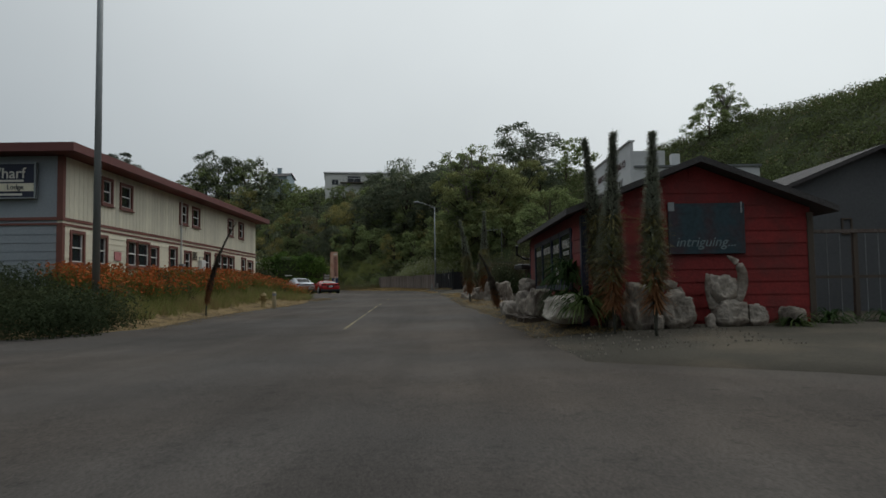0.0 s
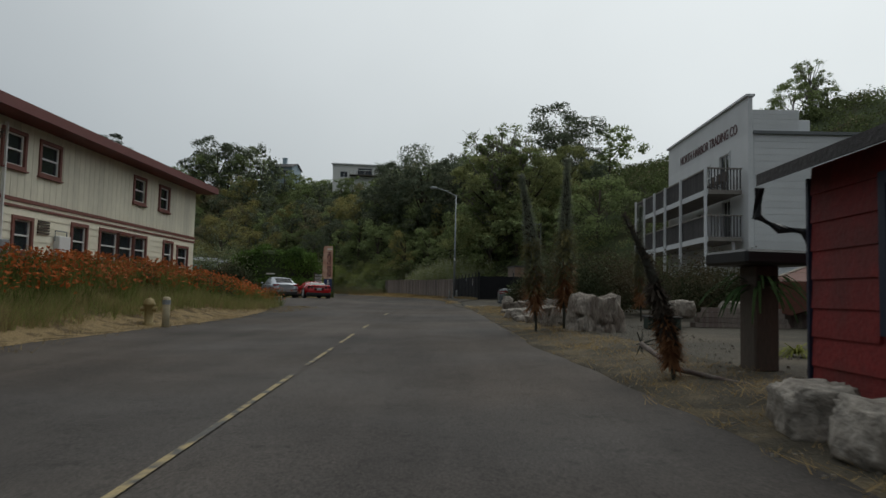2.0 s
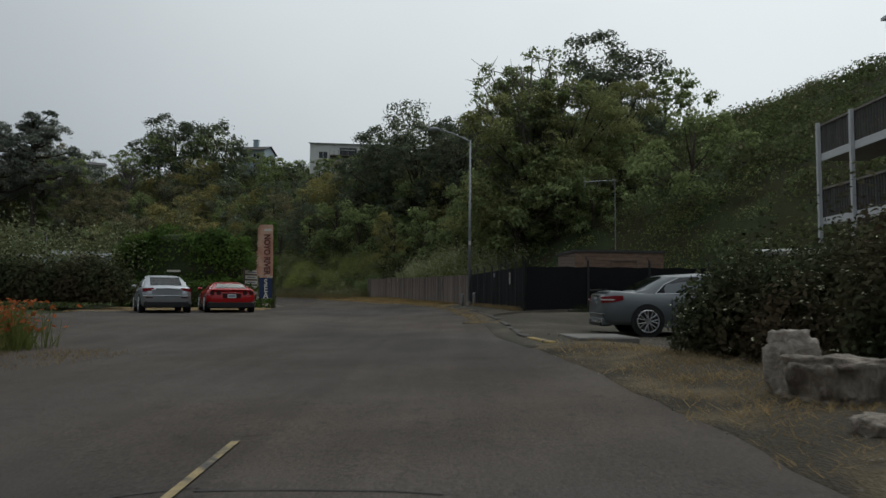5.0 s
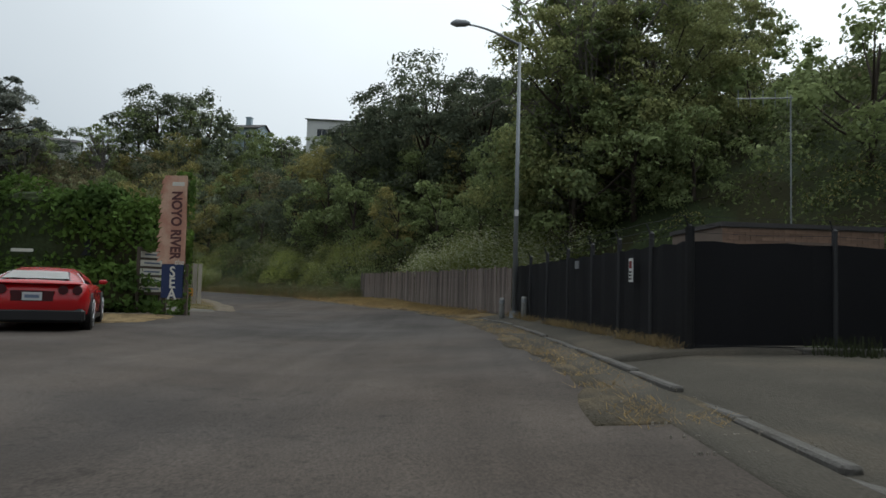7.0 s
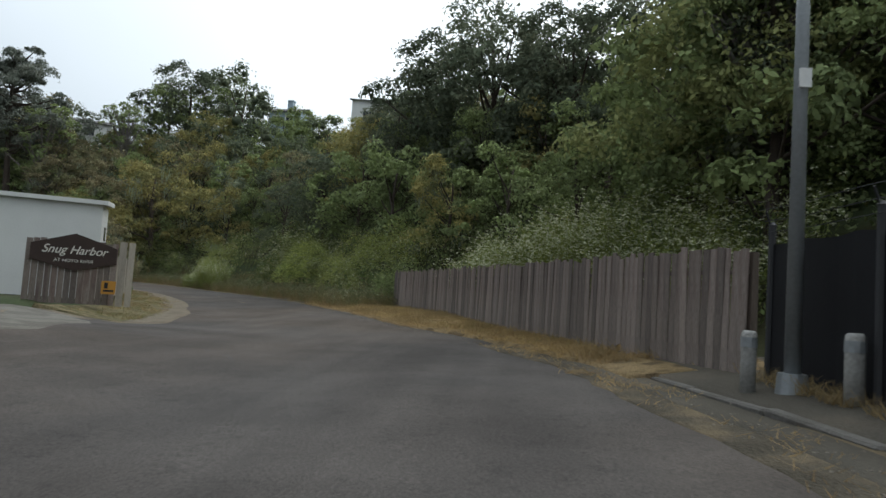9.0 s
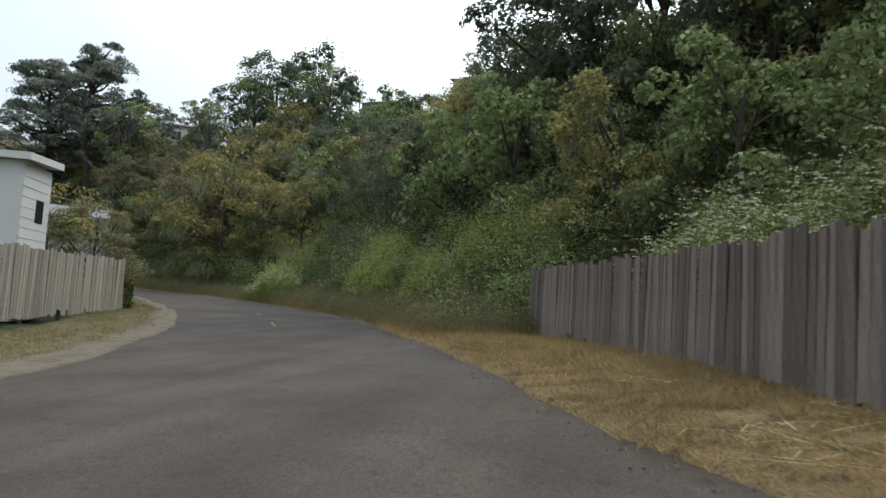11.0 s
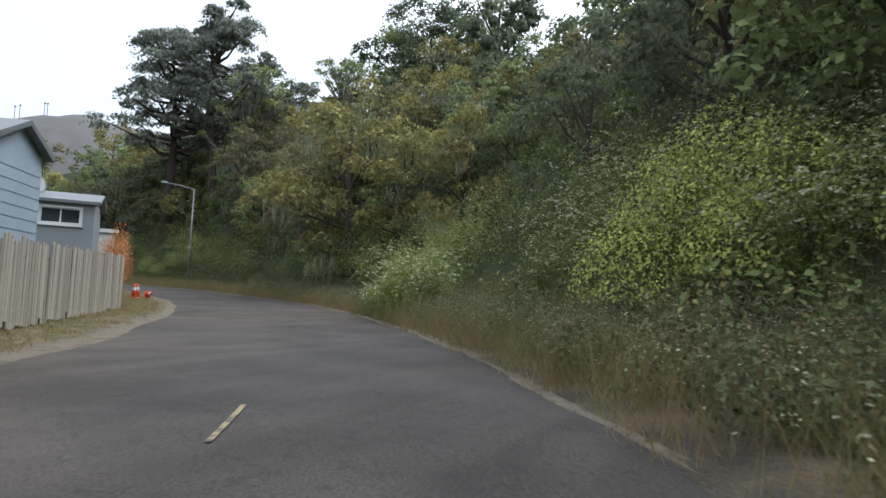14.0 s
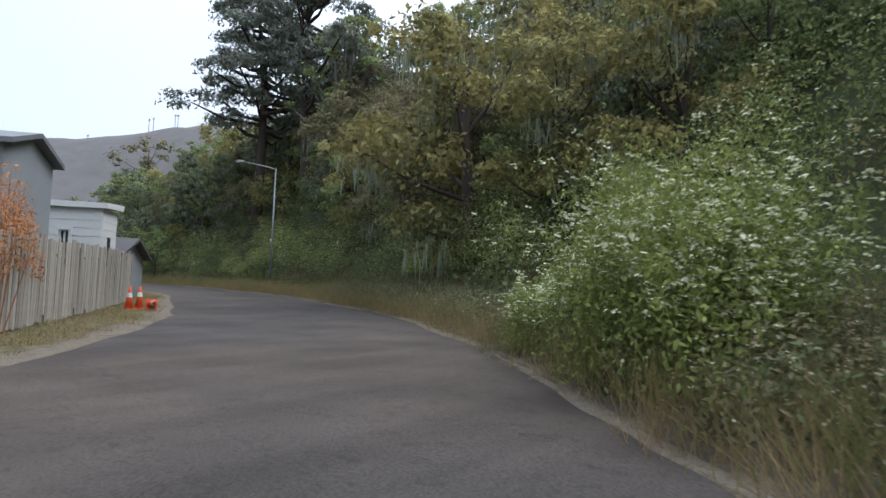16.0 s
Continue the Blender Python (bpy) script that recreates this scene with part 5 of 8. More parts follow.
    part("corner_board", boxes((-0.04, 0.09, -0.045, 0.0, B, E - 0.1), (-0.04, -0.001, 0.0, 0.1, B, E - 0.1)), NAVY, t, "dark navy corner board")
    part("corner_board", boxes((-0.04, 0.07, D, D + 0.045, B, E - 0.1)), NAVY, t, "dark navy corner board")
    part("corner_board", boxes((W - 0.08, W + 0.04, -0.045, 0.0, B, E - 0.1)), WOOD_DARK, t)
    s = thing("painted_mural_board", (4.43, 13.7, 0), 0, "faded teal and dark mural board on the red wall", "sign")
    teal = mat("faded_teal_mural", (0.022, 0.048, 0.062), 0.6, 0.4, 1.6, 14, 0.1, second=(0.04, 0.028, 0.035), patch=0.5)
    part("board", boxes((0.0, 1.5, -0.05, 0.0, 2.10, 3.10), bevel=0.008), teal, s)
    lettering("intriguing...", 0.27, pose(0.72, -0.056, 2.33) @ FACE, mat("dull_teal_lettering", (0.16, 0.21, 0.22), 0.6, 0.3, 4, 30, 0), s, "dull teal hand-written lettering", 0.003, 1.0, 0.3, 0.0)
    part("torn_edge", boxes((1.42, 1.45, -0.06, -0.051, 2.9, 3.12)), GALV, s, "torn pale strip")
    part("torn_edge", boxes((0.0, 0.12, -0.06, -0.051, 2.95, 3.12)), GALV, s, "torn pale strip")


red_shop()


# ---- grey gabled house and wire yard behind the shop ----
def grey_house():
    t = thing("grey_gabled_house", (8.3, 17.5, 0), 0, "plain grey gabled house behind a wire yard", "building")
    gw = mat("dull_grey_paint", (0.085, 0.088, 0.094), 0.75, 0.2, 0.7, 14, 0.08)
    W, D, B, E, A = 5.4, 9.0, 0.6, 3.75, 4.85
    for y0 in (0, D - 0.12):
        bm = bmesh.new()
        prism(bm, [(0, B), (W, B), (W, E), (W / 2, A), (0, E)], y0, y0 + 0.12, "y")
        part("wall", bm, gw, t)
    part("wall", boxes((0, 0.12, 0.12, D - 0.12, B, E)), gw, t)
    part("wall", boxes((W - 0.12, W, 0.12, D - 0.12, B, E)), gw, t)
    gable_roof(t, 0, W, 0, D, E, A - E, ROOF_DARK, 0.3, 0.1)
    window(t, 1.75, 1.95, 2.75, 3.1, -0.005, 0.03, WOOD_DARK, WOOD_DARK, False, False)
    y = thing("wire_yard", (7.4, 14.6, 0), 0, "timber and wire yard with a pale roof rail", "fence")
    for x in (0.1, 1.2, 2.4, 3.6):
        part("post", boxes((x, x + 0.09, 0, 0.09, 0.6, 2.55)), WOOD_DARK, y)
    part("rail", boxes((-0.05, 4.6, -0.03, 0.12, 2.55, 2.62)), WOOD_GREY, y)
    part("rail", boxes((0.1, 3.6, 0.02, 0.07, 1.6, 1.66)), WOOD_DARK, y)
    for k in range(16):
        part("wire", boxes((0.12 + 0.27 * k, 0.13 + 0.27 * k, 0.04, 0.05, 0.6, 2.55)), GALV, y)


grey_house()


# ---- white harbour building with two balconies ----
def harbour_building():
    t = thing("white_harbour_building", (13.2, 61.0, 0), -90, "white boarded harbour building with two timber balconies", "building")
    L, D, B = 12.6, 9.0, 0.8
    holes = [(9.0, 10.3, 7.25, 9.35), (6.6, 7.6, 7.9, 9.2), (2.2, 3.2, 7.9, 9.2), (9.4, 10.4, 4.9, 6.9), (5.5, 6.7, 5.4, 6.7)]
    wp = mat("off_white_boards", (0.60, 0.61, 0.62), 0.7, 0.1, 0.8, 16, 0.08, piece=0.05)
    wall(t, 0, L, B, 9.85, holes, wp, 0, 0.2)
    # false front above, higher at the near end
    bm = bmesh.new()
    prism(bm, [(0, 9.85), (L, 9.85), (L, 11.65), (0, 11.65)], 0.0, 0.2, "y")
    part("false_front", bm, wp, t)
    part("coping", boxes((-0.1, L + 0.08, -0.12, 0.3, 11.65, 11.75)), wp, t)
    part("wall", boxes((L - 0.2, L, 0.2, D, B, 9.8)), wp, t)
    part("parapet", boxes((L - 0.2, L, 0.21, 2.4, 9.8, 11.0)), wp, t)
    part("wall", boxes((0, 0.2, 0.2, D, B, 9.8)), wp, t)
    part("wall", boxes((0.2, L - 0.2, D - 0.2, D, B, 9.8)), wp, t)
    part("roof", boxes((0.2, L + 0.15, 0.2, D + 0.1, 9.8, 9.95)), ROOF_GREY, t)
    for k in range(28):
        z = B + 0.32 * k
        part("siding_board", boxes((L + 0.001, L + 0.025, 0.25, D, z + 0.012, z + 0.315)), wp, t)
    for k in range(5):
        part("siding_board", boxes((L + 0.001, L + 0.03, 0.2, 2.4, 9.85 + 0.23 * k, 10.07 + 0.23 * k)), wp, t)
    part("corner_board", boxes((L - 0.02, L + 0.06, -0.04, 0.2, B, 9.8)), wp, t)
    for a, b, c, d in holes:
        window(t, a, b, c, d, -0.01, 0.09, wp, WHITE_PAINT, d - c < 1.5, False, 1)
    lettering("NORTH HARBOR TRADING CO", 0.72, pose(6.9, -0.03, 10.35) @ FACE, LETTER_DARK, t, "dark red block lettering", 0.01, 0.86)
    deck = mat("weathered_deck", (0.22, 0.20, 0.18), 0.85, 0.25, 1, 14, 0.2)
    dark_rail = mat("dark_weathered_rail", (0.085, 0.08, 0.08), 0.85, 0.25, 1, 14, 0.2, piece=0.15)
    for z in (4.85, 7.15):
        part("deck", boxes((-1.2, L - 0.5, -1.75, -0.13, z - 0.2, z)), deck, t)
        part("fascia", boxes((-1.22, L - 0.48, -1.79, -1.75, z - 0.24, z + 0.03)), wp, t)
        part("handrail", boxes((-1.2, L - 0.5, -1.80, -1.68, z + 1.02, z + 1.09)), deck, t)
        part("handrail", boxes((L - 0.62, L - 0.5, -1.68, -0.1, z + 1.02, z + 1.09)), deck, t)
        for k in range(88):
            x = -1.15 + k * 0.148
            if x < L - 0.65:
                part("baluster", boxes((x, x + 0.075, -1.755, -1.72, z + 0.03, z + 1.02)), dark_rail, t)
        for k in range(10):
            part("baluster", boxes((L - 0.58, L - 0.545, -1.6 + k * 0.155, -1.54 + k * 0.155, z + 0.03, z + 1.02)), dark_rail, t)
    for x in (-1.18, 0.9, 3.2, 5.4, 8.2, L - 0.62):
        part("post", boxes((x, x + 0.12, -1.92, -1.80, 0.9, 8.25 if x > 0 else 8.3)), wp, t)
    for x in (0.5, 4.5, 8.5, L - 0.9):
        part("brace", boxes((x, x + 0.14, -0.5, -0.36, 0.9, 4.65)), wp, t)
    for x, z in ((9.8, 7.2), (10.6, 7.2), (11.4, 7.2)):
        c = thing("balcony_chair", (13.2 - 0.9, 61 - x, z), 0, "dark wooden chair on the balcony", "chair", "balcony chairs")
        part("seat", boxes((-0.22, 0.22, -0.22, 0.22, 0.42, 0.46)), WOOD_DARK, c)
        part("backrest", boxes((0.18, 0.22, -0.22, 0.22, 0.46, 0.95)), WOOD_DARK, c)
        for a in (-0.2, 0.16):
            for b in (-0.2, 0.16):
                part("leg", boxes((a, a + 0.04, b, b + 0.04, 0, 0.42)), WOOD_DARK, c)
    ch = thing("roof_chimney", (17.5, 52, 9.9), 0, "small white roof chimney", "chimney")
    part("stack", boxes((-0.3, 0.3, -0.3, 0.3, 0, 1.5), bevel=0.02), wp, ch)


harbour_building()


# ---- small houses on the crest and beside the lane ----
def small_house(name, at, turn, W, D, H, rise, wall_mat, roof_mat, label, wins=(), chimney=False, flat=False, over=0.35, base=-1.5, balcony=False, side_wins=(), end_boards=True, front_boards=False):
    """A boarded box house; its -y face holds wins (x0, x1, z0, z1). The ridge runs along x."""
    t = thing(name, at, turn, label, "house")
    wall(t, 0, W, base, H, wins, wall_mat, 0, 0.15)
    part("wall", boxes((0, W, D - 0.15, D, base, H)), wall_mat, t)
    for x in (0, W - 0.15):
        bm = bmesh.new()
        if flat:
            box(bm, x, x + 0.15, 0.15, D - 0.15, base, H)
        else:
            prism(bm, [(0.15, base), (D - 0.15, base), (D - 0.15, H), (D / 2, H + rise - 0.02), (0.15, H)], x, x + 0.15, "x")
        part("wall", bm, wall_mat, t)
    n = int((H - max(base, -0.3)) / 0.26)
    for k in range(n if front_boards else 0):
        z = max(base, -0.3) + 0.26 * k
        cut = sorted((a - 0.06, b + 0.06) for a, b, c, d in wins if c - 0.2 < z < d + 0.05)
        x = 0.02
        for a, b in cut + [(W - 0.02, W)]:
            part("siding_board", boxes((x, a, -0.024, -0.001, z + 0.012, z + 0.25)), wall_mat, t)
            x = b
    for k in range(n if end_boards else 0):
        z = max(base, -0.3) + 0.26 * k
        part("siding_board", boxes((W + 0.001, W + 0.022, 0.02, D - 0.02, z + 0.012, z + 0.25)), wall_mat, t)
    for a, b, c, d in wins:
        window(t, a, b, c, d, -0.005, 0.08, WHITE_PAINT, WHITE_PAINT, False, True, 1)
    for a, b, c, d in side_wins:
        part("side_window", boxes((W + 0.02, W + 0.035, a, b, c, d)), GLASS, t)
    if flat:
        bm = bmesh.new()
        prism(bm, [(-over, H), (D + over, H + 0.12), (D + over, H + 0.30), (-over, H + 0.18)], -over, W + over, "x")
        part("roof", bm, roof_mat, t)
    else:
        gable_roof(t, 0, W, 0, D, H, rise, roof_mat, over, 0.12, "x")
    if chimney:
        part("chimney", boxes((W * 0.35, W * 0.35 + 0.9, D / 2 - 0.4, D / 2 + 0.4, H, H + rise + 1.3), (W * 0.35 - 0.08, W * 0.35 + 0.98, D / 2 - 0.48, D / 2 + 0.48, H + rise + 1.3, H + rise + 1.45)), wall_mat, t)
    if balcony:
        part("deck", boxes((W * 0.2, W * 0.75, -1.4, -0.01, H * 0.42, H * 0.42 + 0.15)), WOOD_DARK, t)
        part("rail", boxes((W * 0.2, W * 0.75, -1.4, -1.33, H * 0.42 + 1.0, H * 0.42 + 1.08)), WHITE_PAINT, t)
        for k in range(14):
            x = W * 0.2 + k * W * 0.55 / 13
            part("baluster", boxes((x, x + 0.05, -1.39, -1.34, H * 0.42 + 0.15, H * 0.42 + 1.0)), WOOD_DARK, t)
    return t


PALE_BLUE = mat("pale_blue_boards", (0.30, 0.37, 0.42), 0.7, 0.12, 0.8, 14, 0.08, piece=0.05)
DUSK_BLUE = mat("grey_blue_boards", (0.235, 0.25, 0.255), 0.7, 0.12, 0.8, 14, 0.08, piece=0.05)
GREY_END = mat("grey_boards", (0.22, 0.235, 0.24), 0.7, 0.12, 0.8, 14, 0.08, piece=0.05)
small_house("crest_house", (-26.3, 155.5, 24.0), 8, 17, 9, 4.0, 1.0, WHITE_PAINT, ROOF_GREY, "long white house with a balcony on the crest", [(1.5, 3.0, 1.4, 2.6), (5, 8, 1.9, 3.4), (10, 13, 1.9, 3.4)], balcony=True, base=-4)
small_house("crest_house", (-43.0, 170, 27.4), -6, 5.0, 6, 2.4, 1.1, PALE_BLUE, ROOF_DARK, "small blue-white house with a chimney on the crest", [(0.7, 1.8, 0.6, 1.7), (2.8, 4.0, 0.6, 1.7)], True, base=-4)
small_house("crest_house", (-7.5, 160, 24.0), 0, 10, 8, 3.4, 1.0, WHITE_PAINT, ROOF_GREY, "white house half hidden by trees on the crest", [(1.0, 2.6, 0.9, 2.2), (5, 7, 0.9, 2.2)], base=-4)
small_house("crest_house", (46, 108, 22.4), -10, 6, 5, 2.6, 1.2, GREY_END, ROOF_DARK, "grey gabled house high on the hill", [(1.0, 2.6, 0.9, 2.2)], base=-4)
small_house("crest_house", (-78, 168, 24.0), 30, 9, 7, 3.0, 1.0, WHITE_PAINT, ROOF_DARK, "white house behind the tall pine on the hill", [(1.0, 2.6, 0.9, 2.2), (5, 6.5, 0.9, 2.2)], base=-4)

# lane houses behind the pale fence
small_house("white_shed", (-25.2, 92.6, 0), 25, 4.2, 1.9, 5.32, 0.3, WHITE_PAINT, WHITE_PAINT, "white boarded flat-roofed shed behind the fence", flat=True, base=1.3, over=0.22, side_wins=[(0.95, 1.45, 3.85, 4.45)])
small_house("blue_house", (-39.4, 101.6, 0), 38, 11, 2.5, 5.45, 0.48, PALE_BLUE, ROOF_GREY, "pale blue house with a grey gable end", [(8.9, 10.35, 4.62, 5.3)], base=1.3, over=0.2)
small_house("blue_house", (-48.0, 110.9, 0), 50.7, 9.8, 3.3, 5.72, 0.42, DUSK_BLUE, ROOF_GREY, "pale grey house with white window and grey roof", [(7.9, 9.3, 4.85, 5.45)], base=1.3, over=0.22, end_boards=False)
part("roof_vent", boxes((8.4, 8.95, 0.7, 1.0, 5.75, 6.02), bevel=0.02), WHITE_PAINT, bpy.data.objects["blue_house.001"], "white roof vent")
small_house("white_cottage", (-51.3, 118.9, 0), 49, 6, 1.7, 5.08, 0.55, WHITE_PAINT, WHITE_PAINT, "small white lap-boarded cottage with flat white eaves", [(4.75, 5.05, 3.2, 4.35)], flat=True, base=1.3, over=0.18, front_boards=True, side_wins=[(0.6, 0.95, 3.2, 4.2)])
small_house("grey_cottage", (-57.5, 121.5, 0), 50, 7, 5.0, 3.9, 0.7, GREY_END, ROOF_DARK, "low grey cottage with dark roof", [(5.2, 5.8, 2.6, 3.4)], base=1.3)


# ---- fences ----
def fence_line(points, height, material, label, seed, board=0.145, gap=0.018, base_lift=0.06, wobble=0.07, drop=None, side=1):
    """A board fence along a line; every board is a piece."""
    rng = np.random.default_rng(seed)
    x0, y0 = points[0]
    t = thing("board_fence", (x0, y0, land(x0, y0)), 0, label, "fence")
    variants = []
    for k in range(7):
        bm = bmesh.new()
        h = height + (k % 5 - 2) * 0.018
        prism(bm, [(-board / 2, 0.16 if k == 5 else 0.0), (board / 2, 0.13 if k == 5 else (0.07 if k == 6 else 0.01 * (k % 2))), (board / 2, h - 0.01 * (k % 2)), (-board / 2, h - 0.012 * (k % 3))], -0.011, 0.011, "y")
        me = bpy.data.meshes.new("board")
        bm.to_mesh(me)
        bm.free()
        me.materials.append(material)
        variants.append(me)
    rail_bm, first = bmesh.new(), Vector((x0, y0, land(x0, y0)))
    for (xa, ya), (xb, yb) in zip(points, points[1:]):
        run = math.hypot(xb - xa, yb - ya)
        ang = math.atan2(yb - ya, xb - xa)
        n = int(run / (board + gap))
        za, zb = land(xa, ya), land(xb, yb)
        off = Vector((-math.sin(ang), math.cos(ang), 0)) * 0.04 * side
        for hr in (0.35, height - 0.3):
            tube(rail_bm, [Vector((xa, ya, za + hr)) - first + off, Vector((xb, yb, zb + hr)) - first + off], 0.04, 4)
        for p in range(int(run / 2.4) + 1):
            q = min(1, p * 2.4 / run)
            part("post", boxes((-0.045, 0.045, -0.045, 0.045, -0.2, height - 0.05)), WOOD_DARK, t).matrix_basis = Matrix.Translation(Vector((xa + (xb - xa) * q, ya + (yb - ya) * q, za + (zb - za) * q)) - first + off * 2.4) @ pose(0, 0, 0, 0, 0, math.degrees(ang))
        for k in range(n):
            q = (k + 0.5) / n
            if drop and drop(xa + (xb - xa) * q, ya + (yb - ya) * q):
                continue
            ob = new("board", variants[int(rng.integers(5)) if rng.uniform() < 0.90 else int(rng.integers(5, 7))])
            ob.parent = t
            z = za + (zb - za) * q + base_lift + 0.25 * wobble * math.sin(k * 0.35) + rng.uniform(-1, 1) * wobble * 0.4
            ob.matrix_basis = Matrix.Translation(Vector((xa + (xb - xa) * q, ya + (yb - ya) * q, z)) - first) @ pose(0, 0, 0, rng.uniform(-1.0, 1.0), rng.uniform(-1.3, 1.3), math.degrees(ang) + rng.uniform(-2.5, 2.5))
    part("rail", rail_bm, WOOD_DARK, t)
    return t


fence_line([(-0.85, 75.2), (-3.7, 82.8), (-5.0, 87.0), (-6.3, 91.6), (-9.0, 97.2)], 1.62, WOOD_GREY, "weathered grey-brown board fence beside the straw verge", 3, gap=0.004, side=-1, base_lift=0.01)
fence_line([(-19.3, 90.2), (-24.2, 101.9)], 1.80, WOOD_PALE, "pale weathered upright board fence", 4)
fence_line([(-25.3, 103.4), (-31.5, 110.2), (-37.2, 116.5)], 1.78, WOOD_PALE, "pale weathered board fence with leaning boards", 5, wobble=0.12)
fence_line([(-37.25, 116.52), (-43.6, 121.4), (-50.5, 126.2)], 1.78, WOOD_PALE, "pale upright board fence at the lane's bend", 6)


def mesh_fence():
    """Chain-link fence with black privacy cloth, posts and barbed wire."""
    t = thing("black_mesh_fence", (0.85, 62.4, 0), 0, "chain-link fence with black privacy cloth and barbed wire", "fence")
    runs = [((0, 0), (-1.55, 12.4)), ((0, 0), (9.5, 1.9))]
    for (ax, ay), (bx, by) in runs:
        run = math.hypot(bx - ax, by - ay)
        stops = [0, 0.115, 0.238, 0.37, 0.52, 0.68, 0.84, 1.0] if bx < 0 else [0, 0.25, 0.5, 0.75, 1.0]
        n = len(stops) - 1
        ang = math.degrees(math.atan2(by - ay, bx - ax))
        for k in range(n + 1):
            q = stops[k]
            x, y = ax + (bx - ax) * q, ay + (by - ay) * q
            z = land(0.85 + x, 62.4 + y)
            bm = bmesh.new()
            tube(bm, [(x, y, z - 0.1), (x, y, z + 1.86)], 0.045 if k else 0.07, 8)
            tube(bm, [(x, y, z + 1.86), (x, y, z + 1.9)], [0.055, 0.02], 8)
            part("post", bm, DULL_WIRE, t)
            bm = bmesh.new()
            tube(bm, [(x, y, z + 1.8), (x - 0.10, y - 0.05, z + 2.02)], 0.014, 5)
            part("wire_arm", bm, DULL_WIRE, t)
            if k < n:
                q2 = stops[k + 1]
                x2, y2 = ax + (bx - ax) * q2, ay + (by - ay) * q2
                z2 = land(0.85 + x2, 62.4 + y2)
                d = Vector((x2 - x, y2 - y, 0))
                nrm = Vector((-d.y, d.x, 0)).normalized() * 0.012
                bm = bmesh.new()
                rows = []
                for s in range(7):
                    p = Vector((x, y, 0)) + d * (s / 6)
                    zb = z + (z2 - z) * s / 6
                    sag = 0.02 * math.sin(s * 2.1 + k)
                    rows.append([bm.verts.new((p.x + nrm.x * (4 * sag * 10), p.y + nrm.y * (4 * sag * 10), zb + h)) for h in (0.10, 0.9, 1.64 + sag)])
                for r0, r1 in zip(rows, rows[1:]):
                    for j in range(2):
                        bm.faces.new((r0[j], r1[j], r1[j + 1], r0[j + 1]))
                bmesh.ops.solidify(bm, geom=list(bm.faces), thickness=0.008)
                part("privacy_cloth", bm, MESH_BLACK, t)
                for h in (0.0, 0.12, 0.25):
                    bm = bmesh.new()
                    tube(bm, [(x - 0.05 - h * 0.4, y, z + 1.78 + h), ((x + x2) / 2 - 0.05 - h * 0.4, (y + y2) / 2, (z + z2) / 2 + 1.76 + h), (x2 - 0.05 - h * 0.4, y2, z2 + 1.78 + h)], 0.005, 4)
                    part("barbed_wire", bm, DULL_WIRE, t)
                part("lower_cloth", boxes((0, d.length, -0.01, 0.01, 0.0, 0.11)), BLACK, t).matrix_basis = pose(x, y, z, 0, 0, ang)
    k = thing("low_curb", (2.3, 62.45, land(4, 62.6)), 11.3, "low dark concrete curb at the fence foot", "curb")
    part("curb", boxes((0, 7.5, -0.35, -0.12, -0.15, 0.10), bevel=0.02), CONCRETE, k)
    s = thing("fence_notice", (0.55, 64.45, 0), -83, "small white notice with illegible print on the fence", "sign")
    part("board", boxes((-0.085, 0.085, -0.08, -0.06, 2.5, 2.92)), WHITE_PAINT, s)
    for z in (2.54, 2.60, 2.66):
        part("lettering_bar", boxes((-0.06, 0.06, -0.085, -0.081, z, z + 0.03)), BLACK, s)
    part("emblem", boxes((-0.06, 0.06, -0.085, -0.081, 2.74, 2.87)), RED_WOOD, s)
    s = thing("fence_notice", (0.15, 67.8, 0), -83, "tilted grey notice plate on the fence", "sign")
    part("board", boxes((-0.14, 0.14, -0.08, -0.06, 2.85, 3.02)), GALV, s)


mesh_fence()


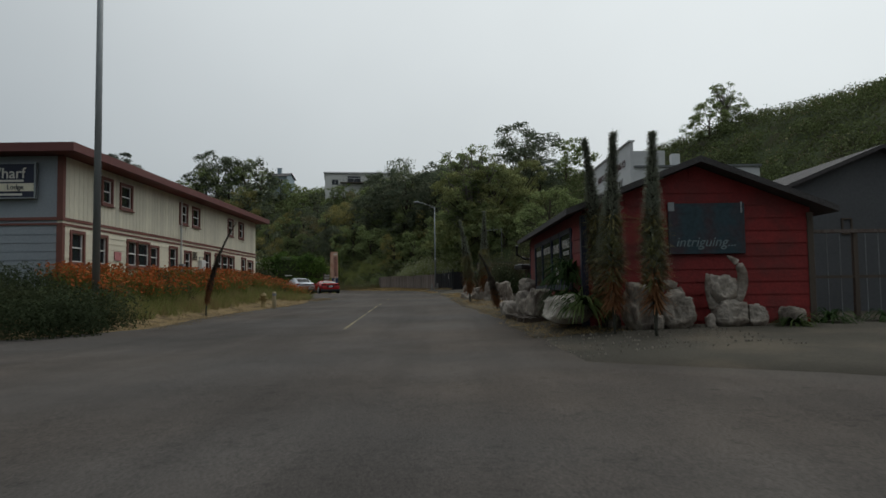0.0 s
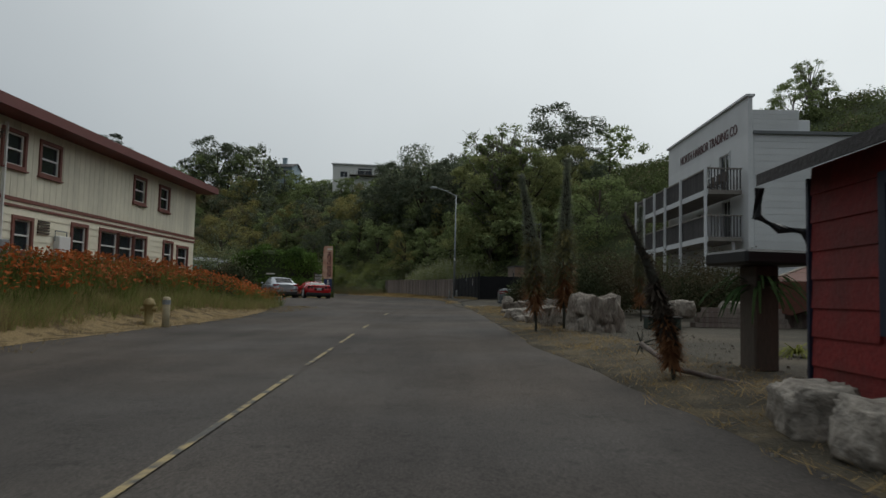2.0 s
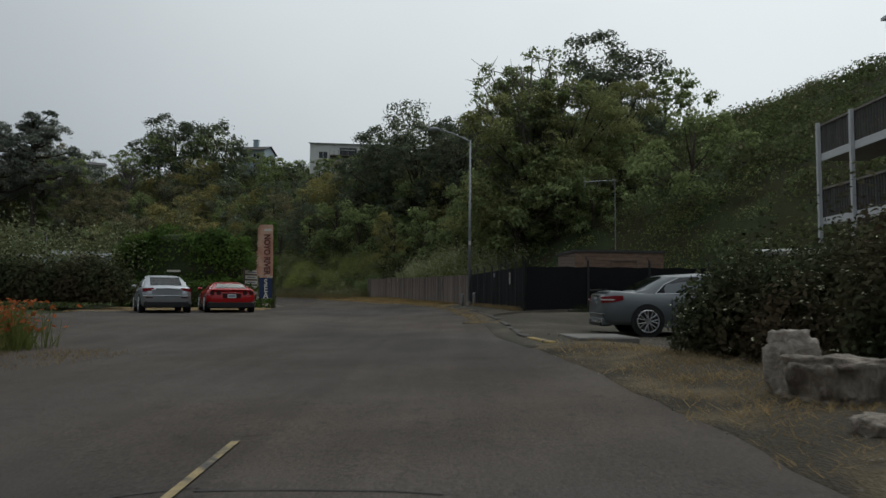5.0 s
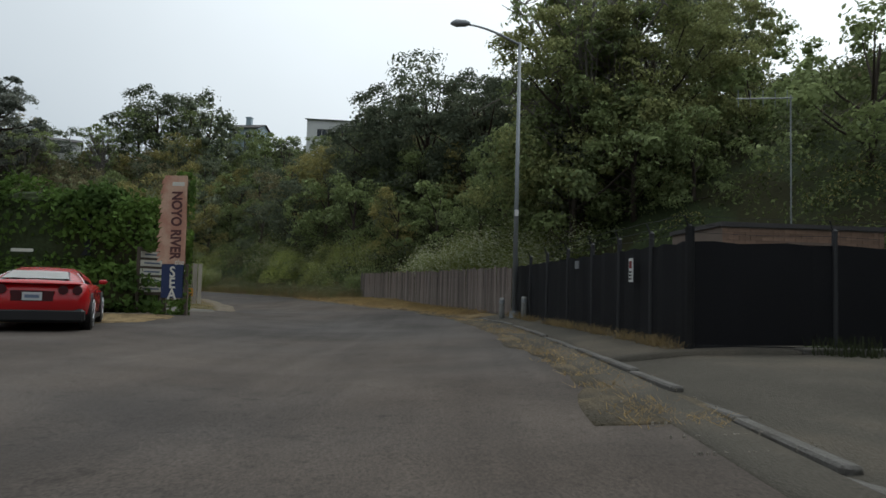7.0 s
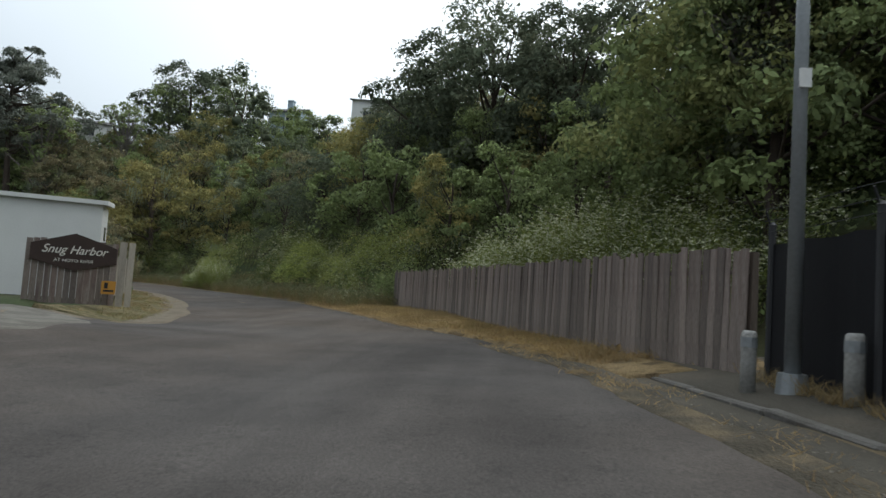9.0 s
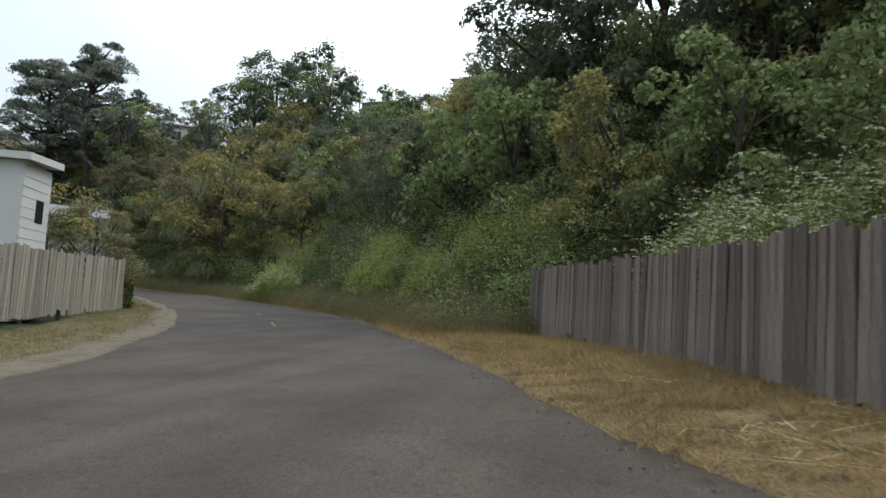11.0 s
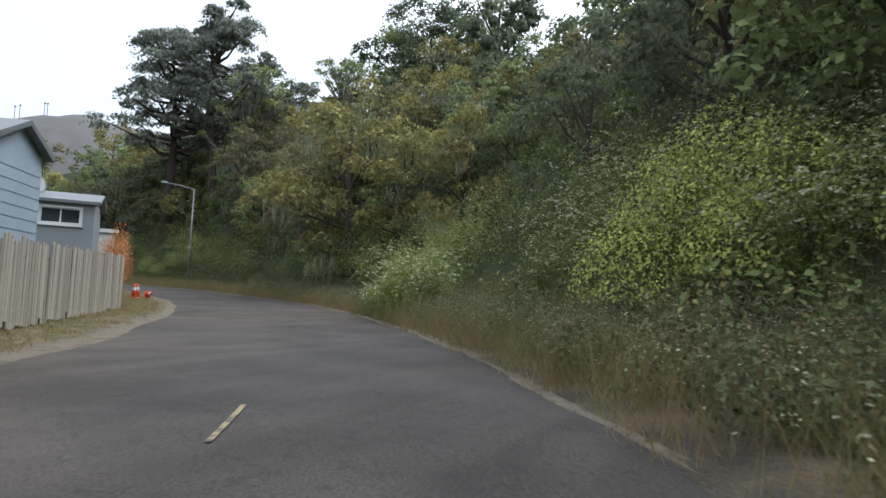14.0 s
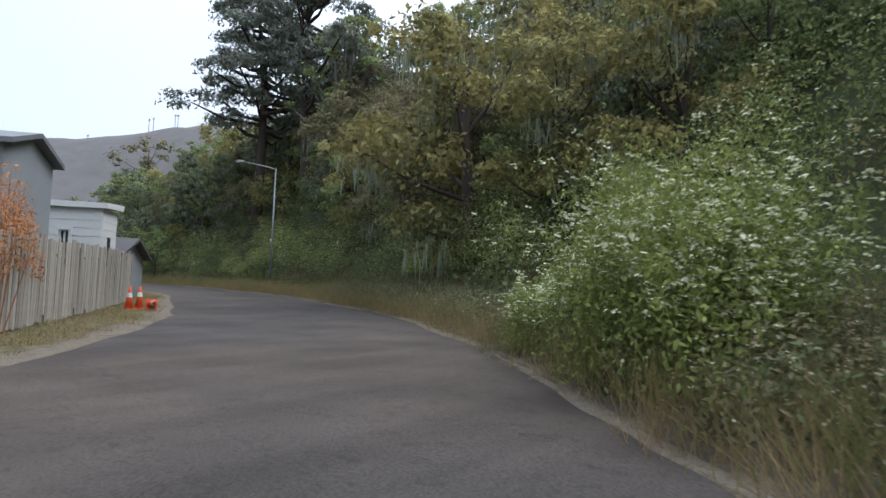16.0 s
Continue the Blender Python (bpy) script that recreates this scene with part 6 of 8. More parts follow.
# ---- brick shed and aerial ----
def brick_shed():
    t = thing("tan_brick_shed", (3.85, 69.2, 0), 6, "low tan brick shed with flat roof behind the fence", "shed")
    br = mat("tan_brick", (0.22, 0.14, 0.10), 0.85, 0.15, 1.5, 20, 0.2, piece=0.2)
    core = mat("mortar", (0.17, 0.13, 0.105), 0.9, 0.15, 2, 20, 0.2)
    part("wall", boxes((0, 4.2, 0.0, 3.0, 1.0, 4.05)), core, t)
    part("roof", boxes((-0.06, 4.26, -0.06, 3.06, 4.05, 4.16)), ROOF_DARK, t)
    me = {}
    for w in (0.29, 0.14):
        bm = boxes((0.004, w - 0.006, -0.012, 0.0, 0.004, 0.094))
        me[w] = bpy.data.meshes.new("brick")
        bm.to_mesh(me[w])
        bm.free()
        me[w].materials.append(br)
    for r in range(14):
        x = 0.0
        k = 0
        while x < 4.18:
            w = 0.14 if (r % 2 and k == 0) or x + 0.3 > 4.2 else 0.29
            ob = new("brick", me[w])
            ob.parent = t
            ob.matrix_basis = Matrix.Translation((x, -0.001, 2.62 + r * 0.1))
            x += w
            k += 1
    window(t, 1.7, 2.9, 2.9, 3.65, -0.02, 0.05, core, WOOD_PALE, False, True, 1)
    a = thing("yagi_aerial", (5.9, 70.0, 4.1), 0, "thin grey yagi aerial on a tall mast", "antenna")
    bm = bmesh.new()
    tube(bm, [(0, 0, 0), (0, 0, 3.5)], 0.02, 7)
    part("mast", bm, GALV, a)
    bm = bmesh.new()
    tube(bm, [(0.05, 0, 3.42), (-1.55, -0.4, 3.25)], 0.018, 6)
    part("boom", bm, GALV, a)
    for k in range(5):
        x, y, z = -0.1 - 0.35 * k, -0.025 - 0.09 * k, 3.40 - 0.036 * k
        bm = bmesh.new()
        tube(bm, [(x, y, z - 0.22), (x, y, z + 0.22)], 0.009, 5)
        part("element", bm, GALV, a)


brick_shed()


# ---- street furniture ----
def street_lamp(x, y, h, ax, ay, rise, label):
    z = land(x, y)
    t = thing("street_lamp", (x, y, z), 0, label, "street lamp", "street lamps")
    bm = bmesh.new()
    tube(bm, [(0, 0, -0.1), (0, 0, h)], [0.085, 0.048], 12)
    part("pole", bm, GALV, t, smooth=True)
    bm = bmesh.new()
    tube(bm, [(0, 0, 0), (0, 0, 0.25)], [0.17, 0.14], 12)
    part("base", bm, GALV, t)
    bm = bmesh.new()
    tube(bm, [(ax * q, ay * q, h - 0.08 + rise * math.sin(q * math.pi / 2)) for q in np.linspace(0, 0.85, 9)], [0.045 - 0.015 * q for q in np.linspace(0, 1, 9)], 8)
    part("arm", bm, GALV, t, smooth=True)
    n = math.hypot(ax, ay)
    ux, uy = ax / n, ay / n
    bm = bmesh.new()
    c = Vector((ax * 0.82, ay * 0.82, h - 0.06 + rise))
    tube(bm, [c, c + Vector((ux, uy, 0)) * 0.15, c + Vector((ux, uy, 0)) * 0.45, c + Vector((ux, uy, -0.02)) * 0.62], [0.05, 0.11, 0.12, 0.04], 10)
    part("lamp_head", bm, GALV, t, smooth=True)
    part("tag", boxes((-0.06, 0.06, -0.125, -0.1, 3.2, 3.4)), WHITE_PAINT, t)


street_lamp(-0.85, 73.7, 8.75, -1.95, 0.0, 0.65, "tall grey street lamp with a curved arm beside the kerb")
street_lamp(-64.15, 143.44, 8.35, 0.0 - 2.2, -1.6, 0.45, "slim grey street lamp at the bend")


def plain_pole():
    z = land(-10.15, 20.4)
    t = thing("steel_pole", (-10.15, 20.4, z), 0, "tall plain grey steel pole beside the lodging house", "pole")
    bm = bmesh.new()
    tube(bm, [(0, 0, -0.2), (0, 0, 14)], [0.11, 0.075], 14)
    part("shaft", bm, GALV, t, smooth=True)
    part("base_plate", boxes((-0.2, 0.2, -0.2, 0.2, 0, 0.05)), GALV, t)


plain_pole()


def bollard(x, y, h, r, material, label, name="bollard"):
    t = thing(name, (x, y, land(x, y)), 0, label, "bollard", "bollards")
    bm = bmesh.new()
    tube(bm, [(0, 0, -0.1), (0, 0, h - 0.03), (0, 0, h)], [r, r, r * 0.7], 12)
    part("post", bm, material, t, smooth=True)
    bm = bmesh.new()
    tube(bm, [(0, 0, h * 0.75), (0, 0, h * 0.9)], r + 0.006, 12)
    part("band", bm, GALV, t)


PALE_POST = mat("pale_concrete_post", (0.26, 0.255, 0.24), 0.85, 0.3, 3, 30, 0.3)
bollard(-0.62, 72.9, 0.70, 0.085, PALE_POST, "stout grey concrete bollard beside the lamp")
bollard(-1.22, 73.9, 0.70, 0.08, PALE_POST, "slim concrete bollard beside the lamp")
bollard(-7.75, 32.0, 0.75, 0.09, mat("pale_timber_post", (0.42, 0.36, 0.24), 0.8, 0.2, 2, 20, 0.2), "pale timber marker post in the grass")


def hydrant():
    t = thing("fire_hydrant", (-8.35, 32.4, land(-8.35, 32.4)), 0, "faded yellow fire hydrant in long grass", "hydrant")
    y = mat("faded_hydrant_yellow", (0.22, 0.165, 0.065), 0.6, 0.25, 4, 25, 0.15)
    bm = bmesh.new()
    tube(bm, [(0, 0, -0.1), (0, 0, 0.08), (0, 0, 0.1), (0, 0, 0.5), (0, 0, 0.52), (0, 0, 0.56), (0, 0, 0.66), (0, 0, 0.70)], [0.16, 0.16, 0.11, 0.11, 0.15, 0.15, 0.10, 0.04], 12)
    part("barrel", bm, y, t, smooth=True)
    for s in (-1, 1):
        bm = bmesh.new()
        tube(bm, [(0, 0, 0.42), (s * 0.2, 0, 0.42)], 0.06, 8)
        part("outlet", bm, y, t)
    bm = bmesh.new()
    tube(bm, [(0, 0, 0.70), (0, 0, 0.76)], 0.03, 5)
    part("nut", bm, y, t)


hydrant()


def kerb():
    """Broken concrete kerb stones along the walk."""
    t = thing("kerb", (0, 0, 0), 0, "broken concrete kerb stones along the walk", "kerb", kind="structure")
    ks = np.where((YK >= 49.5) & (YK <= 76.5))[0]
    rng = np.random.default_rng(9)
    s = 0
    while s < len(ks) - 3:
        k0, k1 = ks[s], ks[min(s + 3, len(ks) - 1)]
        o = EDGE_R[k0] + 0.22
        x0, y0 = LINE_PTS[k0, 0] + RIGHT[k0, 0] * o, LINE_PTS[k0, 1] + RIGHT[k0, 1] * o
        o1 = EDGE_R[k1] + 0.22
        x1, y1 = LINE_PTS[k1, 0] + RIGHT[k1, 0] * o1, LINE_PTS[k1, 1] + RIGHT[k1, 1] * o1
        L = math.hypot(x1 - x0, y1 - y0)
        yellow = 49.0 < y0 < 51.2
        bm = boxes((0, L - 0.015, -0.07, 0.07, -0.15, 0.045 + rng.uniform(-0.025, 0.015)), bevel=0.02)
        ob = part("kerb_stone", bm, KERB_YELLOW if yellow else CONCRETE, t, "kerb stone painted yellow" if yellow else "")
        ob.matrix_basis = Matrix.Translation((x0, y0, (land(x0, y0) + land(x1, y1)) / 2)) @ pose(0, 0, 0, rng.uniform(-3, 3), rng.uniform(-1, 1), math.degrees(math.atan2(y1 - y0, x1 - x0)) + rng.uniform(-1.5, 1.5))
        s += 3
    d = thing("drain_slab", (1.25, 51.8, land(1.25, 51.8) + 0.06), 6, "pale concrete drain slab beside the kerb", "slab")
    part("slab", boxes((-0.62, 0.62, -0.75, 0.75, -0.08, 0.03), bevel=0.015), mat("pale_slab", (0.155, 0.148, 0.135), 0.8, 0.15, 2, 30, 0.2), d)
    part("slot", boxes((-0.35, 0.5, -0.65, -0.5, 0.031, 0.035)), BLACK, d)


kerb()

# ---- cars ----
def loft(bm, rings):
    vs = [[bm.verts.new(p) for p in r] for r in rings]
    n = len(vs[0])
    for a, b in zip(vs, vs[1:]):
        for k in range(n):
            bm.faces.new((a[k], a[(k + 1) % n], b[(k + 1) % n], b[k]))
    bm.faces.new(vs[0][::-1])
    bm.faces.new(vs[-1])
    bmesh.ops.recalc_face_normals(bm, faces=bm.faces)
    return bm


def body_ring(y, w, zb, zs, crown=0.04, tuck=0.88):
    """One cross section of a car's lower body, half width w, from zb to shoulder zs."""
    half = [(0, zb), (w * tuck, zb), (w * 0.97, zb + 0.10), (w, zb + (zs - zb) * 0.45), (w * 0.985, zb + (zs - zb) * 0.72), (w * 0.93, zs - 0.02), (w * 0.80, zs + crown * 0.5), (0, zs + crown)]
    return [(x, y, z) for x, z in half] + [(-x, y, z) for x, z in half[-2:0:-1]]


def cabin_ring(y, wb, wr, zb, zr):
    half = [(0, zb), (wb, zb), (wb * 0.5 + wr * 0.5 + 0.02, (zb + zr) / 2), (wr, zr - 0.05), (wr * 0.8, zr), (0, zr + 0.015)]
    return [(x, y, z) for x, z in half] + [(-x, y, z) for x, z in half[-2:0:-1]]


RUBBER = mat("tyre_rubber", (0.015, 0.015, 0.015), 0.85, 0.2, 6, 40, 0.1)
RIM = mat("alloy_rim", (0.45, 0.45, 0.46), 0.3, 0.1, 5, 30, 0, metal=0.8)
LAMP_RED = mat("red_tail_lamp", (0.19, 0.012, 0.018), 0.2, 0.1, 8, 30, 0)
LAMP_DARK = mat("smoked_tail_lamp", (0.05, 0.01, 0.012), 0.25, 0.1, 8, 30, 0)
CHROME = mat("chrome_trim", (0.7, 0.7, 0.7), 0.15, 0.05, 8, 30, 0, metal=1.0)
PLATE = mat("number_plate", (0.5, 0.5, 0.5), 0.5, 0.1, 8, 30, 0)


def wheel(car, x, y, r, width, spokes, split):
    s = 1 if x > 0 else -1
    w = thing("wheel", (0, 0, 0))
    w.parent = car
    w.matrix_basis = pose(x, y, r)
    bm = bmesh.new()
    tube(bm, [(-width / 2, 0, 0), (-width / 2 + 0.02, 0, 0), (width / 2 - 0.02, 0, 0), (width / 2, 0, 0)], [r * 0.92, r, r, r * 0.92], 28)
    part("tyre", bm, RUBBER, w, smooth=False)
    bm = bmesh.new()
    e = s * (width / 2 + 0.006)
    for k in range(spokes):
        a = k * math.tau / spokes
        for da in ((-0.20, 0.20) if split else (0.0,)):
            p0, p1 = Vector((e + s * 0.012, 0.06 * math.cos(a), 0.06 * math.sin(a))), Vector((e + s * 0.010, r * 0.74 * math.cos(a + da), r * 0.74 * math.sin(a + da)))
            tube(bm, [p0, p1], [0.016, 0.013], 5)
    tube(bm, [(e - s * 0.02, 0, 0), (e + s * 0.012, 0, 0)], 0.07, 12)
    n = 28
    ring = [(e, r * 0.75 * math.cos(k * math.tau / n), r * 0.75 * math.sin(k * math.tau / n)) for k in range(n + 1)]
    tube(bm, ring, 0.016, 5, False)
    part("rim", bm, RIM, w, "split-spoke alloy rim" if split else "alloy rim")
    bm = bmesh.new()
    tube(bm, [(e - s * 0.012, 0, 0), (e + s * 0.001, 0, 0)], r * 0.74, 24)
    part("brake_disc", bm, BLACK, w)


def make_car(name, at, turn, L, W, H, paint, label, rear, shoulder, cabin, tail, r=0.33, wheels=(0.85, 3.6), split=False, spokes=7):
    """A car with its tail at its own y = 0 and nose along +y."""
    t = thing(name, at, turn, label, "car")
    w = W / 2
    st = [(0.0, 0.80, 0.42, rear[0]), (0.06, 0.90, 0.30, rear[1]), (0.25, 0.97, 0.24, rear[2]), (0.9, 1.0, 0.22, shoulder), (1.8, 1.0, 0.20, shoulder), (3.0, 1.0, 0.20, shoulder - 0.01), (3.7, 0.99, 0.22, shoulder - 0.08), (L - 0.4, 0.93, 0.24, shoulder - 0.22), (L - 0.1, 0.80, 0.30, shoulder - 0.34), (L, 0.66, 0.38, shoulder - 0.42)]
    bm = bmesh.new()
    loft(bm, [body_ring(y, w * k, zb, zs) for y, k, zb, zs in st])
    part("body", bm, paint, t, smooth=True)
    # painted greenhouse, with panes set a little proud of it
    fine = []
    for c0, c1 in zip(cabin, cabin[1:]):
        fine += [[c0[k] + (c1[k] - c0[k]) * q for k in range(4)] for q in np.linspace(0, 1, 4, endpoint=False)]
    fine.append(list(cabin[-1]))
    bm = bmesh.new()
    loft(bm, [cabin_ring(y, w * a, w * b, shoulder - 0.02, z) for y, a, b, z in fine])
    part("roof", bm, paint, t, smooth=True).data.set_sharp_from_angle(angle=radians(32))

    def at(y, q, out=0.008):
        """A place on the cabin's side: q of the way from the shoulder to the roof's edge."""
        wb, wr, zr = (np.interp(y, [c[0] for c in cabin], [c[k] for c in cabin]) for k in (1, 2, 3))
        zb = shoulder - 0.02
        zs = [zb, (zb + zr) / 2, zr - 0.05]
        z = zs[0] + (zs[2] - zs[0]) * q
        return float(np.interp(z, zs, [w * wb, w * (wb + wr) / 2 + 0.02, w * wr])) + out, float(z)

    def pane(name, pts, mtl, label=""):
        bm = bmesh.new()
        bm.faces.new([bm.verts.new(p) for p in pts])
        bmesh.ops.solidify(bm, geom=list(bm.faces), thickness=0.006)
        return part(name, bm, mtl, t, label)

    y0, y1 = cabin[0][0], cabin[-1][0]
    a0, a1 = cabin[1][0], cabin[-2][0]
    ym = (a0 + a1) / 2 + 0.12
    for s in (-1, 1):
        for nm, ys in (("rear_door_window", ((a0 - 0.28, 0.10), (ym - 0.05, 0.08), (ym - 0.03, 0.93), (a0 + 0.30, 0.93), (a0 - 0.05, 0.62))), ("front_door_window", ((ym + 0.05, 0.08), (a1 + 0.55, 0.10), (a1 + 0.28, 0.55), (a1 - 0.05, 0.93), (ym + 0.06, 0.93)))):
            pts = []
            for y, q in ys:
                x, z = at(y, q)
                pts.append((s * x, y, z))
            pane(nm, pts if s > 0 else pts[::-1], CAR_GLASS, "dark tinted glass")
        bm = bmesh.new()
        rim = [(a0 - 0.30, 0.08), (a0 - 0.07, 0.64), (a0 + 0.30, 0.97), ((a0 + a1) / 2, 0.98), (a1 - 0.02, 0.97)]
        tube(bm, [(s * at(y, q, 0.006)[0], y, at(y, q)[1]) for y, q in rim], 0.011, 5)
        tube(bm, [(s * at(y, 0.05, 0.006)[0], y, at(y, 0.05)[1]) for y in (a0 - 0.30, ym, a1 + 0.55)], 0.011, 5)
        part("window_trim", bm, CHROME, t)
    for nm, ca, cb in (("rear_window", cabin[0], cabin[1]), ("windscreen", cabin[-1], cabin[-2])):
        pts = []
        for q, side in ((0.10, -1), (0.10, 1), (0.90, 1), (0.90, -1)):
            y, wr, zr = (ca[k] + (cb[k] - ca[k]) * q for k in (0, 2, 3))
            pts.append((side * w * wr * 0.84, y, zr + 0.018))
        if nm == "windscreen":
            pts = pts[::-1]
        pane(nm, pts, CAR_GLASS, "dark sloping glass")
    for s in (-1, 1):
        for y in (wheels[0] + 0.55, (wheels[0] + wheels[1]) / 2 + 0.05, wheels[1] - 0.55):
            part("door_seam", boxes((s * w * 0.992 - 0.004, s * w * 0.992 + 0.012, y, y + 0.012, 0.32, shoulder - 0.12)), BLACK, t)
        for y in ((wheels[0] + wheels[1]) / 2 - 0.2, wheels[1] - 0.78):
            part("door_handle", boxes((s * w * 0.99 - 0.01, s * w * 0.99 + 0.03, y - 0.18, y, shoulder - 0.17, shoulder - 0.13), bevel=0.008), paint, t)
        part("side_skirt", boxes((s * w - 0.05, s * w + 0.008, wheels[0] + 0.4, wheels[1] - 0.4, 0.19, 0.27)), tail["low"], t)
        m = bmesh.new()
        box(m, s * (w + 0.06) - 0.085, s * (w + 0.06) + 0.085, cabin[-1][0] - 0.45, cabin[-1][0] - 0.34, shoulder + 0.01, shoulder + 0.11, 0.03)
        part("mirror", m, paint, t)
        for y in wheels:
            # body isn't cut: a black disc stands for the shaded wheel well
            bm = bmesh.new()
            tube(bm, [(s * (w - 0.10), y, r + 0.01), (s * (w + 0.003), y, r + 0.01)], r + 0.055, 26)
            part("wheel_arch", bm, BLACK, t)
            wheel(t, s * (w - 0.10), y, r, 0.23, spokes, split)
    part("lower_bumper", boxes((-w * 0.80, w * 0.80, 0.0, 0.25, 0.22, 0.40), bevel=0.03), tail["low"], t)
    part("plate", boxes((-0.16, 0.16, tail["py"] - 0.02, tail["py"], tail["pz"], tail["pz"] + 0.15)), PLATE, t, "pale number plate with a blank bar")
    part("plate_bar", boxes((-0.12, 0.12, tail["py"] - 0.025, tail["py"] - 0.021, tail["pz"] + 0.045, tail["pz"] + 0.105)), tail["bar"], t)
    return t


WHITE_CAR = mat("silver_car_paint", (0.40, 0.42, 0.45), 0.28, 0.04, 1, 60, 0, metal=0.75, spec=0.6)
RED_CAR = mat("bright_red_car_paint", (0.36, 0.007, 0.010), 0.22, 0.04, 1, 60, 0, spec=0.6)
GREY_CAR = mat("slate_grey_car_paint", (0.115, 0.13, 0.14), 0.30, 0.05, 1, 60, 0, metal=0.25, spec=0.6)
BAR = mat("plate_blue_bar", (0.14, 0.17, 0.24), 0.5, 0.1, 8, 30, 0)


def saloon_car():
    x, y = -12.49, 63.44
    t = make_car("saloon_car", (x, y, land(x, y) + 0.02), 28, 4.5, 1.82, 1.45, WHITE_CAR, "silver-white saloon car parked against the ivy", (0.80, 0.93, 1.0), 0.98,
                 [(0.42, 0.86, 0.74, 1.0), (1.25, 0.92, 0.70, 1.39), (2.1, 0.94, 0.72, 1.45), (2.65, 0.94, 0.70, 1.42), (3.6, 0.90, 0.66, 1.0)], dict(low=BLACK, py=0.03, pz=0.78, bar=BAR))
    for s in (-1, 1):
        bm = bmesh.new()
        prism(bm, [(s * 0.42, 0.86), (s * 0.85, 0.80), (s * 0.86, 0.93), (s * 0.50, 0.95)], 0.005, 0.30, "y")
        part("tail_lamp", bm, LAMP_RED, t, "dark red tail lamp")
        part("reflector", boxes((s * 0.62 - 0.12, s * 0.62 + 0.12, -0.01, 0.05, 0.56, 0.60)), LAMP_DARK, t)
    part("lower_valance", boxes((-0.80, 0.80, -0.02, 0.28, 0.20, 0.44), bevel=0.04), BLACK, t)
    part("bumper_crease", boxes((-0.84, 0.84, -0.022, 0.1, 0.62, 0.66), bevel=0.012), WHITE_CAR, t)
    part("boot_trim", boxes((-0.42, 0.42, -0.016, 0.02, 0.905, 0.925)), CHROME, t)
    part("boot_lid", boxes((-0.55, 0.55, -0.005, 0.05, 0.66, 0.90), bevel=0.02), WHITE_CAR, t)


def sports_car():
    x, y = -10.44, 64.70
    t = make_car("sports_car", (x, y, land(x, y) + 0.02), 24, 4.4, 1.90, 1.22, RED_CAR, "low bright red sports car parked against the ivy", (0.62, 0.86, 0.93), 0.90,
                 [(0.20, 0.80, 0.74, 0.93), (1.05, 0.86, 0.62, 1.14), (1.9, 0.90, 0.62, 1.22), (2.2, 0.90, 0.62, 1.20), (3.1, 0.86, 0.5, 0.92)], dict(low=BLACK, py=-0.005, pz=0.58, bar=BAR), r=0.335)
    for s in (-1, 1):
        for x0 in (0.50, 0.74):
            bm = bmesh.new()
            tube(bm, [(s * x0, -0.012, 0.78), (s * x0, 0.1, 0.78)], 0.085, 16)
            part("tail_lamp", bm, LAMP_DARK, t, "round dark red tail lamp")
    part("lower_valance", boxes((-0.88, 0.88, -0.015, 0.30, 0.17, 0.43), bevel=0.05), BLACK, t)
    part("tail_lip", boxes((-0.80, 0.80, -0.02, 0.16, 0.885, 0.91), bevel=0.01), RED_CAR, t)
    part("plate_surround", boxes((-0.36, 0.36, -0.004, 0.06, 0.55, 0.76), bevel=0.02), LAMP_DARK, t)
    # a white sunshade lies under the sloping rear glass
    bm = bmesh.new()
    vs = [bm.verts.new(p) for p in ((-0.56, 0.32, 0.992), (0.56, 0.32, 0.992), (0.47, 0.92, 1.140), (-0.47, 0.92, 1.140))]
    bm.faces.new(vs)
    bmesh.ops.solidify(bm, geom=list(bm.faces), thickness=0.015)
    part("sunshade", bm, WHITE_PAINT, t, "white sunshade over the rear glass")


